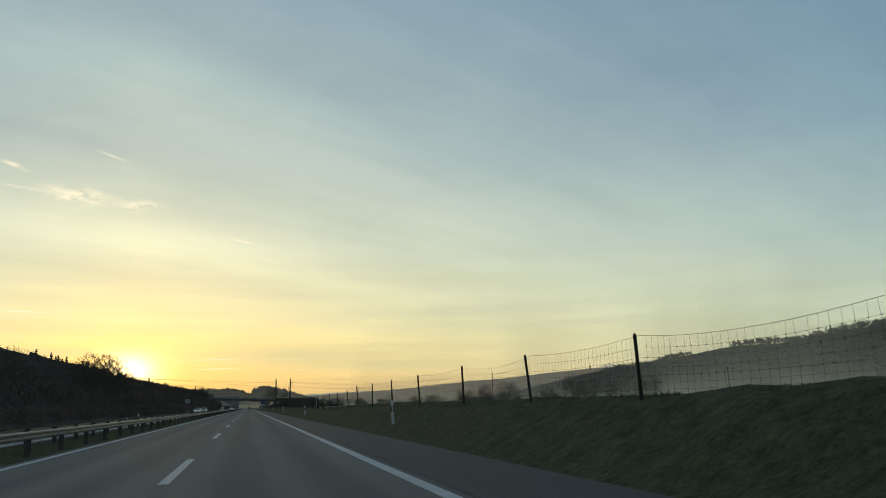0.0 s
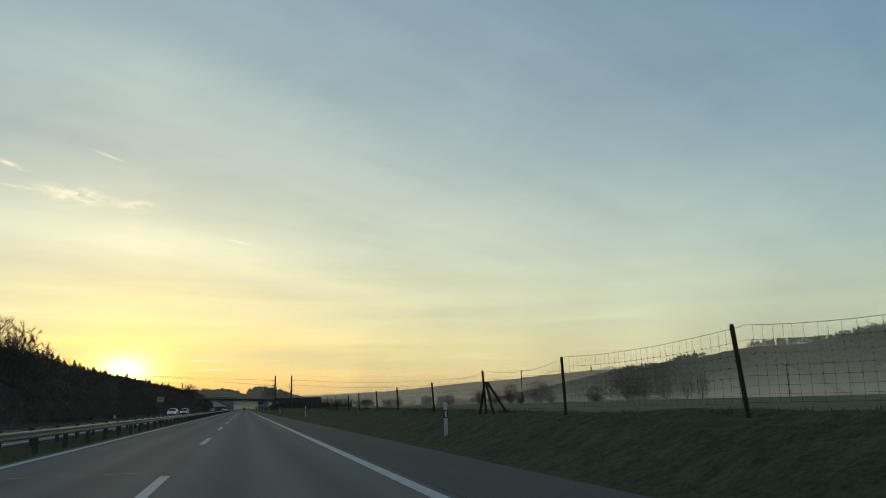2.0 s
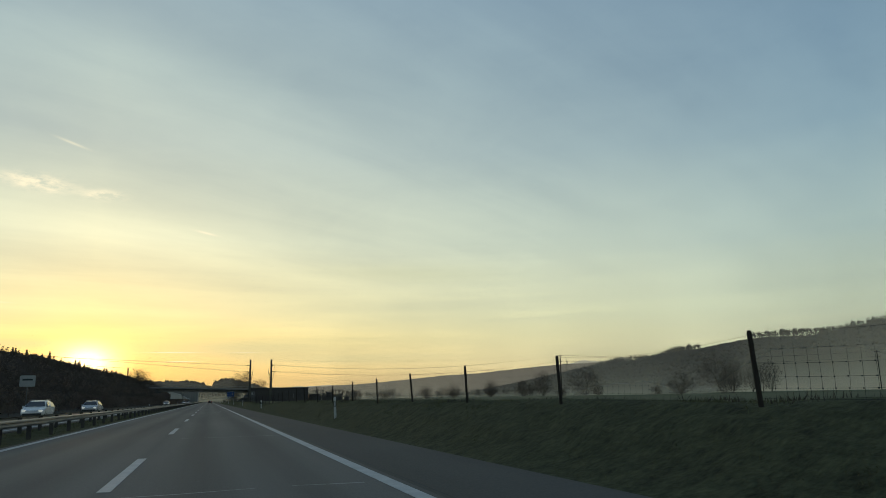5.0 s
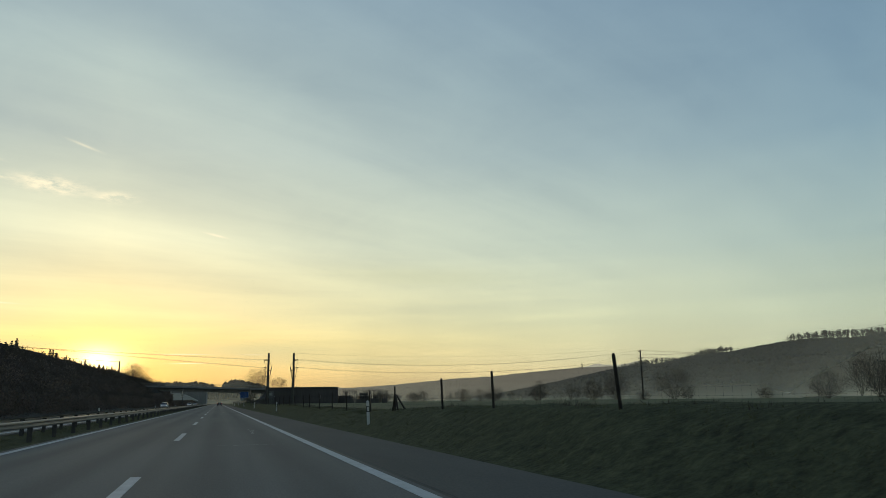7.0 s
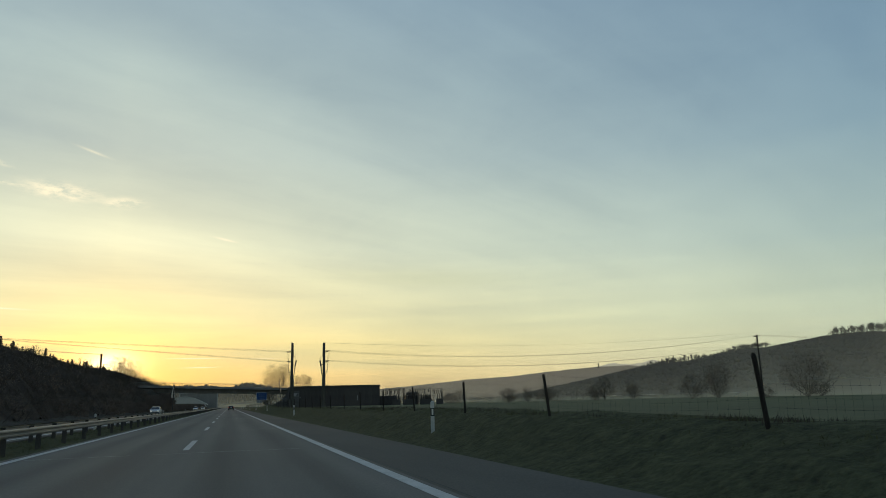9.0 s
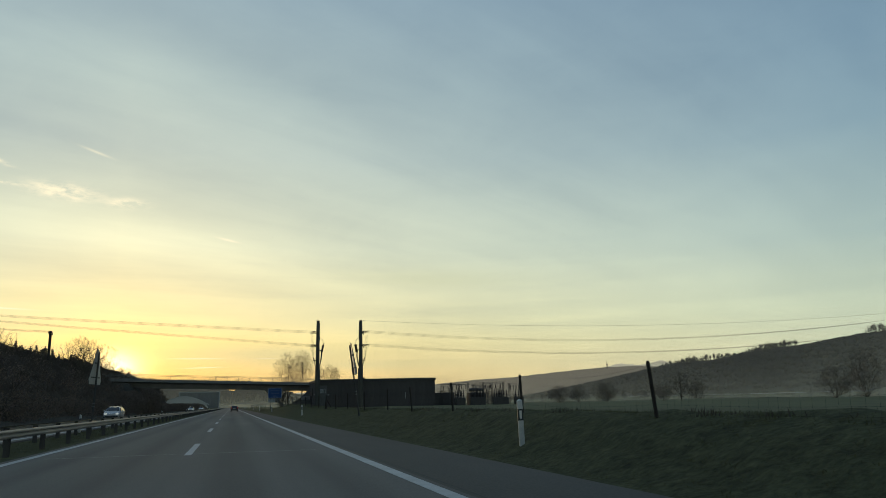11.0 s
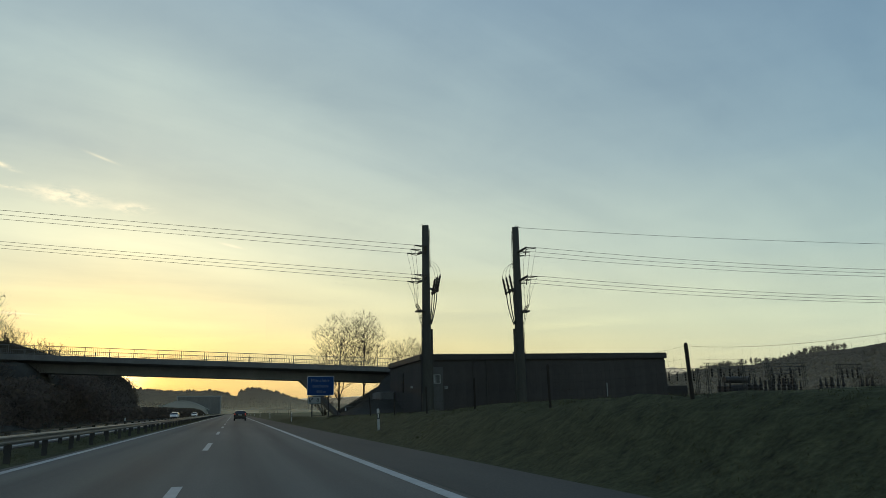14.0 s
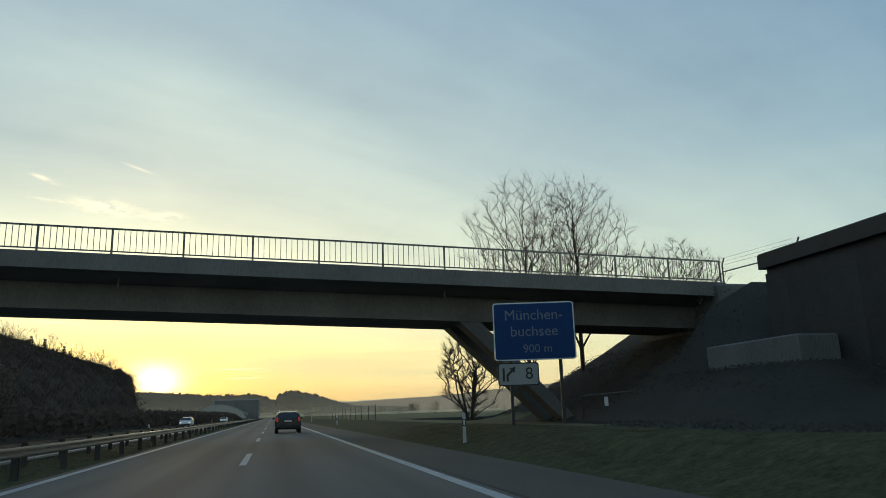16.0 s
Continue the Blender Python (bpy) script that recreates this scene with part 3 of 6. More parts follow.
CRACKS = [(47.4, -3.9, -0.7), (54.9, -3.8, 1.0), (26.5, -4.0, 2.6), (74.0, -4.5, -1.6), (117.5, 0.5, 2.5), (156, -4.5, 2.4), (203.5, -4.6, -2.2), (225.2, 0.1, 2.1), (263.0, -3.9, 2.6), (281.0, -4.6, 2.0),
          (321, -4.5, 0.4), (374.2, -3.9, -1.4), (386.4, -3.6, -0.8), (404.5, -4.4, 2.6), (447, -4.6, -0.6), (459.3, -2.6, -1.9), (466.0, 0.3, 2.4), (512, -4.5, 2.5), (300, -0.6, 2.6), (337.5, -4.4, 2.2), (171, -0.5, 2.6), (435.0, 1.3, 2.3)]


def build_cracks():
    rnd = random.Random(9)
    for y0, xa, xb in CRACKS:
        s = Shape()
        n = 14
        pts = []
        y = y0
        for i in range(n + 1):
            y += rnd.uniform(-0.09, 0.10)
            pts.append((xa + (xb - xa) * i / n, y))
        for (xA, yA), (xB, yB) in zip(pts, pts[1:]):
            if rnd.random() < 0.12:
                continue
            w = rnd.uniform(0.02, 0.045)
            s.add([(xA, yA - w, 0.003), (xB, yB - w, 0.003), (xB, yB + w, 0.003), (xA, yA + w, 0.003)], [(0, 1, 2, 3)])
        thing("road_crack", "pale sealed crack across the carriageway", "road crack", "road cracks", "structure", s.mesh("road_crack", M_TAR))
    for y0, x0 in ((48.2, -2.9), (232.6, 1.45), (382.4, 2.4), (386.0, 2.1), (402.0, -0.2)):
        s = Shape()
        x, y = x0, y0
        for i in range(16):
            x2, y2 = x + rnd.uniform(-0.12, 0.13), y + rnd.uniform(0.12, 0.42)
            s.add([(x - 0.02, y, 0.003), (x + 0.03, y, 0.003), (x2 + 0.03, y2, 0.003), (x2 - 0.02, y2, 0.003)], [(0, 1, 2, 3)])
            x, y = x2, y2
        thing("road_crack", "pale wandering sealed crack along the lane", "road crack", "road cracks", "structure", s.mesh("road_crack", M_TAR))


build_roads()
build_cracks()

# ---- guard rails in the median ----


def build_guard_rail(x, face, label):
    """A double-wave steel beam on posts. face: +1 faces to the right, -1 to the left."""
    prof = [(-0.01, 0.0), (0.03, 0.008), (0.06, 0.04), (0.06, 0.075), (0.03, 0.10), (0.03, 0.14), (0.06, 0.165), (0.06, 0.20), (0.03, 0.232), (-0.02, 0.24)]
    rail = thing("guard_rail", label, "guard rail", "median guard rails", m=pose(x, 0, 0))
    out = [(face * u, 0.43 + w) for u, w in prof] + [(face * (u - 0.012), 0.43 + w) for u, w in reversed(prof)]
    for k, a in enumerate(range(-48, 900, 12)):
        s = Shape().prism(out, a, a + 12.0, "y")
        part("beam", s.mesh("beam", M_GALV), rail)
    post = Shape()
    post.box(-0.07, 0.07, -0.065, -0.055, -0.15, 0.62).box(-0.07, 0.07, 0.055, 0.065, -0.15, 0.62).box(-0.008, 0.008, -0.055, 0.055, -0.15, 0.62)
    post.box(-0.08 if face < 0 else 0.07, -0.07 if face < 0 else 0.08, -0.07, 0.07, 0.46, 0.61)
    me = post.mesh("post", M_POSTSTEEL)
    rnd = random.Random(3 if face > 0 else 5)
    for i in range(230):
        part("post", me, rail, m=pose(-face * 0.09, -44 + 4.0 * i + (0 if face > 0 else 2.0), 0, rnd.uniform(-1.5, 1.5), rnd.uniform(-1, 1), 0))


build_guard_rail(-5.78, 1, "galvanised steel guard rail on posts in the grass median")
build_guard_rail(-7.55, -1, "galvanised guard rail with its back to the median")

# ---- delineator posts ----


def build_delineator(m, group, label, flip=False):
    d = thing("delineator_post", label, "delineator", group, m=m)
    out = [(-0.06, -0.05), (0.06, -0.05), (0.03, 0.06), (-0.03, 0.06)]
    top = Shape()
    top.prism(out, -0.1, 0.56, "z")
    part("post", top.mesh("post", M_WHITE), d)
    s = Shape().prism([(u * 1.04, w * 1.04) for u, w in out], 0.56, 0.80, "z")
    part("band", s.mesh("band", M_BLACK), d, "black slanted band")
    s = Shape()
    n = len(out)
    vs = [(u, w, 0.80) for u, w in out] + [(u, w, 0.97 + (0.02 if u > 0 else 0.0)) for u, w in out] + [(0.0, 0.0, 1.02)]
    fs = [(3, 2, 1, 0)] + [(i, (i + 1) % n, (i + 1) % n + n, i + n) for i in range(n)] + [(i + n, (i + 1) % n + n, 2 * n) for i in range(n)]
    s.add(vs, fs)
    part("cap", s.mesh("cap", M_WHITE), d)
    s = Shape().box(-0.025, 0.025, -0.062, -0.05, 0.60, 0.77)
    part("reflector", s.mesh("reflector", M_REFLECT), d, "pale rectangular reflector")
    return d


first = None
DELIN_Y = [30.12, 79.4, 130.1, 181.1, 233.2, 282.4, 332.0, 383.5, 434.4, 486.0, 537, 588, 640, 690, 740]
for i, y in enumerate(DELIN_Y):
    m = pose(6.05, y, height(6.05, y) - 0.06, 0, (-2.5, 0.0, -1.5, -2.0)[i % 4], 0)
    if first is None:
        first = build_delineator(m, "verge delineators", "white plastic delineator post with black band on the grass verge")
    else:
        copy_thing(first, m)
for i in range(15):
    copy_thing(first, pose(-8.0, 12.0 + 50 * i, -0.08, 0, 0, 180))

# ---- wildlife fence on the crest of the verge ----
FENCE_X = 7.45
POSTS = [0.0, 6.3, 12.5, 18.1, 24.4, 31.1, 37.5, 43.8, 49.8, 54.9, 61.4, 67.65, 74.0, 79.75, 86.05, 92.9, 98.5, 104.9, 110.45, 116.9, 122.9, 129.3, 135.9, 142.1, 184.0, 190.6, 196.8, 204.0, 209.8, 215.9, 222.6, 227.4, 234.4, 239.6, 246.6,
         252.6, 258.6, 265.2, 269.45, 276.8, 283.4, 290.1, 296.6, 341.7, 347.7, 352.9, 359.5, 366.0, 371.7, 377.8, 383.0, 389.4, 394.7, 400.6, 406.5, 412.9, 418.9, 424.9, 431.2, 437.6, 444.0]
FENCE_TOP = [(0, 2.34), (20, 2.30), (38, 2.33), (50, 2.33), (55, 2.25), (67, 2.20), (74, 2.12), (80, 2.07), (87, 1.95), (111, 1.90), (130, 1.95), (190, 1.99), (216, 1.96), (229, 1.86), (240, 1.66), (254, 1.73), (270, 1.72), (290, 1.77), (345, 1.80), (372, 1.86), (378, 1.92), (389, 1.99), (400, 2.05), (413, 2.18), (425, 2.16), (444, 1.90)]
BRACED = (79.75, 234.4, 377.8)


def fence_ys():
    out = [POSTS[0]]
    for a, b in zip(POSTS, POSTS[1:]):
        n = max(1, round((b - a) / 6.4))
        out += [a + (b - a) * (i + 1) / n for i in range(n)]
    return out


def build_fence():
    fence = thing("wildlife_fence", "knotted wire fence on dark weathered wooden posts along the verge", "fence")
    rnd = random.Random(21)
    post = Shape()
    post.lathe([(0.036, -0.5), (0.037, 0.3), (0.035, 1.0), (0.036, 1.42), (0.024, 1.46)], 8)
    me = post.mesh("post", M_WOODPOST)
    brace = Shape().tube([(0, 0.75, 0.0), (0, 0.05, 1.10)], 0.042, 6).mesh("brace", M_WOODPOST)
    # the wire net of one bay, 6.4 m long
    rows = [0.0, 0.12, 0.25, 0.39, 0.54, 0.72, 0.92, 1.14]
    bays = []
    for v in range(6):      # the later stretch has thinner wire
        s = Shape()
        sag, gauge = (0.12, 0.17, 0.09)[v % 3], 1.0 if v < 3 else 0.55
        n = 12
        for k, r in enumerate(rows):
            w = gauge * (0.0038 if k == len(rows) - 1 else 0.0021)
            pts = [(0.012 * math.sin(5 * i + k), 6.4 * i / n, r - 4 * sag * (r / 1.14) * (i / n) * (1 - i / n)) for i in range(n + 1)]
            s.tube(pts, w, 3, False)
        for c in range(1, 30):
            u = c / 30
            lean, v6 = rnd.uniform(-0.02, 0.02), 6.4 * u
            top = 1.14 - 4 * sag * u * (1 - u)
            s.tube([(0, v6, 0.0), (0.01, v6 + lean, top * 0.5), (0, v6 + lean * 2, top)], 0.0022 * gauge, 3, False)
            for r in rows[3:7]:
                zk = r - 4 * sag * (r / 1.14) * u * (1 - u)
                s.box(-0.006 * gauge, 0.006 * gauge, v6 - 0.007 * gauge, v6 + 0.007 * gauge, zk - 0.008 * gauge, zk + 0.008 * gauge)
        bays.append(s.mesh("wire_net", M_WIRE))
    ysf = fence_ys()
    base = []
    for y in ysf:
        x = FENCE_X
        base.append((x, y, interp(y, FENCE_TOP) - 1.44 + rnd.uniform(-0.03, 0.03)))
    for i, (x, y, z) in enumerate(base):
        part("post", me, fence, m=pose(x, y, z, rnd.uniform(-4.5, -1.5), rnd.uniform(-4.5, 0.5), 0))
        if y in BRACED:
            part("brace", brace, fence, m=pose(x, y, z))
            part("brace", brace, fence, m=pose(x, y, z, 0, 0, 180))
            part("brace", brace, fence, m=pose(x, y, z, 0, 0, 235))
    for i, (a, b) in enumerate(zip(base, base[1:])):
        d = (Vector(b) - Vector(a)) / 6.4
        mm = Matrix(((1, d.x, 0, a[0] + 0.06), (0, d.y, 0, a[1]), (0, d.z, 1, a[2] + 0.28), (0, 0, 0, 1)))
        part("wire_net", bays[(i * 7 + i // 3) % 3 + (3 if a[1] > 150 else 0)], fence, m=mm)
    # the fence goes on beyond the overpass
    far = thing("wildlife_fence", "row of leaning fence posts beyond the overpass", "fence")
    for i in range(30):
        y = 532 + i * 6.0
        x = 9.3 + 0.012 * i
        part("post", me, far, m=pose(x, y, height(x, y) + 0.05, rnd.uniform(-4, 4), rnd.uniform(-9, 5) if i % 4 == 1 else rnd.uniform(-2, 2), 0))


build_fence()

# ---- overpass ----
BR_Y0, BR_Y1 = 489.2, 495.8
BR_TILT = -0.034


def deck_z(x):
    return 6.92 + BR_TILT * x


def build_overpass():
    br = thing("overpass", "grey concrete road bridge with a slender steel railing", "bridge", m=pose(0, 0, 0))
    xa, xb = -40.0, 19.0

    def beam(prof_fn, name, mat, label=""):
        s = Shape()
        a, b = prof_fn(xa), prof_fn(xb)
        n = len(a)
        vs = [(xa, y, z) for y, z in a] + [(xb, y, z) for y, z in b]
        fs = [tuple(range(n)), tuple(range(2 * n - 1, n - 1, -1))] + [(i, i + n, (i + 1) % n + n, (i + 1) % n) for i in range(n)]
        s.add(vs, fs)
        return part(name, s.mesh(name, mat), br, label)

    def deck(x):
        z = deck_z(x)
        return [(BR_Y0, z - 0.62), (BR_Y0, z - 0.02), (BR_Y0 + 0.03, z), (BR_Y0 + 0.42, z), (BR_Y0 + 0.44, z - 0.12), (BR_Y1 - 0.44, z - 0.12), (BR_Y1 - 0.42, z), (BR_Y1, z), (BR_Y1, z - 0.62), (BR_Y1 - 0.5, z - 0.66), (BR_Y1 - 1.3, z - 0.84), (BR_Y0 + 1.3, z - 0.84), (BR_Y0 + 0.5, z - 0.66)]

    def girder(x):
        z = deck_z(x)
        b = z - 1.84
        return [(BR_Y0 + 1.6, z - 0.78), (BR_Y1 - 1.6, z - 0.78), (BR_Y1 - 1.75, b), (BR_Y0 + 1.75, b)]

    beam(deck, "deck", M_CONCRETE)
    beam(girder, "girder", M_CONCRETE, "plain concrete box girder set back under the deck")
    # inclined piers on the right
    for y in (BR_Y0 + 1.8, BR_Y1 - 2.7):
        s = Shape()
        t, b = deck_z(7.9) - 1.82, 0.2
        prof = [(7.3, t + 0.02), (8.2, t + 0.02), (12.8, b), (12.2, b)]
        s.prism(prof, y, y + 0.9, "y")
        part("pier", s.mesh("pier", M_CONCRETE), br, "slanting concrete pier leg")
    # footing blocks and abutments
    s = Shape().bevel_box(11.7, 13.6, BR_Y0 + 1.6, BR_Y1 - 1.6, -0.3, 0.55, 0.06)
    part("footing", s.mesh("footing", M_CONCRETE), br)
    s = Shape().bevel_box(18.4, 21.0, BR_Y0 - 0.3, BR_Y1 + 0.3, 0.0, deck_z(19) - 0.1, 0.08)
    part("abutment", s.mesh("abutment", M_CONCRETE), br)
    s = Shape().bevel_box(-28.5, -22.8, BR_Y0 + 0.9, BR_Y1 - 0.9, 0.0, deck_z(-25) - 0.9, 0.08)
    part("abutment", s.mesh("abutment", M_CONCRETE), br)
    # railings
    post = Shape().box(-0.035, 0.035, -0.02, 0.02, -0.25, 1.0).mesh("rail_post", M_BRIDGERAIL)
    bar = Shape().box(-0.011, 0.011, -0.008, 0.008, 0.10, 0.94).mesh("baluster", M_BRIDGERAIL)
    ang = math.degrees(math.atan(BR_TILT))
    for y, near in ((BR_Y0 + 0.12, True), (BR_Y1 - 0.12, False)):
        for nm, z0, z1 in (("top_rail", 0.93, 0.99), ("bottom_rail", 0.09, 0.13)):
            s = Shape()
            s.add([(x, y + dy, deck_z(x) + z) for x in (xa, 18.9) for dy, z in ((-0.03, z0), (0.03, z0), (0.03, z1), (-0.03, z1))],
                  [(0, 1, 2, 3), (7, 6, 5, 4), (0, 4, 5, 1), (1, 5, 6, 2), (2, 6, 7, 3), (3, 7, 4, 0)])
            part(nm, s.mesh(nm, M_BRIDGERAIL), br)
        n = 23
        for i in range(n + 1):
            x = 18.85 - 2.5 * i
            part("rail_post", post, br, m=pose(x, y, deck_z(x)))
        if near:
            for i in range(23 * 12):
                x = 18.85 - 2.5 / 12 * i
                if i % 12:
                    part("baluster", bar, br, m=pose(x, y, deck_z(x)))
        else:
            s = Shape()
            for i in range(23 * 12):
                x = 18.85 - 2.5 / 12 * i
                s.box(x - 0.011, x + 0.011, y - 0.008, y + 0.008, deck_z(x) + 0.1, deck_z(x) + 0.94)
            part("balusters", s.mesh("balusters", M_BRIDGERAIL), br)["kind"] = "stuff"
    # drain spout on the girder
    for x in (-6.0, 6.5):
        s = Shape().tube([(x, BR_Y0 + 0.9, deck_z(x) - 0.7), (x, BR_Y0 + 0.9, deck_z(x) - 1.1)], 0.05, 8)
        part("drain_spout", s.mesh("drain_spout", M_BRIDGERAIL), br)
    return br


build_overpass()


def build_security_fence():
    f = thing("security_fence", "angled posts with strands of barbed wire beside the hall", "fence")
    pts = [(18.95, 489.25, 6.2), (17.6, 482.9, 5.6)]
    for p in pts:
        s = Shape().tube([p, (p[0], p[1], p[2] + 0.85), (p[0] + 0.05, p[1] - 0.12, p[2] + 1.15)], 0.035, 6)
        part("post", s.mesh("post", M_BRIDGERAIL), f)
    for k in range(3):
        s = Shape().tube([(p[0] - 0.07 * k, p[1], p[2] + 0.85 + 0.13 * k) for p in pts], 0.006, 3)
        part("barbed_wire", s.mesh("barbed_wire", M_WIRE), f)
    s = Shape().tube([(18.5, 489.25, 6.3), (18.95, 489.25, 6.75), (17.6, 482.9, 6.2)], 0.03, 5)
    part("handrail", s.mesh("handrail", M_BRIDGERAIL), f)


build_security_fence()

# ---- switchgear hall beside the pylons ----
HX0, HX1, HY0, HY1, HTOP = 16.7, 40.9, 469.0, 483.6, 6.28
SKEW = -0.138


def front_y(x):
    """The long front runs askew to the end walls."""
    return HY0 + SKEW * (x - HX0)


def build_hall():
    def skewed(me):
        for v in me.vertices:
            v.co.y += SKEW * (v.co.x - HX0)
        return me

    hall = thing("switchgear_hall", "low flat-roofed hall clad in dark brown panels", "building")
    s = Shape().box(HX0 + 0.06, HX1 - 0.06, HY0 + 0.06, HY1 - 0.06, -0.3, HTOP - 0.35)
    part("wall", skewed(s.mesh("wall", M_HALL)), hall)
    s = Shape().bevel_box(HX0 - 0.14, HX1 + 0.14, HY0 - 0.14, HY1 + 0.14, HTOP - 0.55, HTOP, 0.05)
    part("roof", skewed(s.mesh("roof", M_HALLTRIM)), hall, "flat roof with a dull sheet metal edge")
    # tight upright cladding panels along the front and the end wall
    n = int((HX1 - HX0) / 1.02)
    step, slope = (HX1 - HX0 - 0.06) / n, math.sqrt(1 + SKEW * SKEW)
    panel = Shape().bevel_box(0.0, step * slope - 0.001, -0.075, 0.0, 0.0, 5.15, 0.001).mesh("panel", M_HALL)
    for i in range(n):
        x = HX0 + 0.03 + i * step
        part("panel", panel, hall, m=pose(x, front_y(x) + 0.06, 0.38, 0, 0, math.degrees(math.atan(SKEW))))
    n = int((HY1 - HY0) / 1.02)
    step = (HY1 - HY0 - 0.12) / n
    panel = Shape().bevel_box(0.0, step - 0.001, -0.075, 0.0, 0.0, 5.15, 0.001).mesh("panel", M_HALL)
    for i in range(n):
        part("panel", panel, hall, m=pose(HX0 + 0.06, HY0 + 0.06 + (i + 1) * step, 0.38, 0, 0, -90))
    s = Shape().box(HX0 - 0.02, HX1 + 0.02, HY0 - 0.03, HY1 + 0.03, -0.4, 0.36)
    part("plinth", skewed(s.mesh("plinth", M_CONCRETE)), hall, "concrete plinth")
    # grey service bay with a framed louvre, at the end of the long front
    door = part("door", skewed(Shape().bevel_box(17.2, 18.75, HY0 - 0.075, HY0 + 0.05, 0.4, 5.05, 0.02).mesh("door", M_LOUVRE)), hall, "grey metal service bay door")
    s = Shape()
    for x0, x1, z0, z1 in ((17.3, 18.5, 4.30, 4.36), (17.3, 18.5, 3.52, 3.58), (17.3, 17.36, 3.52, 4.36), (18.44, 18.5, 3.52, 4.36)):
        s.box(x0, x1, HY0 - 0.12, HY0 - 0.077, z0, z1)
    part("louvre_frame", skewed(s.mesh("louvre_frame", M_PLATE)), door, "pale louvre frame")
    slat = Shape().prism([(-0.10, 0.0), (-0.077, 0.05), (-0.077, 0.06), (-0.112, 0.0)], 17.36, 18.44, "x").mesh("louvre_slat", M_PLATE)
    for k in range(8):
        part("louvre_slat", slat, door, m=pose(0, front_y(17.9), 3.60 + 0.088 * k))
    s = Shape().tube([(18.6, HY0 - 0.08, 1.45), (18.6, HY0 - 0.14, 1.45), (18.45, HY0 - 0.14, 1.45)], 0.015, 6)
    part("handle", skewed(s.mesh("handle", M_GALV)), door)
    vent = part("vent", skewed(Shape().bevel_box(18.85, 19.2, HY0 - 0.10, HY0 + 0.05, 3.0, 3.3, 0.02).mesh("vent", M_LOUVRE)), hall, "small grey vent grille")
    for k in range(4):
        part("vent_slat", skewed(Shape().box(18.87, 19.18, HY0 - 0.115, HY0 - 0.10, 3.03 + 0.065 * k, 3.06 + 0.065 * k).mesh("vent_slat", M_PLATE)), vent)
    lamp = part("wall_lamp", Shape().bevel_box(HX0 - 0.24, HX0 - 0.03, 472.1, 472.32, 3.2, 3.42, 0.03).mesh("wall_lamp", M_PLATE), hall, "small pale wall lamp")
    part("lamp_arm", Shape().tube([(HX0 - 0.03, 472.2, 3.1), (HX0 - 0.14, 472.2, 3.1), (HX0 - 0.14, 472.2, 3.22)], 0.02, 6).mesh("lamp_arm", M_POSTSTEEL), lamp)
    for y in (476.3, 477.0):
        part("window_strip", Shape().bevel_box(HX0 - 0.06, HX0 + 0.02, y, y + 0.12, 2.85, 4.85, 0.01).mesh("window_strip", M_GLASS), hall, "narrow dark glass strip")
    part("downpipe", skewed(Shape().tube([(34.7, HY0 - 0.12, 2.1), (34.7, HY0 - 0.12, 3.4)], 0.045, 8).mesh("downpipe", M_PLATE)), hall, "short pale pipe on the dark wall")
    for x in (21.6, 22.9):
        s = Shape().tube([(x, HY0 - 0.14, 0.2), (x, HY0 - 0.14, HTOP - 0.5)], 0.05, 8)
        part("downpipe", skewed(s.mesh("downpipe", M_HALLTRIM)), hall)
    s = Shape().bevel_box(15.0, 16.5, 480.3, 485.1, 0.5, 3.1, 0.05)
    thing("retaining_wall", "short grey concrete retaining wall beside the dark hall", "wall", data=s.mesh("retaining_wall", M_CONCRETE))
    s = Shape().bevel_box(26.4, 26.75, 471, 471.35, HTOP, HTOP + 0.35, 0.03)
    part("roof_vent", skewed(s.mesh("roof_vent", M_HALLTRIM)), hall)


build_hall()


def build_steps_rail():
    r = thing("handrail", "slim steel handrail on the dark embankment slope", "handrail", m=pose(0, 0, 0))
    a, b = Vector((11.5, 488.4, 1.56)), Vector((14.6, 488.4, 1.74))
    part("top_rail", Shape().tube([a, b], 0.03, 6).mesh("top_rail", M_GALV), r)
    for t in (0.0, 0.5, 1.0):
        p = a.lerp(b, t)
        part("rail_post", Shape().tube([p, (p.x, p.y, height(p.x, p.y) - 0.2)], 0.025, 6).mesh("rail_post", M_POSTSTEEL), r)
    tag = thing("small_plate", "small white marker plate on the embankment", "marker", m=pose(12.4, 488.2, 0))
    part("plate", Shape().bevel_box(-0.08, 0.08, -0.02, 0.0, 1.15, 1.5, 0.02).mesh("plate", M_SIGNWHITE), tag)
    part("post", Shape().tube([(0, 0.02, height(12.4, 488.2) - 0.2), (0, 0.02, 1.4)], 0.02, 6).mesh("post", M_POSTSTEEL), tag)


build_steps_rail()

# ---- cable pylons ----


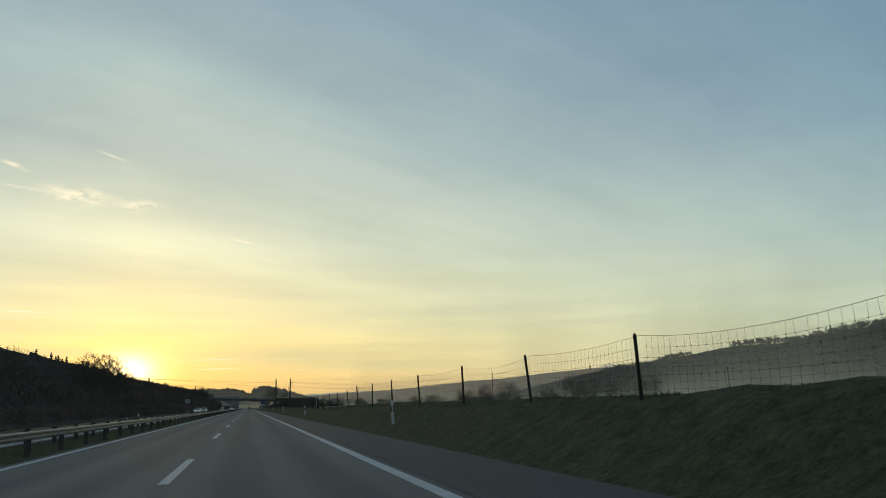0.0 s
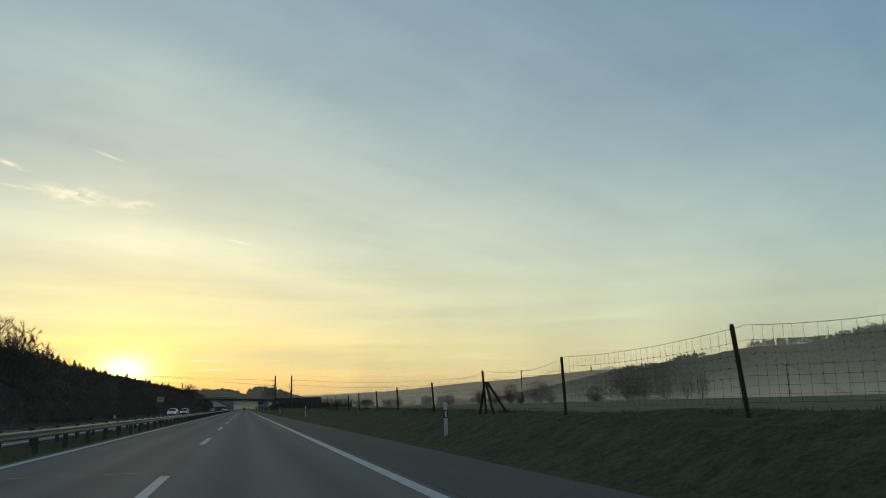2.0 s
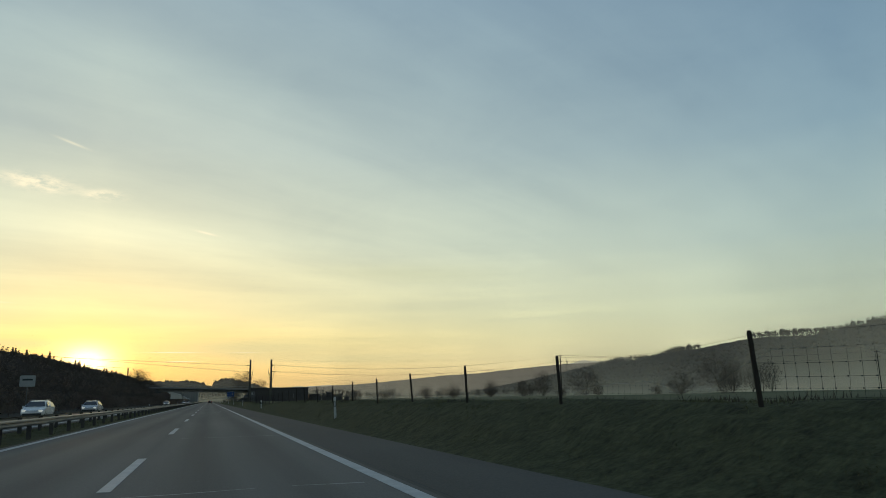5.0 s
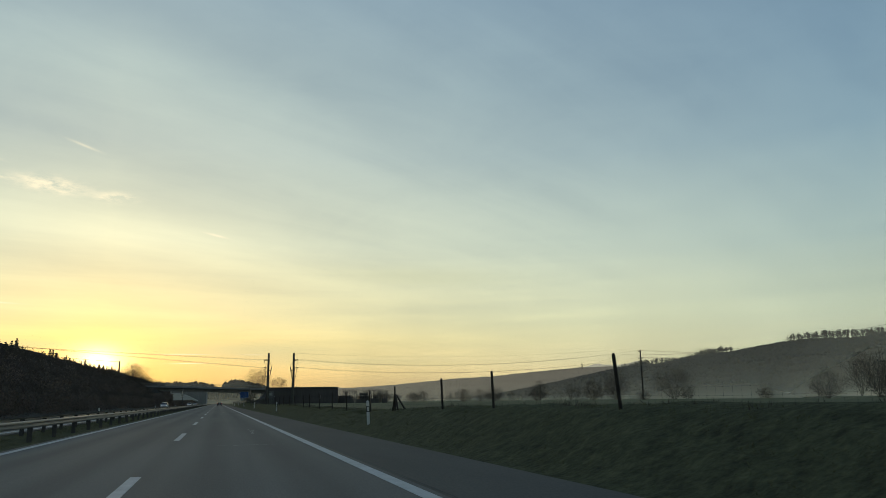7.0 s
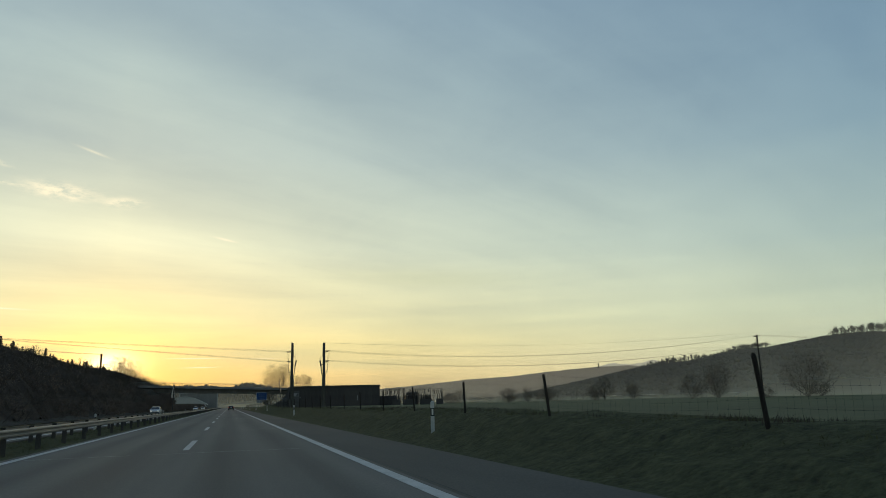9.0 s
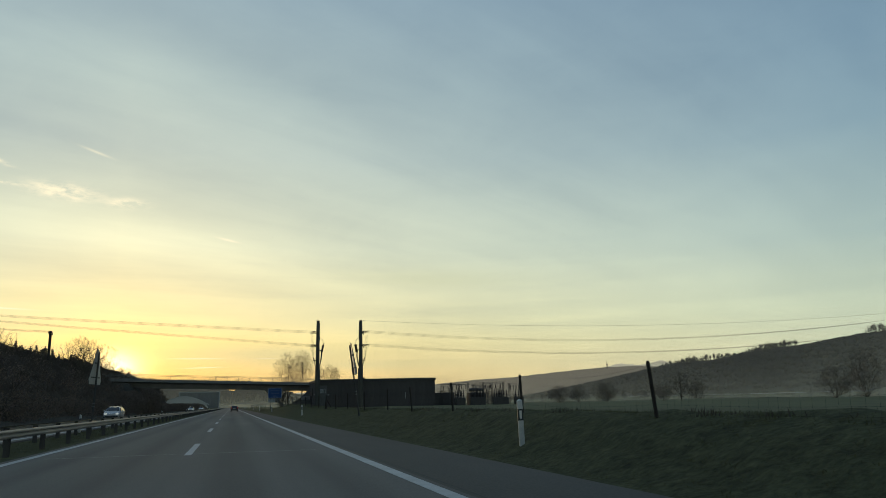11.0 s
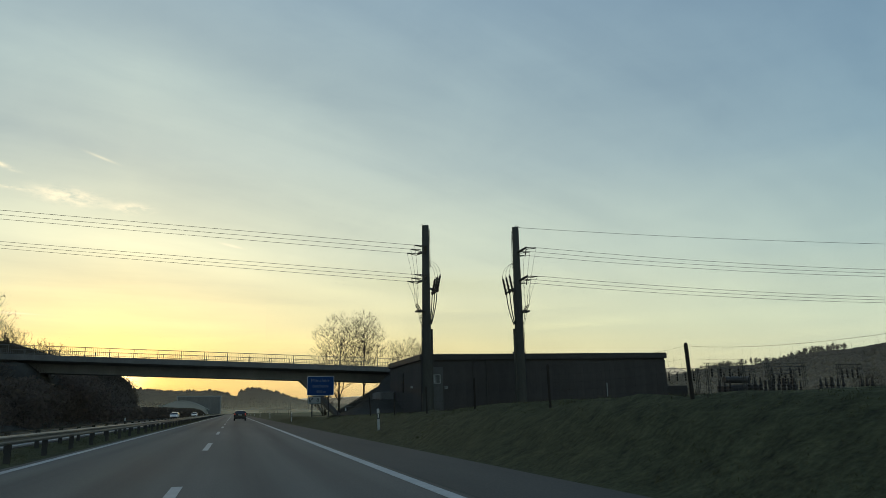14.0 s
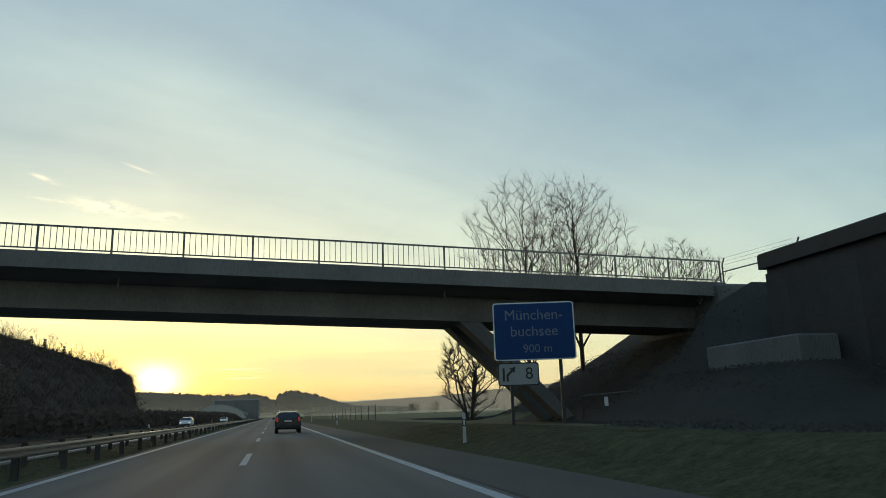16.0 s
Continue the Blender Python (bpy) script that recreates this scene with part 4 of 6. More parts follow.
def build_pylon(bx, by, face, label):
    """A tapered concrete pole that carries cables down. face: +1 carries lines to the right, -1 to the left."""
    top = 18.0 - 0.55
    py = thing("cable_pylon", label, "power pylon", "cable pylons", m=pose(bx, by, 0.55))
    f = face
    s = Shape().lathe([(0.50, -0.8), (0.47, 0.0), (0.44, 4.0), (0.31, top - 0.02), (0.27, top)], 20)
    part("pole", s.mesh("pole", M_POLECONC, True), py)
    s = Shape().lathe([(0.56, 0.0), (0.56, 0.25), (0.5, 0.3)], 16)
    part("base_collar", s.mesh("base_collar", M_POLECONC), py)

    def insulator(a, b, n=6, r=0.085):
        a, b = Vector(a), Vector(b)
        d = b - a
        sh = Shape()
        ps, rs = [a], [0.02]
        for i in range(n):
            for u, rr in ((0.1, 0.03), (0.35, r), (0.6, 0.03)):
                ps.append(a + d * ((i + u) / n))
                rs.append(rr)
        ps.append(b)
        rs.append(0.02)
        sh.tube(ps, rs, 8)
        return sh

    # cross arms with their insulators and slack jumpers
    ends = []
    for lvl, z in enumerate((top - 2.35, top - 5.05)):
        s = Shape()
        for dy in (-1, 1):
            s.tube([(0.10 * f, 0.1 * dy, z - 0.16), (0.35 * f, 1.72 * dy, z - 0.02 * dy)], [0.15, 0.11], 4)
        s.tube([(0.35 * f, -1.62, z - 0.12), (0.35 * f, -1.3, z - 0.75)], 0.05, 4)
        arm = part("cross_arm", s.mesh("cross_arm", M_POLECONC), py)
        for dy, dz in ((-1.5, 0.05), (0.0, 0.0), (1.5, -0.06)):
            p = Vector((0.42 * f, dy, z + dz))
            q = p + Vector((1.0 * f, 0, 0.02))
            part("insulator", insulator(p, q, 9, 0.062).mesh("insulator", M_INSUL), arm)
            part("insulator", insulator(p - Vector((0, 0, 0.16)), q - Vector((0, 0, 0.02)), 9, 0.055).mesh("insulator", M_INSUL), arm)
            ends.append(q + Vector((0.45 * f, 0, 0.01)))
            part("link", Shape().tube([q, q + Vector((0.45 * f, 0, 0.01))], 0.022, 5).mesh("link", M_POSTSTEEL), arm)
            # slack jumper from the line end down to the terminations
            w = Vector((0.94 * f, 0.4 * (dy / 1.5), top - 7.42))
            mid = (q + w) / 2 + Vector((-0.35 * f, 0, -0.45))
            pts = [q.lerp(mid, t).lerp(mid.lerp(w, t), t) for t in (0, 0.2, 0.4, 0.6, 0.8, 1)]
            part("jumper", Shape().tube(pts, 0.012, 4).mesh("jumper", M_CABLE), arm)
    # three stout cable terminations lean out on the back
    s = Shape()
    s.tube([(-0.2 * f, 0, top - 5.9), (-0.75 * f, 0, top - 6.1)], [0.12, 0.09], 6)
    s.tube([(-0.78 * f, -0.98, top - 6.2), (-0.78 * f, 0.98, top - 6.2)], 0.085, 4)
    brk = part("termination_bracket", s.mesh("termination_bracket", M_POSTSTEEL), py)
    for i in range(3):
        a = Vector((-0.80 * f, -0.84 + 0.84 * i, top - 6.45))
        b = a + Vector((-0.34 * f, 0.04 * (i - 1), 1.72))
        body = Shape()
        ps, rs = [a, a.lerp(b, 0.06), a.lerp(b, 0.16), a.lerp(b, 0.20)], [0.05, 0.13, 0.13, 0.09]
        for q in range(9):
            for u, rr in ((0.0, 0.085), (0.3, 0.165 - 0.006 * q), (0.6, 0.085)):
                ps.append(a.lerp(b, 0.22 + (q + u) * 0.072))
                rs.append(rr)
        body.tube(ps + [a.lerp(b, 0.89), a.lerp(b, 0.90), b], rs + [0.10, 0.03, 0.03], 10)
        part("cable_termination", body.mesh("cable_termination", M_INSUL), brk)
        low = Vector((-0.42 * f, -0.2 + 0.2 * i, top - 9.3))
        ctrl = a + Vector((0.06 * f, 0, -1.3))
        pts = [a.lerp(ctrl, t).lerp(ctrl.lerp(low, t), t) for t in (0, 0.25, 0.5, 0.75, 1)]
        part("cable", Shape().tube(pts, 0.05, 6).mesh("cable", M_CABLE), brk)
        mid, end = b + Vector((0.1 * f, 0, 1.1)), Vector((-0.15 * f, -0.3 + 0.3 * i, top - 3.4))
        part("jumper", Shape().tube([b.lerp(mid, t).lerp(mid.lerp(end, t), t) for t in (0, 0.25, 0.5, 0.75, 1)], 0.013, 4).mesh("jumper", M_CABLE), brk)
    s = Shape().box(0.28 if f > 0 else -0.95, 0.95 if f > 0 else -0.28, -0.5, 0.5, top - 8.15, top - 8.02)
    brk2 = part("arrester_bracket", s.mesh("arrester_bracket", M_POSTSTEEL), py)
    for i in range(3):
        a = Vector((0.62 * f, -0.4 + 0.4 * i, top - 8.05))
        part("arrester", insulator(a, a + Vector((0.32 * f, 0, 0.62)), 6, 0.085).mesh("arrester", M_INSUL), brk2)
        pts = [a, a + Vector((-0.05 * f, 0, -0.6)), Vector((0.40 * f, -0.2 + 0.2 * i, top - 9.4)), Vector((0.46 * f, -0.2 + 0.2 * i, 2.0))]
        part("cable", Shape().tube(pts, 0.022, 5).mesh("cable", M_CABLE), brk2)
    # protective duct and ladder on the back
    s = Shape().bevel_box(-0.56 if f > 0 else 0.40, -0.40 if f > 0 else 0.56, -0.14, 0.14, 0.0, 7.75, 0.03)
    part("cable_duct", s.mesh("cable_duct", M_POLECONC), py)
    lad = Shape()
    for dx in (-0.14, 0.14):
        lad.tube([(-0.40 * f, dx, top - 4.0), (-0.36 * f, dx, top - 0.4)], 0.022, 5)
    for k in range(13):
        z = top - 3.9 + 0.28 * k
        lad.tube([(-0.39 * f, -0.14, z), (-0.39 * f, 0.14, z)], 0.014, 4)
    part("ladder", lad.mesh("ladder", M_POSTSTEEL), py)
    s = Shape().tube([(0, 0, top), (0.05 * f, 0, top + 0.18), (0.3 * f, 0, top + 0.10), (0.5 * f, 0, top - 0.02)], 0.018, 5)
    part("earth_lead", s.mesh("earth_lead", M_CABLE), py)
    return [Vector((bx, by, 0.55)) + e for e in ends], Vector((bx + 0.5 * f, by, 0.55 + top - 0.02))


LEFT_ENDS, _e = build_pylon(16.38, 465.49, -1, "tall dark concrete cable pylon with arms towards the motorway")
RIGHT_ENDS, EARTH = build_pylon(24.96, 464.38, 1, "tall dark concrete cable pylon with arms towards the fields")


def wire(a, b, sag, label, r=0.016):
    a, b = Vector(a), Vector(b)
    pts = []
    for i in range(25):
        t = i / 24
        p = a.lerp(b, t)
        p.z -= 4 * sag * t * (1 - t)
        pts.append(p)
    tagged(new("power_line", Shape().tube(pts, r, 4).mesh("power_line", M_CABLE)), label, "power line", "overhead lines")


def build_wood_pole(x, y, h, label, arms=2):
    p = thing("power_pole", label, "power pole", m=pose(x, y, height(x, y) - 0.1))
    s = Shape().lathe([(0.27, -0.6), (0.26, 0), (0.22, h)], 10)
    part("pole", s.mesh("pole", M_WOODPOST, True), p)
    out = []
    for k in range(arms):
        z = h - 0.5 - 2.6 * k
        s = Shape().box(-0.07, 0.07, -1.5, 1.5, z - 0.09, z + 0.09)
        part("cross_arm", s.mesh("cross_arm", M_WOODPOST), p)
        for dy in (-1.35, 0.0, 1.35):
            q = Shape().lathe([(0.03, z + 0.09), (0.07, z + 0.16), (0.03, z + 0.22), (0.07, z + 0.28), (0.02, z + 0.36)], 8)
            part("insulator", q.mesh("insulator", M_INSUL), p, m=pose(0, dy, 0))
            out.append(Vector((x, y + dy, height(x, y) - 0.1 + z + 0.34)))
    return out


P_RIGHT = build_wood_pole(148.6, 440.0, 18.2, "tall slim wooden power pole standing in the field")
P_LEFT = build_wood_pole(-30.2, 454.6, 14.7 - height(-30.2, 454.6), "wooden power pole rising out of the thicket", 1)
P_LEFT2 = build_wood_pole(-75.0, 469.5, 20.9 - height(-75.0, 469.5), "wooden power pole on the wooded bank", 1)
P_LEFT3 = build_wood_pole(-75.0, 489.7, 22.6 - height(-75.0, 489.7), "wooden power pole on the wooded bank", 1)
P_RIGHT2 = build_wood_pole(300.0, 412.0, 18.2, "tall slim wooden power pole standing in the field")
for a, b in zip(RIGHT_ENDS, [P_RIGHT[5], P_RIGHT[4], P_RIGHT[3], P_RIGHT[2], P_RIGHT[1], P_RIGHT[0]][::-1]):
    wire(a, b, 3.5, "thin dark overhead power line")
wire(EARTH, P_RIGHT[1] + Vector((0, 0, 0.9)), 2.2, "thin dark earth wire")
for a, b in zip(LEFT_ENDS[:3], P_LEFT2):
    wire(a, b, 0.15, "thin dark overhead power line")
for a, b in zip(LEFT_ENDS[3:], P_LEFT3):
    wire(a, b, 0.15, "thin dark overhead power line")
for a, b in zip(P_RIGHT, P_RIGHT2):
    wire(a, b, 2.2, "thin dark overhead power line")
for a, b in zip(P_LEFT, P_LEFT2):
    wire(a, b, 0.8, "thin dark overhead power line")

# ---- outdoor switchyard beyond the hall ----


def build_switchyard():
    rnd = random.Random(31)

    def gantry(x, y, w, h, label):
        t = thing("busbar_gantry", label, "gantry", "switchyard gantries", m=pose(x, y, height(x, y)))
        for dx in (0, w):
            s = Shape()
            for a, b in ((-0.16, -0.16), (0.16, -0.16), (0.16, 0.16), (-0.16, 0.16)):
                s.tube([(dx + a, b, -0.2), (dx + a * 0.7, b * 0.7, h)], 0.03, 4)
            for k in range(8):
                z = h * k / 8
                s.tube([(dx - 0.16, -0.16, z), (dx + 0.16, -0.16, z + h / 8)], 0.016, 3)
                s.tube([(dx + 0.16, 0.16, z), (dx - 0.16, 0.16, z + h / 8)], 0.016, 3)
            part("mast", s.mesh("mast", M_POSTSTEEL), t)
        s = Shape()
        for z in (h - 0.35, h):
            s.tube([(-0.4, 0, z), (w + 0.4, 0, z)], 0.035, 4)
        n = int(w / 0.5)
        for k in range(n):
            s.tube([(w * k / n, 0, h - 0.35 if k % 2 else h), (w * (k + 1) / n, 0, h if k % 2 else h - 0.35)], 0.016, 3)
        part("crossbeam", s.mesh("crossbeam", M_POSTSTEEL), t)
        for k in range(4):
            u = w * (k + 0.5) / 4
            s = Shape().lathe([(0.05, h - 1.3), (0.12, h - 1.1), (0.05, h - 1.0), (0.12, h - 0.85), (0.05, h - 0.75), (0.12, h - 0.6), (0.04, h - 0.4)], 8)
            part("insulator", s.mesh("insulator", M_INSUL), t, m=pose(u, 0, 0))

    for x, y, w, h in ((43.0, 462, 4.0, 4.5), (43.5, 470, 4.0, 4.4), (47.6, 459, 2.6, 3.7), (50.6, 463, 4.4, 4.6), (51.0, 471, 4.4, 4.5), (54.5, 458, 2.4, 4.2)):
        gantry(x, y, w, h, "steel lattice busbar gantry of the switchyard")

    def breaker(x, y, label):
        t = thing("circuit_breaker", label, "switchgear", "switchyard breakers", m=pose(x, y, height(x, y)))
        part("cabinet", Shape().bevel_box(-0.9, 0.9, -0.4, 0.4, 0.0, 1.5, 0.05).mesh("cabinet", M_HALLTRIM), t)
        for dx in (-0.6, 0, 0.6):
            s = Shape().lathe([(0.1, 1.5), (0.17, 1.65), (0.1, 1.8), (0.17, 1.95), (0.1, 2.1), (0.17, 2.25), (0.1, 2.4), (0.06, 2.9)], 8)
            part("pole_column", s.mesh("pole_column", M_INSUL), t, m=pose(dx, 0, 0))

    for k in range(9):
        breaker(43.4 + 1.55 * k, 456.5 + rnd.uniform(-0.5, 1.5) + (6 if k % 3 == 1 else 0), "grey breaker cabinet with ribbed insulator columns")
    tr = thing("transformer", "dark ribbed power transformer with a conservator tank", "transformer", m=pose(50.5, 467.5, height(50.5, 467.5)))
    part("tank", Shape().bevel_box(-1.8, 1.8, -1.1, 1.1, 0.0, 2.6, 0.08).mesh("tank", M_HALLTRIM), tr)
    for k in range(10):
        part("cooling_fin", Shape().bevel_box(-1.7 + 0.36 * k, -1.55 + 0.36 * k, -1.7, -1.1, 0.4, 2.3, 0.03).mesh("cooling_fin", M_HALLTRIM), tr)
    part("conservator", Shape().tube([(-1.5, 0.2, 3.15), (1.5, 0.2, 3.15)], 0.35, 12).mesh("conservator", M_HALLTRIM), tr)
    s = Shape().bevel_box(42.0, 46.5, 470.5, 476, 0.0, 3.2, 0.05)
    thing("relay_shed", "low grey flat-roofed relay shed beside the hall", "shed", data=s.mesh("relay_shed", M_HALLTRIM))


build_switchyard()

# ---- traffic signs ----


def letters(text, size, parent, m, mat, label=""):
    cu = bpy.data.curves.new("lettering", "FONT")
    cu.body, cu.size, cu.align_x, cu.align_y, cu.extrude = text, size, "CENTER", "CENTER", 0.004
    tmp = new("lettering", cu)
    dg = bpy.context.evaluated_depsgraph_get()
    me = bpy.data.meshes.new_from_object(tmp.evaluated_get(dg))
    bpy.data.objects.remove(tmp)
    me.materials.clear()
    me.materials.append(mat)
    return part("lettering", me, parent, label, m)


def rounded(w, h, r, n=5):
    out = []
    for cx, cy, a0 in ((w / 2 - r, h / 2 - r, 0), (-w / 2 + r, h / 2 - r, 90), (-w / 2 + r, -h / 2 + r, 180), (w / 2 - r, -h / 2 + r, 270)):
        for k in range(n + 1):
            a = radians(a0 + 90 * k / n)
            out.append((cx + r * math.cos(a), cy + r * math.sin(a)))
    return out


def build_exit_sign():
    sg = thing("exit_sign", "blue motorway exit sign with white lettering on two posts", "road sign", m=pose(9.37, 487.6, 0, 0, 0, -14))
    w, h, zc = 3.1, 2.2, 4.03
    up = pose(0, 0, zc, 90, 0, 0)
    s = Shape().prism([(u, v + zc) for u, v in rounded(w, h, 0.12)], -0.02, 0.03, "y")
    part("panel_back", s.mesh("panel_back", M_SIGNWHITE), sg, "white border plate")
    s = Shape().prism([(u, v + zc) for u, v in rounded(w - 0.09, h - 0.09, 0.09)], -0.026, -0.019, "y")
    part("face", s.mesh("face", M_BLUE), sg, "blue reflective face")
    letters("München-", 0.56, sg, pose(0, -0.030, zc + 0.60, 90, 0, 0), M_LETTER)
    letters("buchsee", 0.56, sg, pose(0, -0.030, zc - 0.02, 90, 0, 0), M_LETTER)
    letters("900 m", 0.44, sg, pose(0.1, -0.030, zc - 0.68, 90, 0, 0), M_LETTER)
    sub = Shape().prism([(u - 0.68, v + 2.42) for u, v in rounded(1.55, 0.86, 0.1)], -0.02, 0.03, "y")
    plate = part("number_plate", sub.mesh("number_plate", M_BLACK), sg, "junction number plate with black border")
    s = Shape().prism([(u - 0.68, v + 2.42) for u, v in rounded(1.46, 0.77, 0.08)], -0.026, -0.019, "y")
    part("face", s.mesh("face", M_PLATE), plate, "white face")
    letters("8", 0.62, plate, pose(-0.28, -0.030, 2.42, 90, 0, 0), M_BLACK)
    s = Shape()
    for o in ([(-1.28, 2.16), (-1.20, 2.16), (-1.20, 2.66), (-1.28, 2.66)], [(-1.14, 2.16), (-1.06, 2.16), (-1.06, 2.36), (-0.90, 2.52), (-0.84, 2.46), (-0.78, 2.70), (-1.02, 2.64), (-0.96, 2.58), (-1.14, 2.40)]):
        s.prism(o, -0.032, -0.025, "y")
    part("exit_arrow", s.mesh("exit_arrow", M_BLACK), plate, "black diverging arrow")
    for dx in (-0.95, 0.95):
        s = Shape().box(dx - 0.06, dx + 0.06, 0.06, 0.18, 0.2, zc + h / 2 - 0.1)
        part("post", s.mesh("post", M_POSTSTEEL), sg)
    for z in (3.4, 4.7):
        s = Shape().box(-1.4, 1.4, 0.03, 0.06, z - 0.04, z + 0.04)
        part("crossbar", s.mesh("crossbar", M_GALV), sg)


build_exit_sign()


def build_triangle_sign(m, label="triangular sign with bare grey back on a leaning post"):
    sg = thing("warning_sign", label, "road sign", "triangle signs", m=m)
    s = Shape().tube([(0, 0, -0.3), (0, 0, 4.0)], 0.045, 10)
    part("post", s.mesh("post", M_POSTSTEEL), sg)
    top, bot, hw = 4.12, 2.40, 0.78
    out = [(0.0 - 0.09, top), (0.09, top), (hw, bot + 0.22), (hw - 0.08, bot), (-hw + 0.08, bot), (-hw, bot + 0.22)]
    s = Shape().prism(out, 0.07, 0.085, "y")
    part("plate", s.mesh("plate", M_SIGNBACK), sg, "bare aluminium back with folded rim")
    rim = Shape()
    pts = [Vector((u, 0.075, v)) for u, v in out]
    rim.tube(pts + [pts[0]], 0.018, 5)
    part("rim", rim.mesh("rim", M_POSTSTEEL), sg)
    for z, w in ((2.75, 0.52), (3.45, 0.26)):
        s = Shape().box(-w, w, 0.045, 0.07, z - 0.025, z + 0.025)
        part("crossbar", s.mesh("crossbar", M_POSTSTEEL), sg)
    for z in (1.35, 1.5):
        s = Shape().lathe([(0.06, z - 0.03), (0.06, z + 0.03)], 10)
        part("clamp", s.mesh("clamp", M_GALV), sg)


build_triangle_sign(Matrix.Translation((6.66, 356.6, 0.35)) @ Matrix.Rotation(radians(-8), 4, "Y") @ Matrix.Rotation(radians(-90), 4, "Z"))
build_triangle_sign(Matrix.Translation((-6.55, 356.6, -0.02)) @ Matrix.Rotation(radians(2), 4, "Y") @ Matrix.Rotation(radians(78), 4, "Z"), "tall triangular sign on a post in the median")


def build_board_sign():
    sg = thing("motorway_board", "small pale sign board for the opposite carriageway", "road sign", m=pose(-17.0, 228.0, 0.3))
    part("board", Shape().prism([(u, v + 3.2) for u, v in rounded(1.4, 1.1, 0.1)], 0, 0.04, "y").mesh("board", M_PLATE), sg)
    part("writing_bar", Shape().box(-0.45, 0.45, -0.01, 0.0, 3.25, 3.42).mesh("writing_bar", M_BLACK), sg)
    part("post", Shape().tube([(0, 0.08, -0.3), (0, 0.08, 3.7)], 0.05, 8).mesh("post", M_GALV), sg)


build_board_sign()

# ---- trees and bushes ----


def bars(segs, name, mat, n=3):
    vs, fs = [], []
    for a, b, ra, rb in segs:
        d = (b - a).normalized()
        s = d.orthogonal().normalized()
        o = d.cross(s)
        k = len(vs)
        for p, r in ((a, ra), (b, rb)):
            for i in range(n):
                t = 2 * math.pi * i / n
                vs.append(p + (s * math.cos(t) + o * math.sin(t)) * r)
        for i in range(n):
            j = (i + 1) % n
            fs.append((k + i, k + j, k + n + j, k + n + i))
    return mesh_of(name, vs, fs, mat)


def grown(seed, n, h, r, base, stems=1, tip=0.008, flat=1.0):
    """Branches that reach every part of a rounded crown of radius r, thicker towards the root: (trunk, twigs), each a list of (a, b, ra, rb).
    base: where the crown starts, as a share of h; flat: how evenly the crown is filled."""
    rs = np.random.RandomState(seed)
    low = base * h
    d = rs.normal(size=(n, 3))
    d /= np.linalg.norm(d, axis=1)[:, None]
    d *= (rs.rand(n) ** (0.42 * flat))[:, None]
    lump = 1 + 0.22 * np.sin(3 * np.arctan2(d[:, 1], d[:, 0]) + seed) + 0.10 * np.sin(5 * d[:, 2] * 2 + seed)
    pts = np.stack([d[:, 0] * r * lump, d[:, 1] * r * lump, low + (h - low) * (0.5 + 0.5 * d[:, 2])], 1)
    pts[:, :2] *= (0.80 + 0.20 * np.clip((h - pts[:, 2]) / (0.6 * (h - low)), 0, 1))[:, None]
    pos, up, road = np.zeros((2 * n + 7 * stems, 3)), np.full(2 * n + 7 * stems, -1, int), np.zeros(2 * n + 7 * stems)
    k = 0
    for q in range(stems):
        a = 2.4 * q
        lean = 0.0 if stems == 1 else 0.45 * r * math.sqrt((q + 0.5) / stems)
        reach = h * (0.80 if stems == 1 else 0.45)
        wob = rs.normal(size=(7, 2)) * 0.006 * h
        for i in range(7):
            t = i / 6
            pos[k] = (math.cos(a) * (lean * t + 0.12 * (stems > 1)) + wob[i, 0] * t, math.sin(a) * (lean * t + 0.12 * (stems > 1)) + wob[i, 1] * t, -0.2 + (reach + 0.2) * t)
            up[k] = k - 1 if i else -1
            road[k] = road[k - 1] + np.linalg.norm(pos[k] - pos[k - 1]) if i else 0.0
            k += 1
    first = k
    order = np.argsort(np.linalg.norm(pts - np.array((0, 0, low)), axis=1))
    for p in pts[order]:
        v = p - pos[:k]
        dist = np.sqrt((v * v).sum(1))
        cost = dist + 0.45 * road[:k] + 1.5 * np.maximum(0.0, 0.45 * dist - v[:, 2])
        j = int(np.argmin(cost))
        mid = (pos[j] + p) / 2 + rs.normal(size=3) * 0.016 * dist[j] - np.array((0, 0, 0.012 * dist[j]))
        pos[k], up[k], road[k] = mid, j, road[j] + dist[j] / 2
        pos[k + 1], up[k + 1], road[k + 1] = p, k, road[j] + dist[j]
        k += 2
    load = np.ones(k)
    for i in range(k - 1, -1, -1):
        if up[i] >= 0:
            load[up[i]] += load[i]
    rad = tip * (load / 2 + 0.5) ** (0.42 if stems == 1 else 0.34)
    trunk, twig = [], []
    for i in range(k):
        if up[i] >= 0:
            seg = (Vector(pos[up[i]]), Vector(pos[i]), min(rad[up[i]], rad[i] * 1.5), rad[i])
            (trunk if i < first else twig).append(seg)
    return trunk, twig


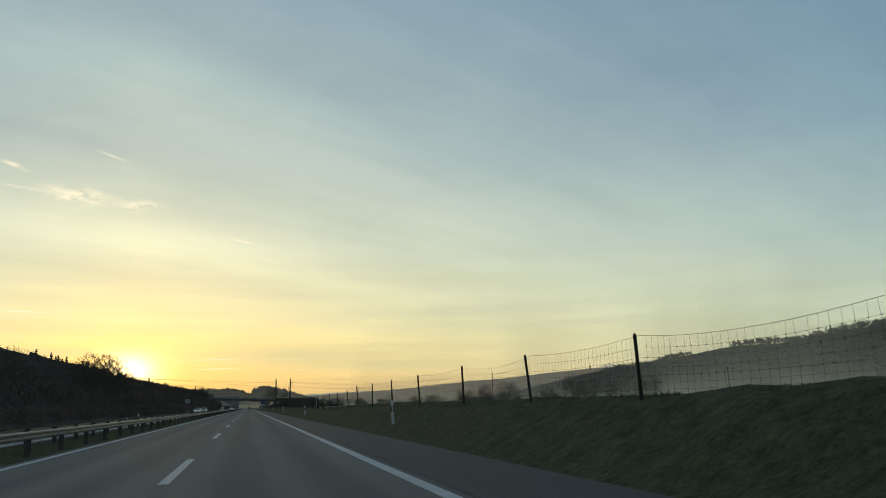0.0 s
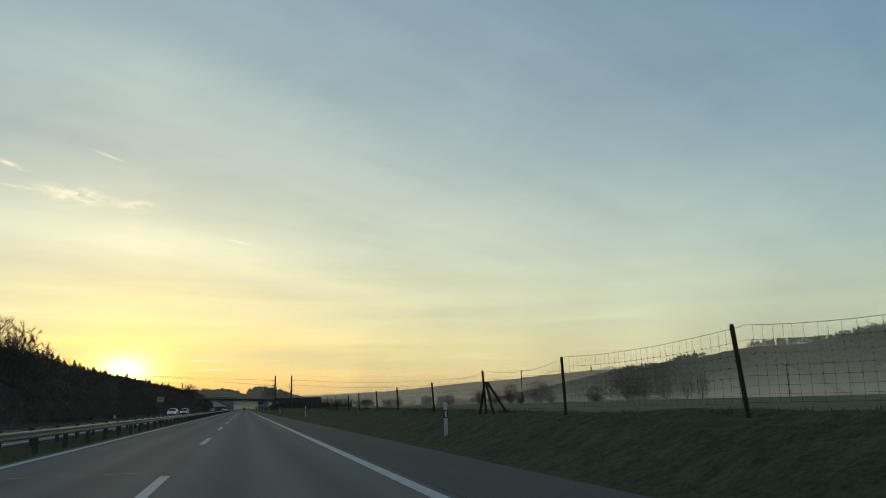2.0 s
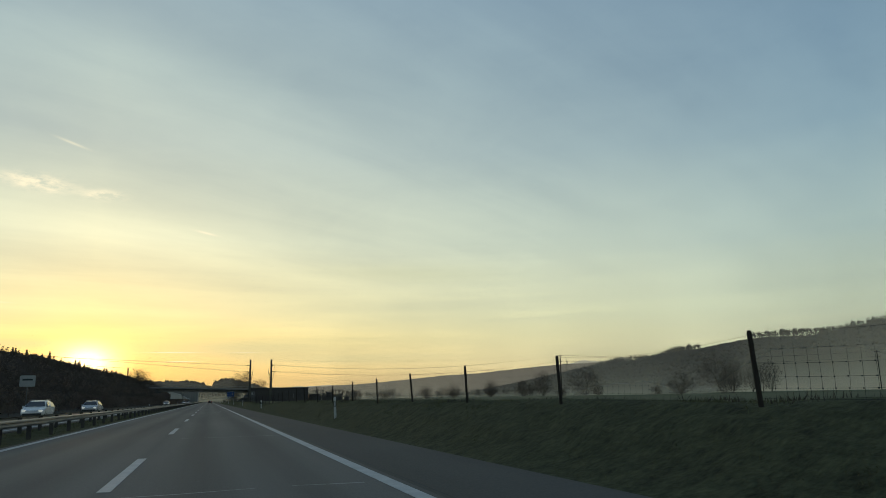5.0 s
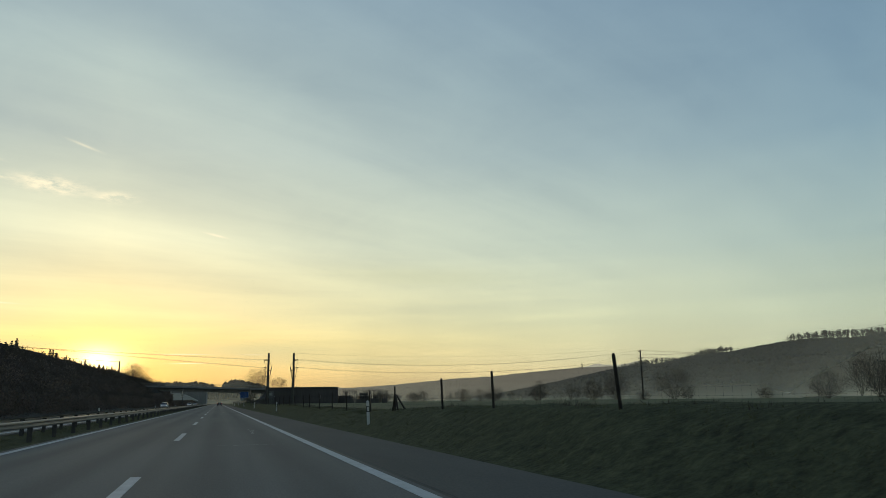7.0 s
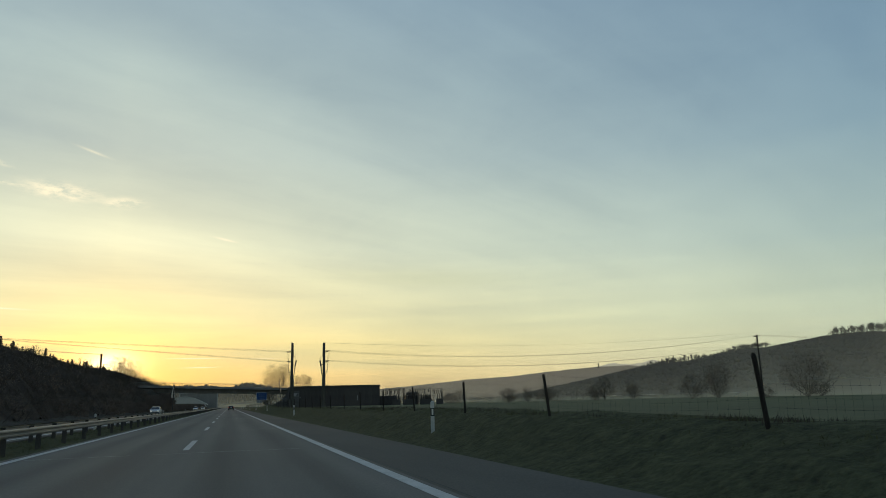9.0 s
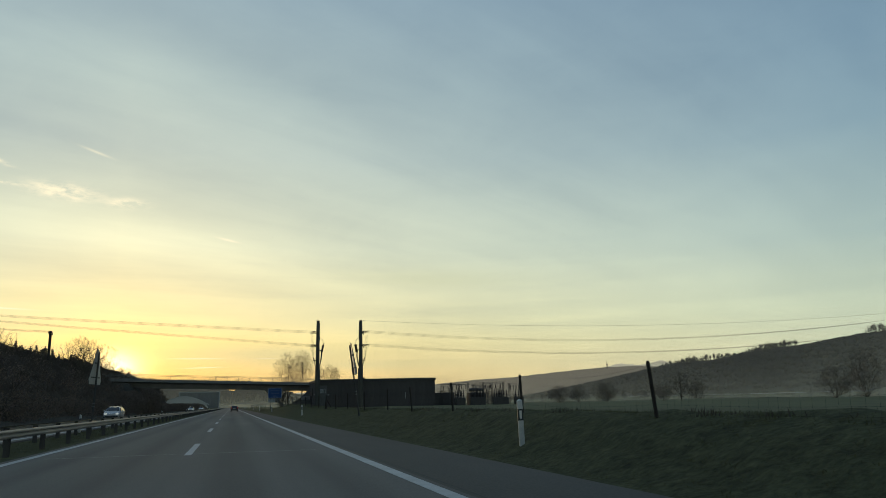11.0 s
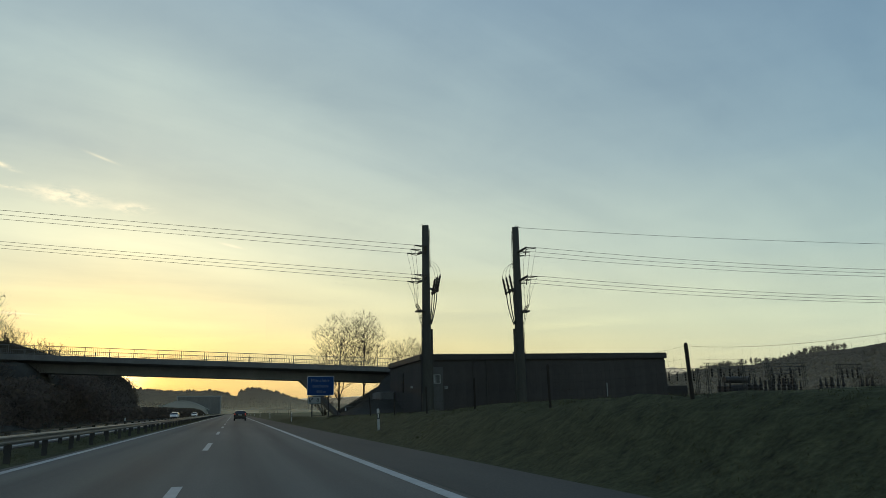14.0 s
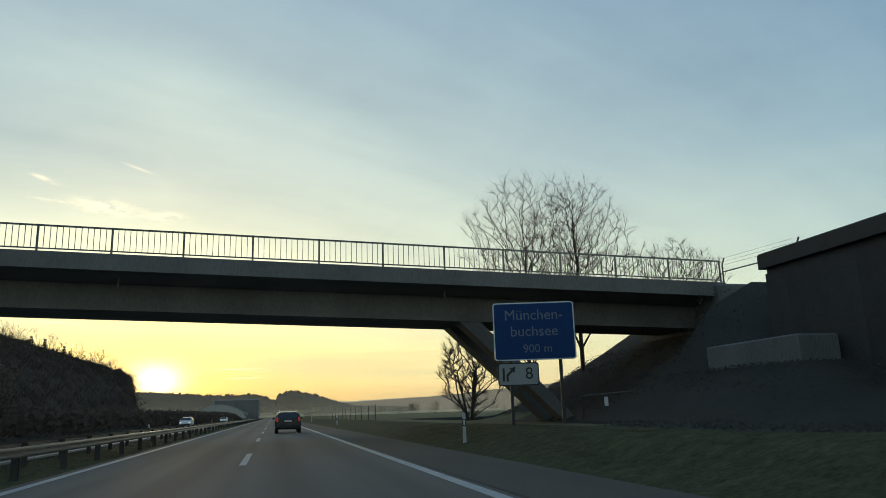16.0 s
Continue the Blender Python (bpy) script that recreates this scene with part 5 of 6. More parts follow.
def crown_tree(name, label, group, m, seed, h, r, base, stems=1, n=900, tip=0.008, category="tree", flat=1.0, spray=4):
    """A leafless tree. spray: the finest twigs at each branch end."""
    tr, tw = grown(seed, n, h, r, base, stems, tip, flat)
    t = thing(name, label, category, group, m=m)
    part("trunk", bars(tr, "trunk", M_BARK, 7), t)
    me = bars(tw, "crown", M_TWIG, 3)
    rnd = random.Random(seed)
    vs, fs = [v.co.copy() for v in me.vertices], [tuple(p.vertices) for p in me.polygons]
    reach = 0.55 + 0.035 * h
    for a, b, ra, rb in tw:
        if rb > tip * 1.3:
            continue
        d = (b - a).normalized()
        for q in range(spray):
            e = (d + Vector((rnd.gauss(0, 0.5), rnd.gauss(0, 0.5), rnd.gauss(0.12, 0.4)))).normalized() * reach * rnd.uniform(0.4, 1.0)
            o = e.orthogonal().normalized() * tip * 0.8
            p = a.lerp(b, rnd.random())
            k = len(vs)
            vs += [p - o, p + o, p + e]
            fs.append((k, k + 1, k + 2))
    part("crown", mesh_of("crown", vs, fs, M_TWIG), t, "leafless branching crown")
    return t


def leaf_clumps(seed, n, rx, ry, z0, z1, size, lumps=9):
    """Many small blades in uneven lumps: a dense bush."""
    rnd = random.Random(seed)
    cs = []
    for k in range(lumps):
        a, u = rnd.uniform(0, 2 * math.pi), math.sqrt(rnd.random())
        zc = rnd.uniform(z0, z1) * (1 - 0.35 * u)
        cs.append((Vector((rx * 0.75 * u * math.cos(a), ry * 0.75 * u * math.sin(a), max(zc, 0.4))), rnd.uniform(0.28, 0.5)))
    vs, fs = [], []
    for i in range(n):
        c, s = rnd.choice(cs)
        d = Vector((rnd.gauss(0, 1), rnd.gauss(0, 1), rnd.gauss(0, 1))).normalized() * (rnd.random() ** 0.4)
        p = c + Vector((d.x * rx * s, d.y * ry * s, d.z * (z1 - z0) * s * 0.9))
        if p.z < 0:
            p.z = rnd.uniform(0, 0.5)
        a = Vector((rnd.gauss(0, 1), rnd.gauss(0, 1), rnd.gauss(0.4, 1))).normalized()
        b = a.orthogonal().normalized()
        w = size * rnd.uniform(0.35, 1.0)
        k = len(vs)
        vs += [p - a * w, p + b * w * 0.45, p + a * w, p - b * w * 0.45]
        fs.append((k, k + 1, k + 2, k + 3))
    return vs, fs


def make_bush(name, label, seed, h, r, m, group):
    t = thing(name, label, "bush", group, m=m)
    vs, fs = leaf_clumps(seed, 860, r, r, h * 0.08, h * 0.84, 0.19, 18)
    part("foliage", mesh_of("foliage", vs, fs, M_THICKET), t)
    tr, tw = grown(seed, 46, h * 1.08, r * 0.95, 0.1, 3, 0.009)
    part("stem", bars(tr + tw, "stem", M_TWIG, 3), t, "bare upright twigs")
    return t


def make_conifer(label, seed, h, m, group):
    rnd = random.Random(seed)
    t = thing("spruce", label, "tree", group, m=m)
    part("trunk", Shape().tube([(0, 0, -0.3), (0, 0, h * 0.5), (0, 0, h * 0.97)], [h * 0.018, h * 0.012, 0.02], 6).mesh("trunk", M_BARK), t)
    vs, fs = [], []
    z = h * 0.08
    while z < h * 0.98:
        rr = min(0.185 * h, (h - z) * 0.26) * rnd.uniform(0.6, 1.2) + 0.08
        for k in range(7):
            a = rnd.uniform(0, 2 * math.pi)
            d = Vector((math.cos(a), math.sin(a), 0))
            s = Vector((-d.y, d.x, 0))
            L = rr * rnd.uniform(0.65, 1.15)
            for q in range(3):
                u0, u1 = q / 3, (q + 1) / 3
                k0 = len(vs)
                w = 0.20 * L * (1 - u0 * 0.5) + 0.08
                p0, p1 = Vector((0, 0, z)) + d * L * u0 - Vector((0, 0, L * 0.30 * u0)), Vector((0, 0, z)) + d * L * u1 - Vector((0, 0, L * 0.30 * u1 + rnd.uniform(0, 0.15)))
                vs += [p0 + s * w, p0 - s * w, p1 - s * w * 0.5 - Vector((0, 0, 0.12)), p1 + s * w * 0.5 - Vector((0, 0, 0.12))]
                fs.append((k0, k0 + 1, k0 + 2, k0 + 3))
        z += h * 0.026 + 0.08
    part("crown", mesh_of("crown", vs, fs, M_CONIFER), t, "dark drooping needle crown")
    return t


def build_left_bank():
    """The overgrown bank beyond the opposite carriageway."""
    rnd = random.Random(77)
    bushes = [make_bush("thicket_bush", "dense dark bush of bare twigs and old leaves on the bank", 100 + k, (5.2, 6.0, 4.6, 6.4)[k], (3.1, 2.7, 3.2, 2.9)[k], pose(-21.0, 20 + 9 * k, height(-21, 20 + 9 * k) - 0.2), "thicket on the bank") for k in range(4)]
    firs = [make_conifer("dark spruce in the wood on the bank", 200 + k, 10.0, pose(-38 - 4 * k, 60 + 25 * k, height(-38 - 4 * k, 60 + 25 * k)), "spruces in the wood") for k in range(3)]
    trees = [crown_tree("broadleaf_tree", "leafless broadleaf tree on the overgrown bank", "bare trees on the bank", pose(-27 - k, 40 + 60 * k, height(-27 - k, 40 + 60 * k)), 300 + k, 7.0, 2.6, 0.25, (3, 1, 4)[k], 420) for k in range(3)]

    def crest(x, y):
        """The height of the wood's outline above the road, further back higher."""
        at30 = interp(y, [(-40, 7.0), (100, 7.4), (130, 8.4), (169, 10.6), (208, 10.7), (277, 10.5), (300, 9.8), (325, 10.3), (360, 10.5), (415, 11.4), (440, 10.8), (480, 11.3), (540, 11.6), (552, 11.3), (573, 12.2), (592, 12.5), (640, 12.4)])
        return 1.15 + (at30 - 1.15) * -x / 30

    def place(src, x, y, size, top, wide=1.0):
        z = height(x, y) - 0.25
        s = max(0.3, (top - z) / size)
        ob = copy_thing(src, pose(x, y, z, 0, 0, rnd.uniform(0, 360)))
        w = s ** 0.6
        ob.scale = (w * wide, w * wide, s)

    sizes = (5.2, 6.0, 4.6, 6.4)
    y = -40.0
    while y < 596:
        for x0, share in ((-19.6, 0.52), (-23.2, 0.84)):
            x, yy = x0 + rnd.uniform(-0.8, 0.8), y + rnd.uniform(-1.5, 1.5)
            if (abs(yy - 494.5) < 8.0 and x > -33) or yy > (538 if x0 > -20 else 566):
                continue
            x -= 2.8 * smooth01((yy - 488) / 8)
            k = rnd.randrange(4)
            place(bushes[k], x, yy, sizes[k], crest(x, yy) * share * rnd.uniform(0.88, 1.08))
        y += 4.6
    # the inside of the wood, closed and dark
    gx = [-18.6, -19.6, -21.0, -22.5, -24.0, -25.5, -27.0, -29.0, -31.5, -34.0, -37.0, -40.0, -44.0, -50.0]
    gy = [float(v) for v in np.arange(-45, 640, 1.3)]
    vs, fs = [], []
    for yy in gy:
        for x in gx:
            top = crest(x, yy) * interp(-x, [(18.6, 0.0), (19.6, 0.20), (21.0, 0.42), (22.5, 0.56), (24.0, 0.66), (25.5, 0.73), (27.0, 0.78), (31.5, 0.83), (50.0, 0.87)])
            top += 1.1 * noise.noise(Vector((x * 0.30, yy * 0.30, 3.0))) + 0.8 * noise.noise(Vector((x * 0.8, yy * 0.8, 8.0)))
            gone = max(smooth01(1 - (abs(yy - 494.5) - 7.0) / 3.0) if x > -34 else 0.0, smooth01((yy - (452 - x / 0.169)) / 8.0))
            vs.append((x, yy, (height(x, yy) - 0.6) * gone + max(top, height(x, yy) - 0.6) * (1 - gone)))
    nx = len(gx)
    for j in range(len(gy) - 1):
        for i in range(nx - 1):
            a = j * nx + i
            fs.append((a, a + 1, a + nx + 1, a + nx))
    for p in [Vector(v) for v in vs]:       # loose twig ends all over it
        for q in range(11 if -46 < p.x < -20 else 4):
            a = p + Vector((rnd.uniform(-0.9, 0.9), rnd.uniform(-0.7, 0.7), -0.35))
            e = Vector((rnd.gauss(0, 0.4), rnd.gauss(0, 0.4), rnd.uniform(0.5, 1.0))) * rnd.uniform(0.7, 1.7)
            o = e.orthogonal().normalized() * rnd.uniform(0.02, 0.055)
            k = len(vs)
            vs += [a - o, a + o, a + e]
            fs.append((k, k + 1, k + 2))
    thing("bank_undergrowth", "dark brown closed undergrowth filling the wood on the bank", "thicket", kind="stuff", data=mesh_of("bank_undergrowth", vs, fs, M_UNDER))
    # further back the bushes close into one mass
    vs, fs = [], []
    base = [leaf_clumps(500 + k, 310, 3.2, 3.2, 0.3, 5.2, 0.24, 16) for k in range(3)]
    y = -45.0
    while y < 640:
        for x0, share in ((-26.6, 0.97), (-31.0, 1.0), (-36.0, 1.01), (-42.0, 1.0)):
            x, yy = x0 + rnd.uniform(-1.2, 1.2), y + rnd.uniform(-1.8, 1.8)
            if (abs(yy - 494.5) < 6.5 and x > -36) or yy > 458 - x / 0.169:
                continue
            z = height(x, yy) - 0.3
            sz = (crest(x, yy) * share * rnd.uniform(0.98, 1.08) - z) / 6.3
            c, sn = math.cos(yy * 3.7), math.sin(yy * 3.7)
            bv, bf = base[rnd.randrange(3)]
            k = len(vs)
            vs += [(x + c * p[0] - sn * p[1], yy + sn * p[0] + c * p[1], z + p[2] * sz) for p in bv]
            fs += [tuple(i + k for i in f) for f in bf]
        y += 5.8
    thing("bank_thicket", "dark closed thicket along the back of the bank", "thicket", kind="stuff", data=mesh_of("bank_thicket", vs, fs, M_THICKET))
    for i in range(190):
        x, yy = rnd.uniform(-52, -33), rnd.uniform(185, 600)
        if abs(yy - 494.5) < 7 or yy > 455 - x / 0.169:
            continue
        place(rnd.choice(firs), x, yy, 10.0, crest(x, yy) * rnd.uniform(0.92, 1.05), 1.35)
    spots = [(-27, 60, 1.1), (-28, 70, 1.05), (-29, 190, 1.0), (-30, 258, 1.02), (-29, 330, 1.03), (-31, 395, 1.05), (-29, 424, 1.08), (-28, 436, 1.1), (-28, 447, 1.1), (-28, 508, 1.16), (-27, 516, 1.14), (-28, 526, 1.12), (-29, 534, 1.14), (-28, 544, 1.1), (-29, 553, 1.12), (-28, 563, 1.12), (-27, 573, 1.1), (-27, 584, 1.1), (-26, 592, 1.06), (-27, 460, 1.1), (-28, 380, 1.02), (-28, 300, 1.03), (-29, 150, 1.05)]
    for x, yy, top, r, base, seed in ((-29.0, 478.0, 16.0, 5.2, 0.2, 51), (-28.0, 486.5, 15.4, 4.9, 0.2, 52), (-27.5, 467.0, 14.8, 4.0, 0.3, 53), (-24.4, 125.6, 10.4, 2.4, 0.25, 54), (-30.0, 505.0, 13.6, 4.0, 0.3, 55)):
        z = height(x, yy) - 0.2
        crown_tree("broadleaf_tree", "leafless broadleaf tree standing above the thicket on the bank", "bare trees on the bank", pose(x, yy, z), seed, top - z, r, base)
    for x, yy, top, r, seed in ((-26.6, 160.0, 11.3, 3.9, 56), (-25.6, 150.0, 11.8, 4.4, 57), (-25.0, 140.0, 11.2, 4.4, 58)):
        z = height(x, yy) - 0.2
        crown_tree("broadleaf_tree", "broad many-stemmed leafless tree above the thicket on the bank", "bare trees on the bank", pose(x, yy, z), seed, top - z, r, 0.10, 9, 520, 0.011, "tree", 0.8, 14)
    for x, yy, share in spots:
        place(rnd.choice(trees), x, yy, 7.0, crest(x, yy) * share)


build_left_bank()


def build_field_trees():
    def tree(x, y, top, seed, stems, label, wide=0.36):
        z = height(x, y)
        h = top - z
        crown_tree("bare_tree", label, "trees in the field", pose(x, y, z - 0.1), seed, h, h * wide, 0.16 if stems == 1 else 0.08, stems, int(min(600, 36 * h)), 0.020, "tree", 1.0, 14)

    def round_bush(x, y, top, r, seed, label):
        z = height(x, y)
        h = top - z
        bush = crown_tree("field_bush", label, "bushes in the field", pose(x, y, z - 0.1), seed, h, r, 0.06, 6, int(min(420, 8 * r * h)), 0.017, "bush", 0.7, 14)
        vs, fs = leaf_clumps(seed, int(70 * r * h) + 300, r * 1.02, r * 1.02, h * 0.22, h * 0.98, 0.19, 18)
        part("twig_tangle", mesh_of("twig_tangle", vs, fs, M_THICKET), bush, "close brown tangle of fine twigs")

    clump = "broad rounded leafless bush in the misty field"
    low = "low leafless bush in the misty field"
    for x, y, top, r, seed in ((154.0, 428.5, 12.8, 7.6, 11), (165.0, 354.0, 14.6, 8.2, 12), (150.5, 463.0, 12.4, 5.4, 14), (140.0, 462.0, 8.0, 4.4, 15)):
        round_bush(x, y, top, r, seed, clump)
    for x, y, top, r, seed in ((151.0, 357.0, 7.4, 5.0, 16), (146.5, 436.0, 3.6, 2.6, 17), (179.0, 412.0, 4.4, 3.4, 18), (149.0, 592.0, 8.2, 5.4, 19), (136.0, 610.0, 7.6, 5.0, 20), (171.0, 585.0, 8.0, 4.6, 61), (95.0, 640.0, 6.6, 6.0, 62), (112.0, 634.0, 6.0, 5.0, 63), (162.5, 433.0, 4.4, 3.0, 64)):
        round_bush(x, y, top, r, seed, low)
    tree(160.7, 556.3, 10.6, 24, 1, "leafless tree standing in the misty field", 0.46)
    tree(184.0, 372.0, 12.5, 25, 3, "leafless tree standing in the misty field", 0.4)
    tree(192.0, 366.0, 11.0, 26, 2, "leafless tree standing in the misty field", 0.4)
    tree(262.0, 440.0, 16.0, 31, 4, "tall leafless tree at the field's edge")
    tree(256.0, 446.0, 15.0, 32, 4, "tall leafless tree at the field's edge")
    tree(200.0, 600.0, 10.0, 34, 3, "leafless tree at the field's edge")
    tree(225.0, 640.0, 9.0, 35, 4, "low leafless bush in the field", 0.5)
    tree(150.0, 620.0, 8.0, 36, 4, "low leafless bush in the field", 0.5)
    tree(120.0, 640.0, 8.0, 37, 4, "low leafless bush in the field", 0.5)
    tree(95.0, 650.0, 7.0, 38, 4, "low leafless bush in the field", 0.5)
    # the trees behind the overpass
    for x, y, top, r, base, seed in ((13.0, 498.4, 14.1, 3.9, 0.24, 41), (16.4, 499.2, 14.5, 3.1, 0.24, 42)):
        z = height(x, y) - 0.2
        crown_tree("bare_tree", "tall leafless tree with fine upright twigs behind the overpass", "trees behind the overpass", pose(x, y, z), seed, top - z, r, base, 1, 1100, 0.0065, "tree", 1.0, 9)
    for x, y, top, r, seed, n in ((20.6, 499.4, 10.6, 1.7, 43, 300), (23.0, 499.6, 10.9, 2.0, 44, 420), (24.7, 499.3, 10.2, 1.5, 45, 260)):
        z = height(x, y) - 0.2
        crown_tree("young_tree", "small leafless tree with a hazy crown on the embankment", "trees behind the overpass", pose(x, y, z), seed, top - z, r, 0.12, 3, n, 0.006, "tree", 0.8, 9)
    tree(12.2, 508.0, 7.0, 46, 4, "leafless shrub on the embankment", 0.36)


build_field_trees()


def build_far_woods():
    """Woods too far off to tell the trees apart."""
    rnd = random.Random(55)

    def crowns(spots, name, label, mat):
        vs, fs = [], []
        for x, y, z, h, w, kind in spots:
            k = len(vs)
            if kind == 0:       # spruce: stacked ragged cones
                for q in range(3):
                    k = len(vs)
                    zb, zt, r = z + h * (0.12 + 0.25 * q), z + h * (0.55 + 0.225 * q), w * (0.5 - 0.13 * q)
                    n = 6
                    vs += [(x + r * rnd.uniform(0.7, 1.2) * math.cos(2 * math.pi * i / n), y + r * rnd.uniform(0.7, 1.2) * math.sin(2 * math.pi * i / n), zb + rnd.uniform(-0.05, 0.05) * h) for i in range(n)] + [(x, y, zt)]
                    fs += [(k + i, k + (i + 1) % n, k + n) for i in range(n)]
            elif kind == 1:     # closed canopy: an uneven dome
                n = 6
                for q, (rr, zz) in enumerate(((0.34, 0.05), (0.50, 0.52), (0.30, 0.86))):
                    vs += [(x + w * rr * rnd.uniform(0.75, 1.25) * math.cos(2 * math.pi * (i + 0.5 * q) / n), y + w * rr * rnd.uniform(0.75, 1.25) * math.sin(2 * math.pi * (i + 0.5 * q) / n), z + h * (zz + rnd.uniform(-0.06, 0.06))) for i in range(n)]
                vs.append((x, y, z + h))
                for q in range(2):
                    fs += [(k + q * n + i, k + q * n + (i + 1) % n, k + (q + 1) * n + (i + 1) % n, k + (q + 1) * n + i) for i in range(n)]
                fs += [(k + 2 * n + i, k + 2 * n + (i + 1) % n, k + 3 * n) for i in range(n)]
            else:               # 2: bare stem with a small high tuft, 3: leafless tree with an open crown
                t0 = 0.022 * h if kind == 2 else 0.016 * h
                vs += [(x - t0, y, z), (x + t0, y, z), (x, y + t0, z), (x + rnd.uniform(-0.03, 0.03) * h, y, z + h * 0.95)]
                fs += [(k, k + 1, k + 3), (k + 1, k + 2, k + 3), (k + 2, k, k + 3)]
                zc, rz = (0.80, 0.20) if kind == 2 else (0.62, 0.38)
                for q in range(22 if kind == 2 else 56):
                    k = len(vs)
                    d = Vector((rnd.gauss(0, 1), rnd.gauss(0, 1), rnd.gauss(0, 1))).normalized() * rnd.random() ** 0.5
                    p = Vector((x, y, z + h * zc)) + Vector((d.x * w * 0.5, d.y * w * 0.5, d.z * h * rz))
                    a = Vector((rnd.gauss(0, 1), rnd.gauss(0, 1), rnd.gauss(0, 0.8))).normalized() * h * 0.075
                    b = a.orthogonal().normalized() * h * (0.042 if kind == 2 else 0.026)
                    vs += [p - a, p + b, p + a, p - b]
                    fs.append((k, k + 1, k + 2, k + 3))
        thing(name, label, "wood", kind="stuff", data=mesh_of(name, vs, fs, mat, True))

    spots = []
    for i in range(9000):
        y = rnd.uniform(250, 1900)
        if ridge(y) < 6:
            continue
        edge = interp(y, [(780, 496), (900, 512)])
        x = edge + (814 - edge) * rnd.random() ** 0.8
        h = rnd.uniform(7, 11)
        spots.append((x, y, height(x, y) - 0.5 * h, h, h * rnd.uniform(0.9, 1.3), 0 if rnd.random() < 0.10 else 1))
    for i in range(1700):        # lone tall trees along the crest
        y = rnd.uniform(420, 1780)
        share = math.sin(y * 0.021) + math.sin(y * 0.0083 + 1)
        if share < (-0.9 if y < 850 else -0.8):
            continue
        x = rnd.uniform(780, 812)
        lone = rnd.random() < (0.8 if y > 850 else 0.3)
        h = rnd.uniform(10, 18)
        spots.append((x, y, height(x, y) - 1, h, h * (rnd.uniform(0.18, 0.30) if lone else rnd.uniform(0.45, 0.65)), 2 if lone else 3))
    crowns(spots, "hillside_wood", "dark mixed wood covering the long hill", M_WOODFAR)
    def rise(name, label, y0, y1, xa, xb, tops, rows, step):
        """A wooded rise far ahead: a low hill and its closed canopy. tops: heights of the canopy along x."""
        n = 60
        vs, fs = [], []
        for i in range(n + 1):
            x = xa + (xb - xa) * i / n
            t = max(0.0, interp(x, tops) - 6.5)
            vs += [(x, y0 - 20, -3), (x, y0 + (y1 - y0) * 0.5, t * 0.8), (x, y1, t), (x, y1 + 30, -3)]
        for i in range(n):
            fs += [(4 * i + q, 4 * i + 4 + q, 4 * i + 5 + q, 4 * i + 1 + q) for q in range(3)]
        thing(name.replace("wood", "hill"), "low hill far ahead beneath a dark wood", "hill", kind="structure", data=mesh_of("hill", vs, fs, M_WOODFAR))
        spots = []
        for q in range(rows):
            x = min(xa, xb)
            u = q / (rows - 1)
            while x < max(xa, xb):
                top = interp(x, tops) * rnd.uniform(0.93, 1.02)
                h = rnd.uniform(10, 15)
                y = y0 + (y1 - y0) * u + rnd.uniform(-4, 4)
                spots.append((x, y, max(-2, (top - h) * (0.25 + 0.75 * u)), h, rnd.uniform(7, 11), 0 if rnd.random() < 0.25 else 1))
                x += step * rnd.uniform(0.6, 1.2)
        crowns(spots, name, label, M_WOODFAR)

    rise("distant_wood", "dark wooded rise ahead beyond the overpass", 2560, 2700, 2, 400, [(2, 34), (8, 58), (16, 70), (40, 76), (59, 79), (86, 74), (125, 64), (192, 42), (243, 28), (400, 20)], 7, 5.5)
    rise("distant_wood", "dark wood behind the far industrial hall", 2860, 3000, -700, 30, [(-700, 108), (-425, 98), (-330, 92), (-204, 80), (-80, 80), (-20, 69), (0, 60), (8, 46), (22, 24)], 7, 6.0)
    spots = []
    for i in range(420):        # hedgerows in the valley
        y = rnd.choice((690, 780, 880, 960)) + rnd.uniform(-12, 12)
        x = rnd.uniform(70, 520)
        if math.sin(x * 0.05 + y) < -0.2:
            continue
        spots.append((x, y, height(x, y) - 0.5, rnd.uniform(4, 9), rnd.uniform(4, 8), 3))
    crowns(spots, "hedgerow", "leafless hedgerows across the valley floor", M_TWIG)


build_far_woods()


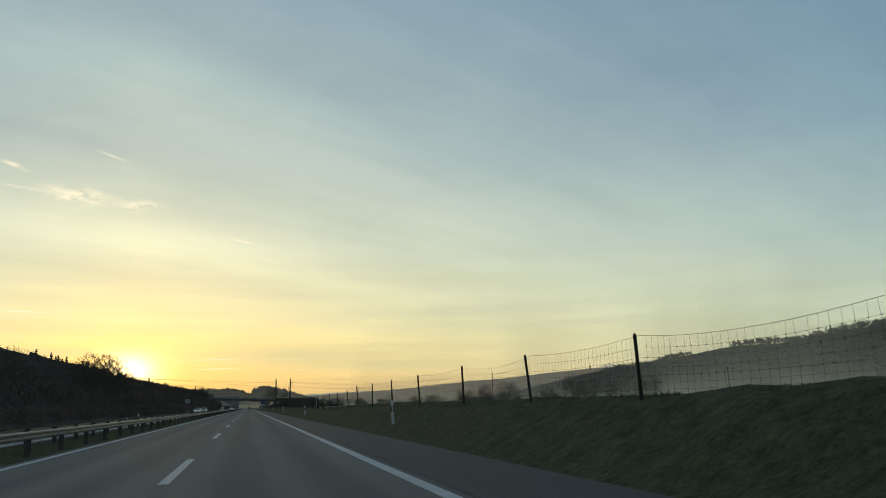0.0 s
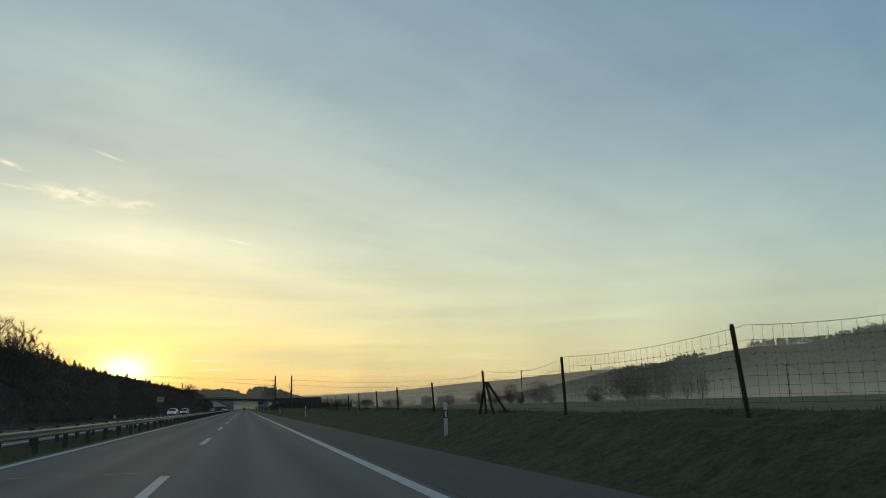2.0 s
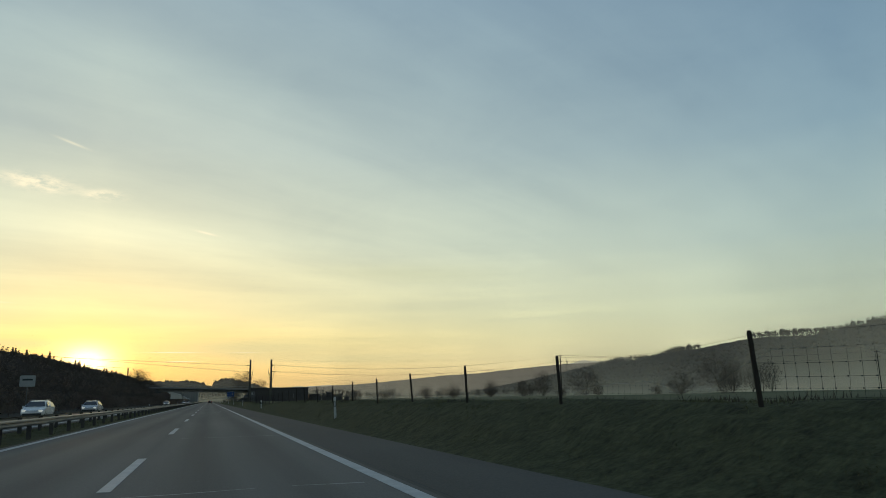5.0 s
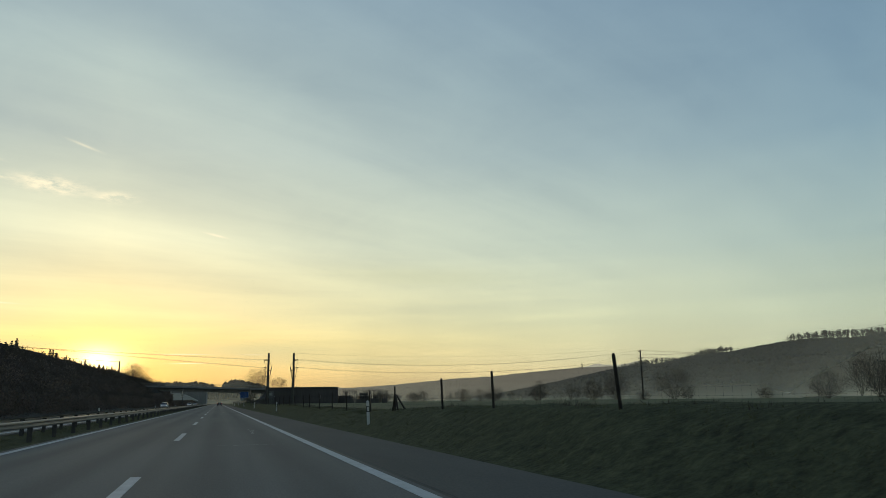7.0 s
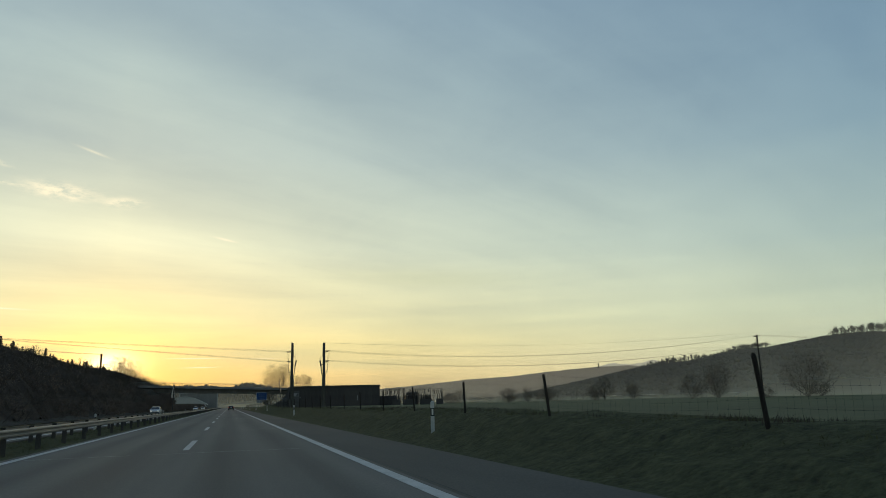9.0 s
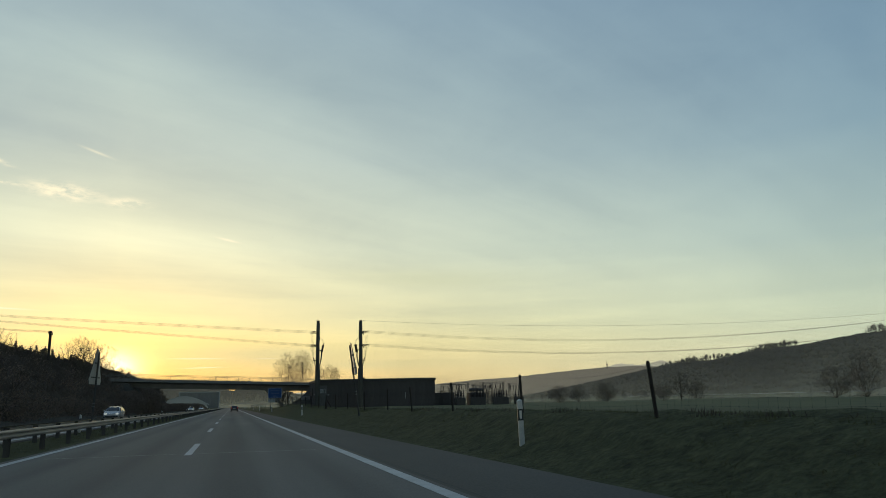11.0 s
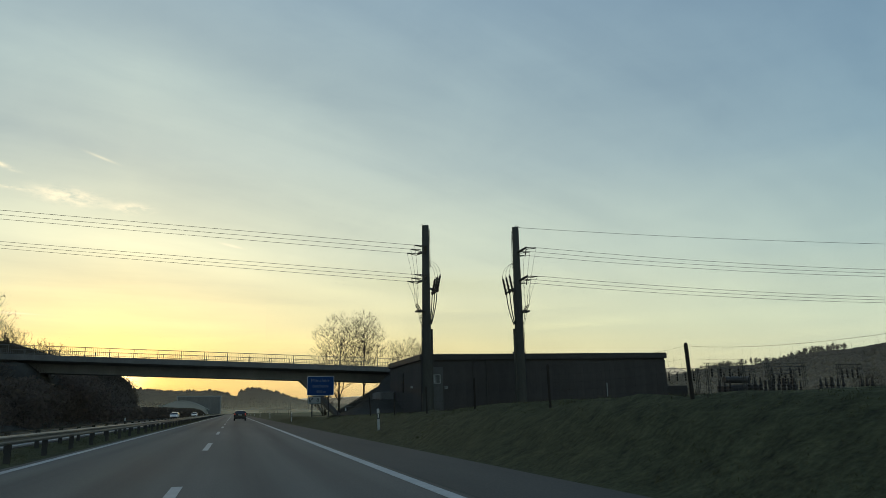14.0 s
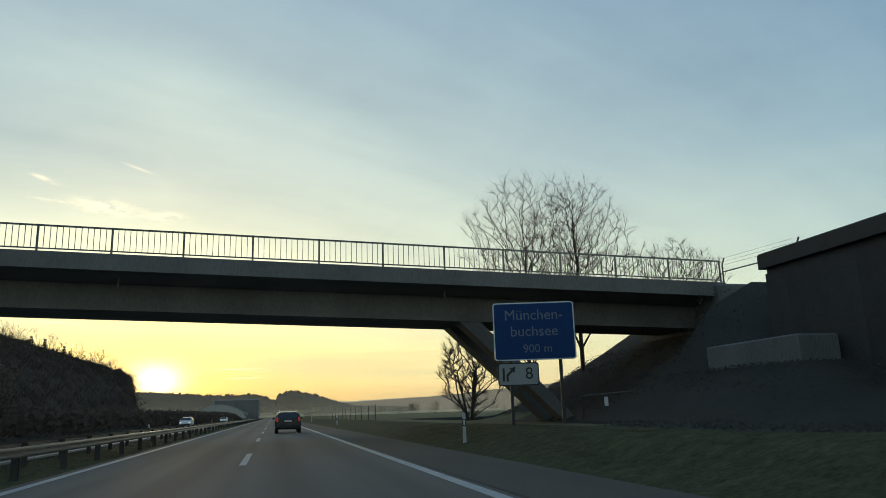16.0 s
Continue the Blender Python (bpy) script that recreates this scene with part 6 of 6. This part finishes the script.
def build_distance():
    """Ridges several kilometres off, their pale haze put into the material as emission."""
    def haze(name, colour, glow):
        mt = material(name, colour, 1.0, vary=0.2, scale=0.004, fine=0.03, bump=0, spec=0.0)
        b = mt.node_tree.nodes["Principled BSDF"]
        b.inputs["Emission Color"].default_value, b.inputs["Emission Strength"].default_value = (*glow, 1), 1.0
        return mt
    rnd = random.Random(8)
    for nm, dist, mat, pts, rough, label in (
            ("backdrop_ridge", 3300, haze("haze_glow_ridge", (0.05, 0.05, 0.045), lin(96, 91, 80)[:3]), [(-30, 0.6), (-4, 0.7), (3, 0.75), (8, 0.95), (12, 1.12), (15, 1.35), (18, 1.62), (21, 1.75), (24, 2.02), (26, 2.18), (28, 2.30), (30, 2.34), (34, 2.1), (40, 1.6), (60, 1.0)], 0.05, "ridge on the horizon with its pale haze put in as glow"),
            ("backdrop_mountains", 4400, haze("haze_glow_mountains", (0.08, 0.08, 0.08), lin(166, 162, 140)[:3]), [(0, 0.8), (6, 0.95), (9, 1.05), (12, 0.95), (22, 1.4), (26.5, 2.1), (28.2, 2.35), (29.4, 2.58), (30.4, 2.4), (31.3, 2.48), (32.2, 2.7), (33.2, 2.4), (35, 2.1), (45, 1.5)], 0.07, "faint snowy mountains beyond the ridge, haze put in as glow")):
        vs, fs = [], []
        n = 420
        a0, a1 = pts[0][0], pts[-1][0]
        for i in range(n + 1):
            az = a0 + (a1 - a0) * i / n
            e = interp(az, pts) + rough * noise.noise(Vector((az * 1.3, dist, 0))) + rough * 0.5 * noise.noise(Vector((az * 5.0, dist, 4)))
            x, y = dist * math.sin(radians(az)), 250 + dist * math.cos(radians(az))
            top = 1.15 + dist * math.tan(radians(e))
            vs += [(x, y, -20), (x, y, top), (x * 1.06, y * 1.06, top * 0.4)]
        for i in range(n):
            a = 3 * i
            fs += [(a, a + 3, a + 4, a + 1), (a + 1, a + 4, a + 5, a + 2)]
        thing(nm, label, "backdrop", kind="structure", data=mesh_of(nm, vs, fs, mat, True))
    t = thing("radio_mast", "tiny far radio mast on the hazy ridge", "mast", m=pose(3290 * math.sin(radians(28.1)), 250 + 3290 * math.cos(radians(28.1)), 128))
    part("mast", Shape().lathe([(3.0, 0), (2.0, 14), (3.4, 15), (3.4, 19), (1.0, 20), (0.5, 34)], 8).mesh("mast", M_POSTSTEEL), t)


build_distance()


def build_far_hall():
    hall = thing("industrial_hall", "far white-roofed industrial hall with a sweeping arched roof", "building", m=pose(-50, 1290, 0))
    n = 18
    arc = [(-40 + 62 * i / n, 4.5 + 10.5 * math.sin(math.pi * (i / n) ** 1.1) ** 1.1) for i in range(n + 1)]
    s = Shape().prism([(u, w + 0.9) for u, w in arc] + [(u, w) for u, w in reversed(arc)], 0, 40, "y")
    part("roof", s.mesh("roof", M_PLATE), hall, "pale arched roof")
    s = Shape().prism([(-39, 0)] + [(u, w - 0.1) for u, w in arc[1:-1]] + [(21, 0)], 0.4, 38, "y")
    part("wall", s.mesh("wall", M_SIGNBACK), hall, "grey metal end wall")
    front = thing("warehouse", "far grey warehouse with a white framed front", "building", m=pose(-37, 1340, 0))
    part("wall", Shape().box(-29, 21, 1, 40, 0, 20.6).mesh("wall", M_CONCRETE), front)
    part("eave", Shape().box(-29.5, 21.5, 0, 40.5, 20.6, 21.8).mesh("eave", M_PLATE), front, "white roof edge")
    for x in (-29.5, 20.3):
        part("corner_trim", Shape().box(x, x + 1.2, 0, 1.2, 0, 20.6).mesh("corner_trim", M_PLATE), front, "white corner post")
    # dark hedge on the bank of the opposite carriageway
    rnd = random.Random(71)
    vs, fs = [], []
    for i in range(23000):
        y = 500 + 400 * rnd.random()
        x = rnd.uniform(-21.5, -17.3)
        top = interp(y, [(500, 2.4), (545, 2.3), (600, 2.6), (760, 3.3), (830, 2.8), (900, 0.6)])
        p = Vector((x, y, top * rnd.random() ** 0.6 + rnd.uniform(-0.2, 0.2)))
        a = Vector((rnd.gauss(0, 1), rnd.gauss(0, 1), rnd.gauss(0, 1))).normalized() * 0.32
        q = a.orthogonal().normalized() * 0.22
        k = len(vs)
        vs += [p - a, p + q, p + a, p - q]
        fs.append((k, k + 1, k + 2, k + 3))
    thing("roadside_hedge", "low dark hedge along the opposite carriageway", "hedge", kind="stuff", data=mesh_of("roadside_hedge", vs, fs, M_THICKET))
    # the far road at the foot of the hill, with its lamp posts
    pts = [(486 + 4 * math.sin(y * 0.006), float(y)) for y in range(380, 1180, 20)]
    lane = Shape()
    for (xa, ya), (xb, yb) in zip(pts, pts[1:]):
        za, zb = height(xa, ya) + 0.2, height(xb, yb) + 0.2
        lane.add([(xa, ya, za - 1), (xb, yb, zb - 1), (xb, yb, zb + 0.25), (xa, ya, za + 0.25), (xa + 6, ya, za - 1), (xb + 6, yb, zb - 1), (xb + 6, yb, zb + 0.35), (xa + 6, ya, za + 0.35)],
                 [(0, 1, 2, 3), (3, 2, 6, 7), (5, 4, 7, 6)])
    # white colour stands in for the sunlit glint along this road
    thing("far_lane", "farm road along the foot of the hill, whitened for its sunlit glint", "road", kind="structure", data=lane.mesh("far_lane", M_SIGNWHITE))
    first = None
    for i in range(16):
        x, y = pts[i * 2 - i // 3 + 1]
        m = pose(x - 3, y, height(x - 3, y))
        if first is None:
            first = thing("lamp_post", "slim far lamp post beside the farm road", "street lamp", "far lamp posts", m=m)
            part("pole", Shape().lathe([(0.22, 0), (0.12, 9)], 6).mesh("pole", M_GALV), first)
            part("lamp_head", Shape().box(-0.1, 1.2, -0.2, 0.2, 8.9, 9.15).mesh("lamp_head", M_GALV), first)
        else:
            copy_thing(first, m)


def build_bank_cover():
    """Ivy and low dark scrub on the embankment beside the hall."""
    rnd = random.Random(83)
    vs, fs = [], []
    for i in range(30000):
        y = rnd.uniform(467, 530)
        x = rnd.uniform(8.6, 21)
        edge = interp(y, [(466, 9.5), (471, 8.6), (481, 9.4), (499, 12.5), (548, 12.5)])
        if x < edge or (HX0 - 0.3 < x and y < HY1 + 0.3) or (y > 487 and x > 18):
            continue
        p = Vector((x, y, height(x, y) + rnd.uniform(0, 0.05 + 0.15 * max(0, noise.noise(Vector((x * 0.5, y * 0.5, 2)))))))
        a = Vector((rnd.gauss(0, 1), rnd.gauss(0, 1), rnd.gauss(0, 0.7))).normalized() * rnd.uniform(0.03, 0.075)
        q = a.orthogonal().normalized() * a.length * 0.6
        k = len(vs)
        vs += [p - a, p + q, p + a, p - q]
        fs.append((k, k + 1, k + 2, k + 3))
    thing("bank_scrub", "low dark ivy and scrub on the embankment", "undergrowth", kind="stuff", data=mesh_of("bank_scrub", vs, fs, M_LITTER))


build_bank_cover()


def build_abutment_cover():
    """Bushes and ivy that hide the foot of the overpass on the far bank."""
    rnd = random.Random(91)
    vs, fs = [], []
    for i in range(26000):
        y = rnd.uniform(474, 516)
        x = -17.0 - 9.0 * rnd.random() ** 1.2
        top = interp(y, [(474, 4.2), (486, 5.2), (489, 4.6), (496, 4.6), (499, 6.2), (516, 6.8)]) * (0.72 + 0.28 * smooth01((-17.2 - x) / 2.5)) + 0.5 * noise.noise(Vector((x * 0.4, y * 0.4, 5)))
        p = Vector((x, y, top * rnd.random() ** 0.7))
        a = Vector((rnd.gauss(0, 1), rnd.gauss(0, 1), rnd.gauss(0, 1))).normalized() * rnd.uniform(0.10, 0.24)
        q = a.orthogonal().normalized() * a.length * 0.5
        k = len(vs)
        vs += [p - a, p + q, p + a, p - q]
        fs.append((k, k + 1, k + 2, k + 3))
    thing("abutment_thicket", "dark ivy-grown thicket at the foot of the overpass", "thicket", kind="stuff", data=mesh_of("abutment_thicket", vs, fs, M_THICKET))


build_abutment_cover()


def build_mist():
    # upright sheets up to 150 m, added to veil the hill and far woods
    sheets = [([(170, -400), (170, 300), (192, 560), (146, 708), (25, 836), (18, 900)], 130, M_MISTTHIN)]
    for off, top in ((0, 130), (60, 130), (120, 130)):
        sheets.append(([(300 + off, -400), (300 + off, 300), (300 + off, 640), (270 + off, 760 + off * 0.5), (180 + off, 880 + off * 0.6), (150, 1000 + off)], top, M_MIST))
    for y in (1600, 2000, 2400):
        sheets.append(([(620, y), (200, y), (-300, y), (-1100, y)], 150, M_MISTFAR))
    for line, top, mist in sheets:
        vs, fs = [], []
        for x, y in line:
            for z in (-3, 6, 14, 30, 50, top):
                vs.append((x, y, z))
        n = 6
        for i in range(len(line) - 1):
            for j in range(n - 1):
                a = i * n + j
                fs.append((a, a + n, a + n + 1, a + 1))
        thing("valley_mist", "thin pale upright sheets standing in for valley mist and distance haze", "mist", kind="stuff", data=mesh_of("valley_mist", vs, fs, mist, True))


build_mist()
build_far_hall()

# ---- vehicles ----


def body_shape(sections):
    """A car body lofted through cross sections: (y, half width at sill, half width at waist, half width at roof, sill z, waist z, roof z)."""
    s = Shape()
    n = 10
    vs, fs = [], []
    for y, ws, ww, wr, zs, zw, zr in sections:
        ring = [(-ws, zs), (-ww, zs + (zw - zs) * 0.45), (-ww, zw), (-wr - 0.03, zr - 0.10), (-wr + 0.12, zr), (wr - 0.12, zr), (wr + 0.03, zr - 0.10), (ww, zw), (ww, zs + (zw - zs) * 0.45), (ws, zs)]
        vs += [(x, y, z) for x, z in ring]
    m = len(sections)
    for i in range(m - 1):
        for k in range(n):
            j = (k + 1) % n
            fs.append((i * n + k, i * n + j, (i + 1) * n + j, (i + 1) * n + k))
    fs += [tuple(range(n)), tuple((m - 1) * n + k for k in range(n - 1, -1, -1))]
    return s.add(vs, fs)


def build_car(name, label, m, mat, lit, group=""):
    """The car's nose points along +y."""
    c = thing(name, label, "car", group, m=m)
    secs = [(-2.20, .74, .80, .62, .42, .82, .95), (-2.16, .80, .86, .66, .34, .90, 1.10), (-1.98, .84, .89, .62, .28, .94, 1.42), (-1.45, .86, .90, .64, .26, .95, 1.50), (-.2, .87, .90, .66, .26, .94, 1.52), (.45, .87, .90, .62, .26, .92, 1.44), (1.15, .86, .89, .70, .26, .90, 1.00), (1.85, .84, .87, .66, .28, .78, .86), (2.12, .78, .82, .58, .34, .66, .74), (2.2, .70, .74, .5, .40, .58, .66)]
    part("body", body_shape(secs).mesh("body", mat), c)
    # glass
    g = [("windscreen", [(-.56, .52, 1.41), (.56, .52, 1.41), (.72, 1.10, 1.03), (-.72, 1.10, 1.03)], (0, .03, .025)),
         ("rear_window", [(-.56, -2.00, 1.38), (.56, -2.00, 1.38), (.66, -2.15, 1.05), (-.66, -2.15, 1.05)], (0, -.03, .005))]
    for sx in (-1, 1):
        g.append(("side_window", [(sx * .66, -1.85, 1.38), (sx * .68, .35, 1.38), (sx * .87, .85, .99), (sx * .885, -1.9, .99)], (sx * .02, 0, .01)))
    for nm, q, o in g:
        a = [Vector(p) + Vector(o) for p in q]
        b = [Vector(p) - Vector(o) * 0.4 for p in q]
        s = Shape().add(a + b, [(0, 1, 2, 3), (7, 6, 5, 4), (0, 4, 5, 1), (1, 5, 6, 2), (2, 6, 7, 3), (3, 7, 4, 0)])
        part(nm, s.mesh(nm, M_GLASS), c, "dark tinted glass")
    yb = -2.19
    yf = 2.13
    for sx in (-1, 1):
        s = Shape().bevel_box(sx * .74 - .07, sx * .74 + .07, yb - .02, yb + .14, .80, 1.08, .03)
        part("tail_lamp", s.mesh("tail_lamp", M_TAIL if lit else M_REDLENS), c, "red tail lamp")
        s = Shape().bevel_box(sx * .60 - .15, sx * .60 + .15, yf - .16, yf + .04, .60, .76, .03)
        part("headlamp", s.mesh("headlamp", M_HEAD if not lit else M_CLEARLENS), c, "pale headlamp")
        s = Shape().bevel_box(sx * .98 - .08, sx * .98 + .08, .60, .74, .95, 1.10, .03)
        part("door_mirror", s.mesh("door_mirror", mat), c)
        s = Shape().tube([(sx * .58, -1.8, 1.50), (sx * .58, -1.7, 1.57), (sx * .60, .1, 1.58), (sx * .58, .3, 1.50)], .018, 6)
        part("roof_rail", s.mesh("roof_rail", M_GALV), c, "silver roof rail")
    s = Shape().bevel_box(-.78, .78, yb - .05, yb + .12, .36, .58, .04)
    part("rear_bumper", s.mesh("rear_bumper", M_BLACK), c, "dark plastic bumper")
    s = Shape().box(-.26, .26, yb - .062, yb - .03, .78, .89)
    part("plate", s.mesh("plate", M_SIGNWHITE), c, "pale blank plate")
    s = Shape().bevel_box(-.72, .72, yf - .1, yf + .08, .34, .52, .04)
    part("front_bumper", s.mesh("front_bumper", M_BLACK), c)
    s = Shape().box(-.45, .45, yf - .02, yf + .06, .60, .70)
    part("grille", s.mesh("grille", M_BLACK), c)
    r = .32
    for sx in (-1, 1):
        for y in (-1.45, 1.45):
            mm = Matrix.Translation((sx * .78, y, r)) @ Matrix.Rotation(radians(90), 4, "Y")
            s = Shape().lathe([(r - .10, -.10), (r - .02, -.11), (r, -.08), (r, .08), (r - .02, .11), (r - .10, .10)], 20, mm)
            w = part("wheel", s.mesh("wheel", M_TYRE), c, "black tyre")
            s = Shape().lathe([(.05, -.115), (r - .10, -.095), (r - .10, .095), (.05, .115)], 14, mm)
            part("rim", s.mesh("rim", M_RIM), w, "grey alloy rim")
    return c


build_car("estate_car", "dark estate car with roof rails on the motorway lane", pose(0.75, 516.0, 0), M_CARDARK, True)
build_car("oncoming_car", "white car on the opposite carriageway", pose(-13.3, 215.0, 0, 0, 0, 180), M_CARWHITE, False, group="oncoming cars")
build_car("oncoming_car", "silver car on the opposite carriageway", pose(-13.2, 244.0, 0, 0, 0, 180), M_CARSILVER, False, group="oncoming cars")
build_car("oncoming_car", "silver car on the opposite carriageway", pose(-13.3, 412.0, 0, 0, 0, 180), M_CARSILVER, False, group="oncoming cars")
build_car("oncoming_car", "white car on the opposite carriageway", pose(-13.0, 668.0, 0, 0, 0, 180), M_CARWHITE, False, group="oncoming cars")
build_car("oncoming_car", "white car on the opposite carriageway", pose(-13.0, 580.0, 0, 0, 0, 180), M_CARWHITE, False, group="oncoming cars")

# ---- grass on the verges ----


def build_grass():
    rnd = random.Random(64)

    def tufts(count, xr, yr, hmin, hmax, name, label, blades=7):
        vs, fs = [], []
        for i in range(count):
            x, y = rnd.uniform(*xr), rnd.uniform(*yr)
            thick = noise.noise(Vector((x * 1.1, y * 0.5, 9))) + 0.6 * noise.noise(Vector((x * 3.1, y * 2.3, 12.0)))
            if thick < -0.45:
                continue
            z = height(x, y) - 0.03
            size = 0.65 + 0.9 * max(0.0, thick)
            for b in range(blades):
                h = rnd.uniform(hmin, hmax) * size
                a = rnd.uniform(0, 6.28)
                w = rnd.uniform(0.006, 0.013)
                dx, dy = math.cos(a) * w, math.sin(a) * w
                lx, ly = rnd.gauss(0, 0.75) * h, rnd.gauss(0, 0.75) * h
                ox, oy = x + rnd.gauss(0, 0.09), y + rnd.gauss(0, 0.09)
                k = len(vs)
                vs += [(ox - dx, oy - dy, z), (ox + dx, oy + dy, z), (ox + lx, oy + ly, z + h)]
                fs.append((k, k + 1, k + 2))
        thing(name, label, "grass", kind="stuff", data=mesh_of(name, vs, fs, M_BLADE))

    tufts(34000, (5.2, 8.9), (-5, 500), 0.025, 0.065, "verge_grass", "rough dull green grass on the verge")
    tufts(12000, (7.1, 8.8), (-5, 470), 0.04, 0.11, "verge_grass", "taller dry grass along the fence", 6)
    vs, fs = [], []
    for i in range(26000):
        x, y = rnd.uniform(7.55, 9.2), rnd.uniform(-5, 470)
        n = noise.noise(Vector((x * 0.9, y * 0.55, 4))) + 0.6 * noise.noise(Vector((x * 2.1, y * 1.7, 1)))
        if n < 0.12:
            continue
        z = height(x, y) - 0.03
        h = rnd.uniform(0.06, 0.15) * (0.7 + n)
        for b in range(2):
            ox, oy, a, w = x + rnd.gauss(0, 0.06), y + rnd.gauss(0, 0.06), rnd.uniform(0, 6.28), rnd.uniform(0.006, 0.014)
            k = len(vs)
            vs += [(ox - w * math.cos(a), oy - w * math.sin(a), z), (ox + w * math.cos(a), oy + w * math.sin(a), z), (ox + rnd.gauss(0, 0.3) * h, oy + rnd.gauss(0, 0.3) * h, z + h)]
            fs.append((k, k + 1, k + 2))
    thing("dry_weeds", "clumps of dark dry weeds along the crest of the verge", "weeds", kind="stuff", data=mesh_of("dry_weeds", vs, fs, M_TWIG))
    tufts(26000, (-8.0, -5.55), (10, 540), 0.05, 0.15, "median_grass", "short dull grass in the median", 4)


build_grass()
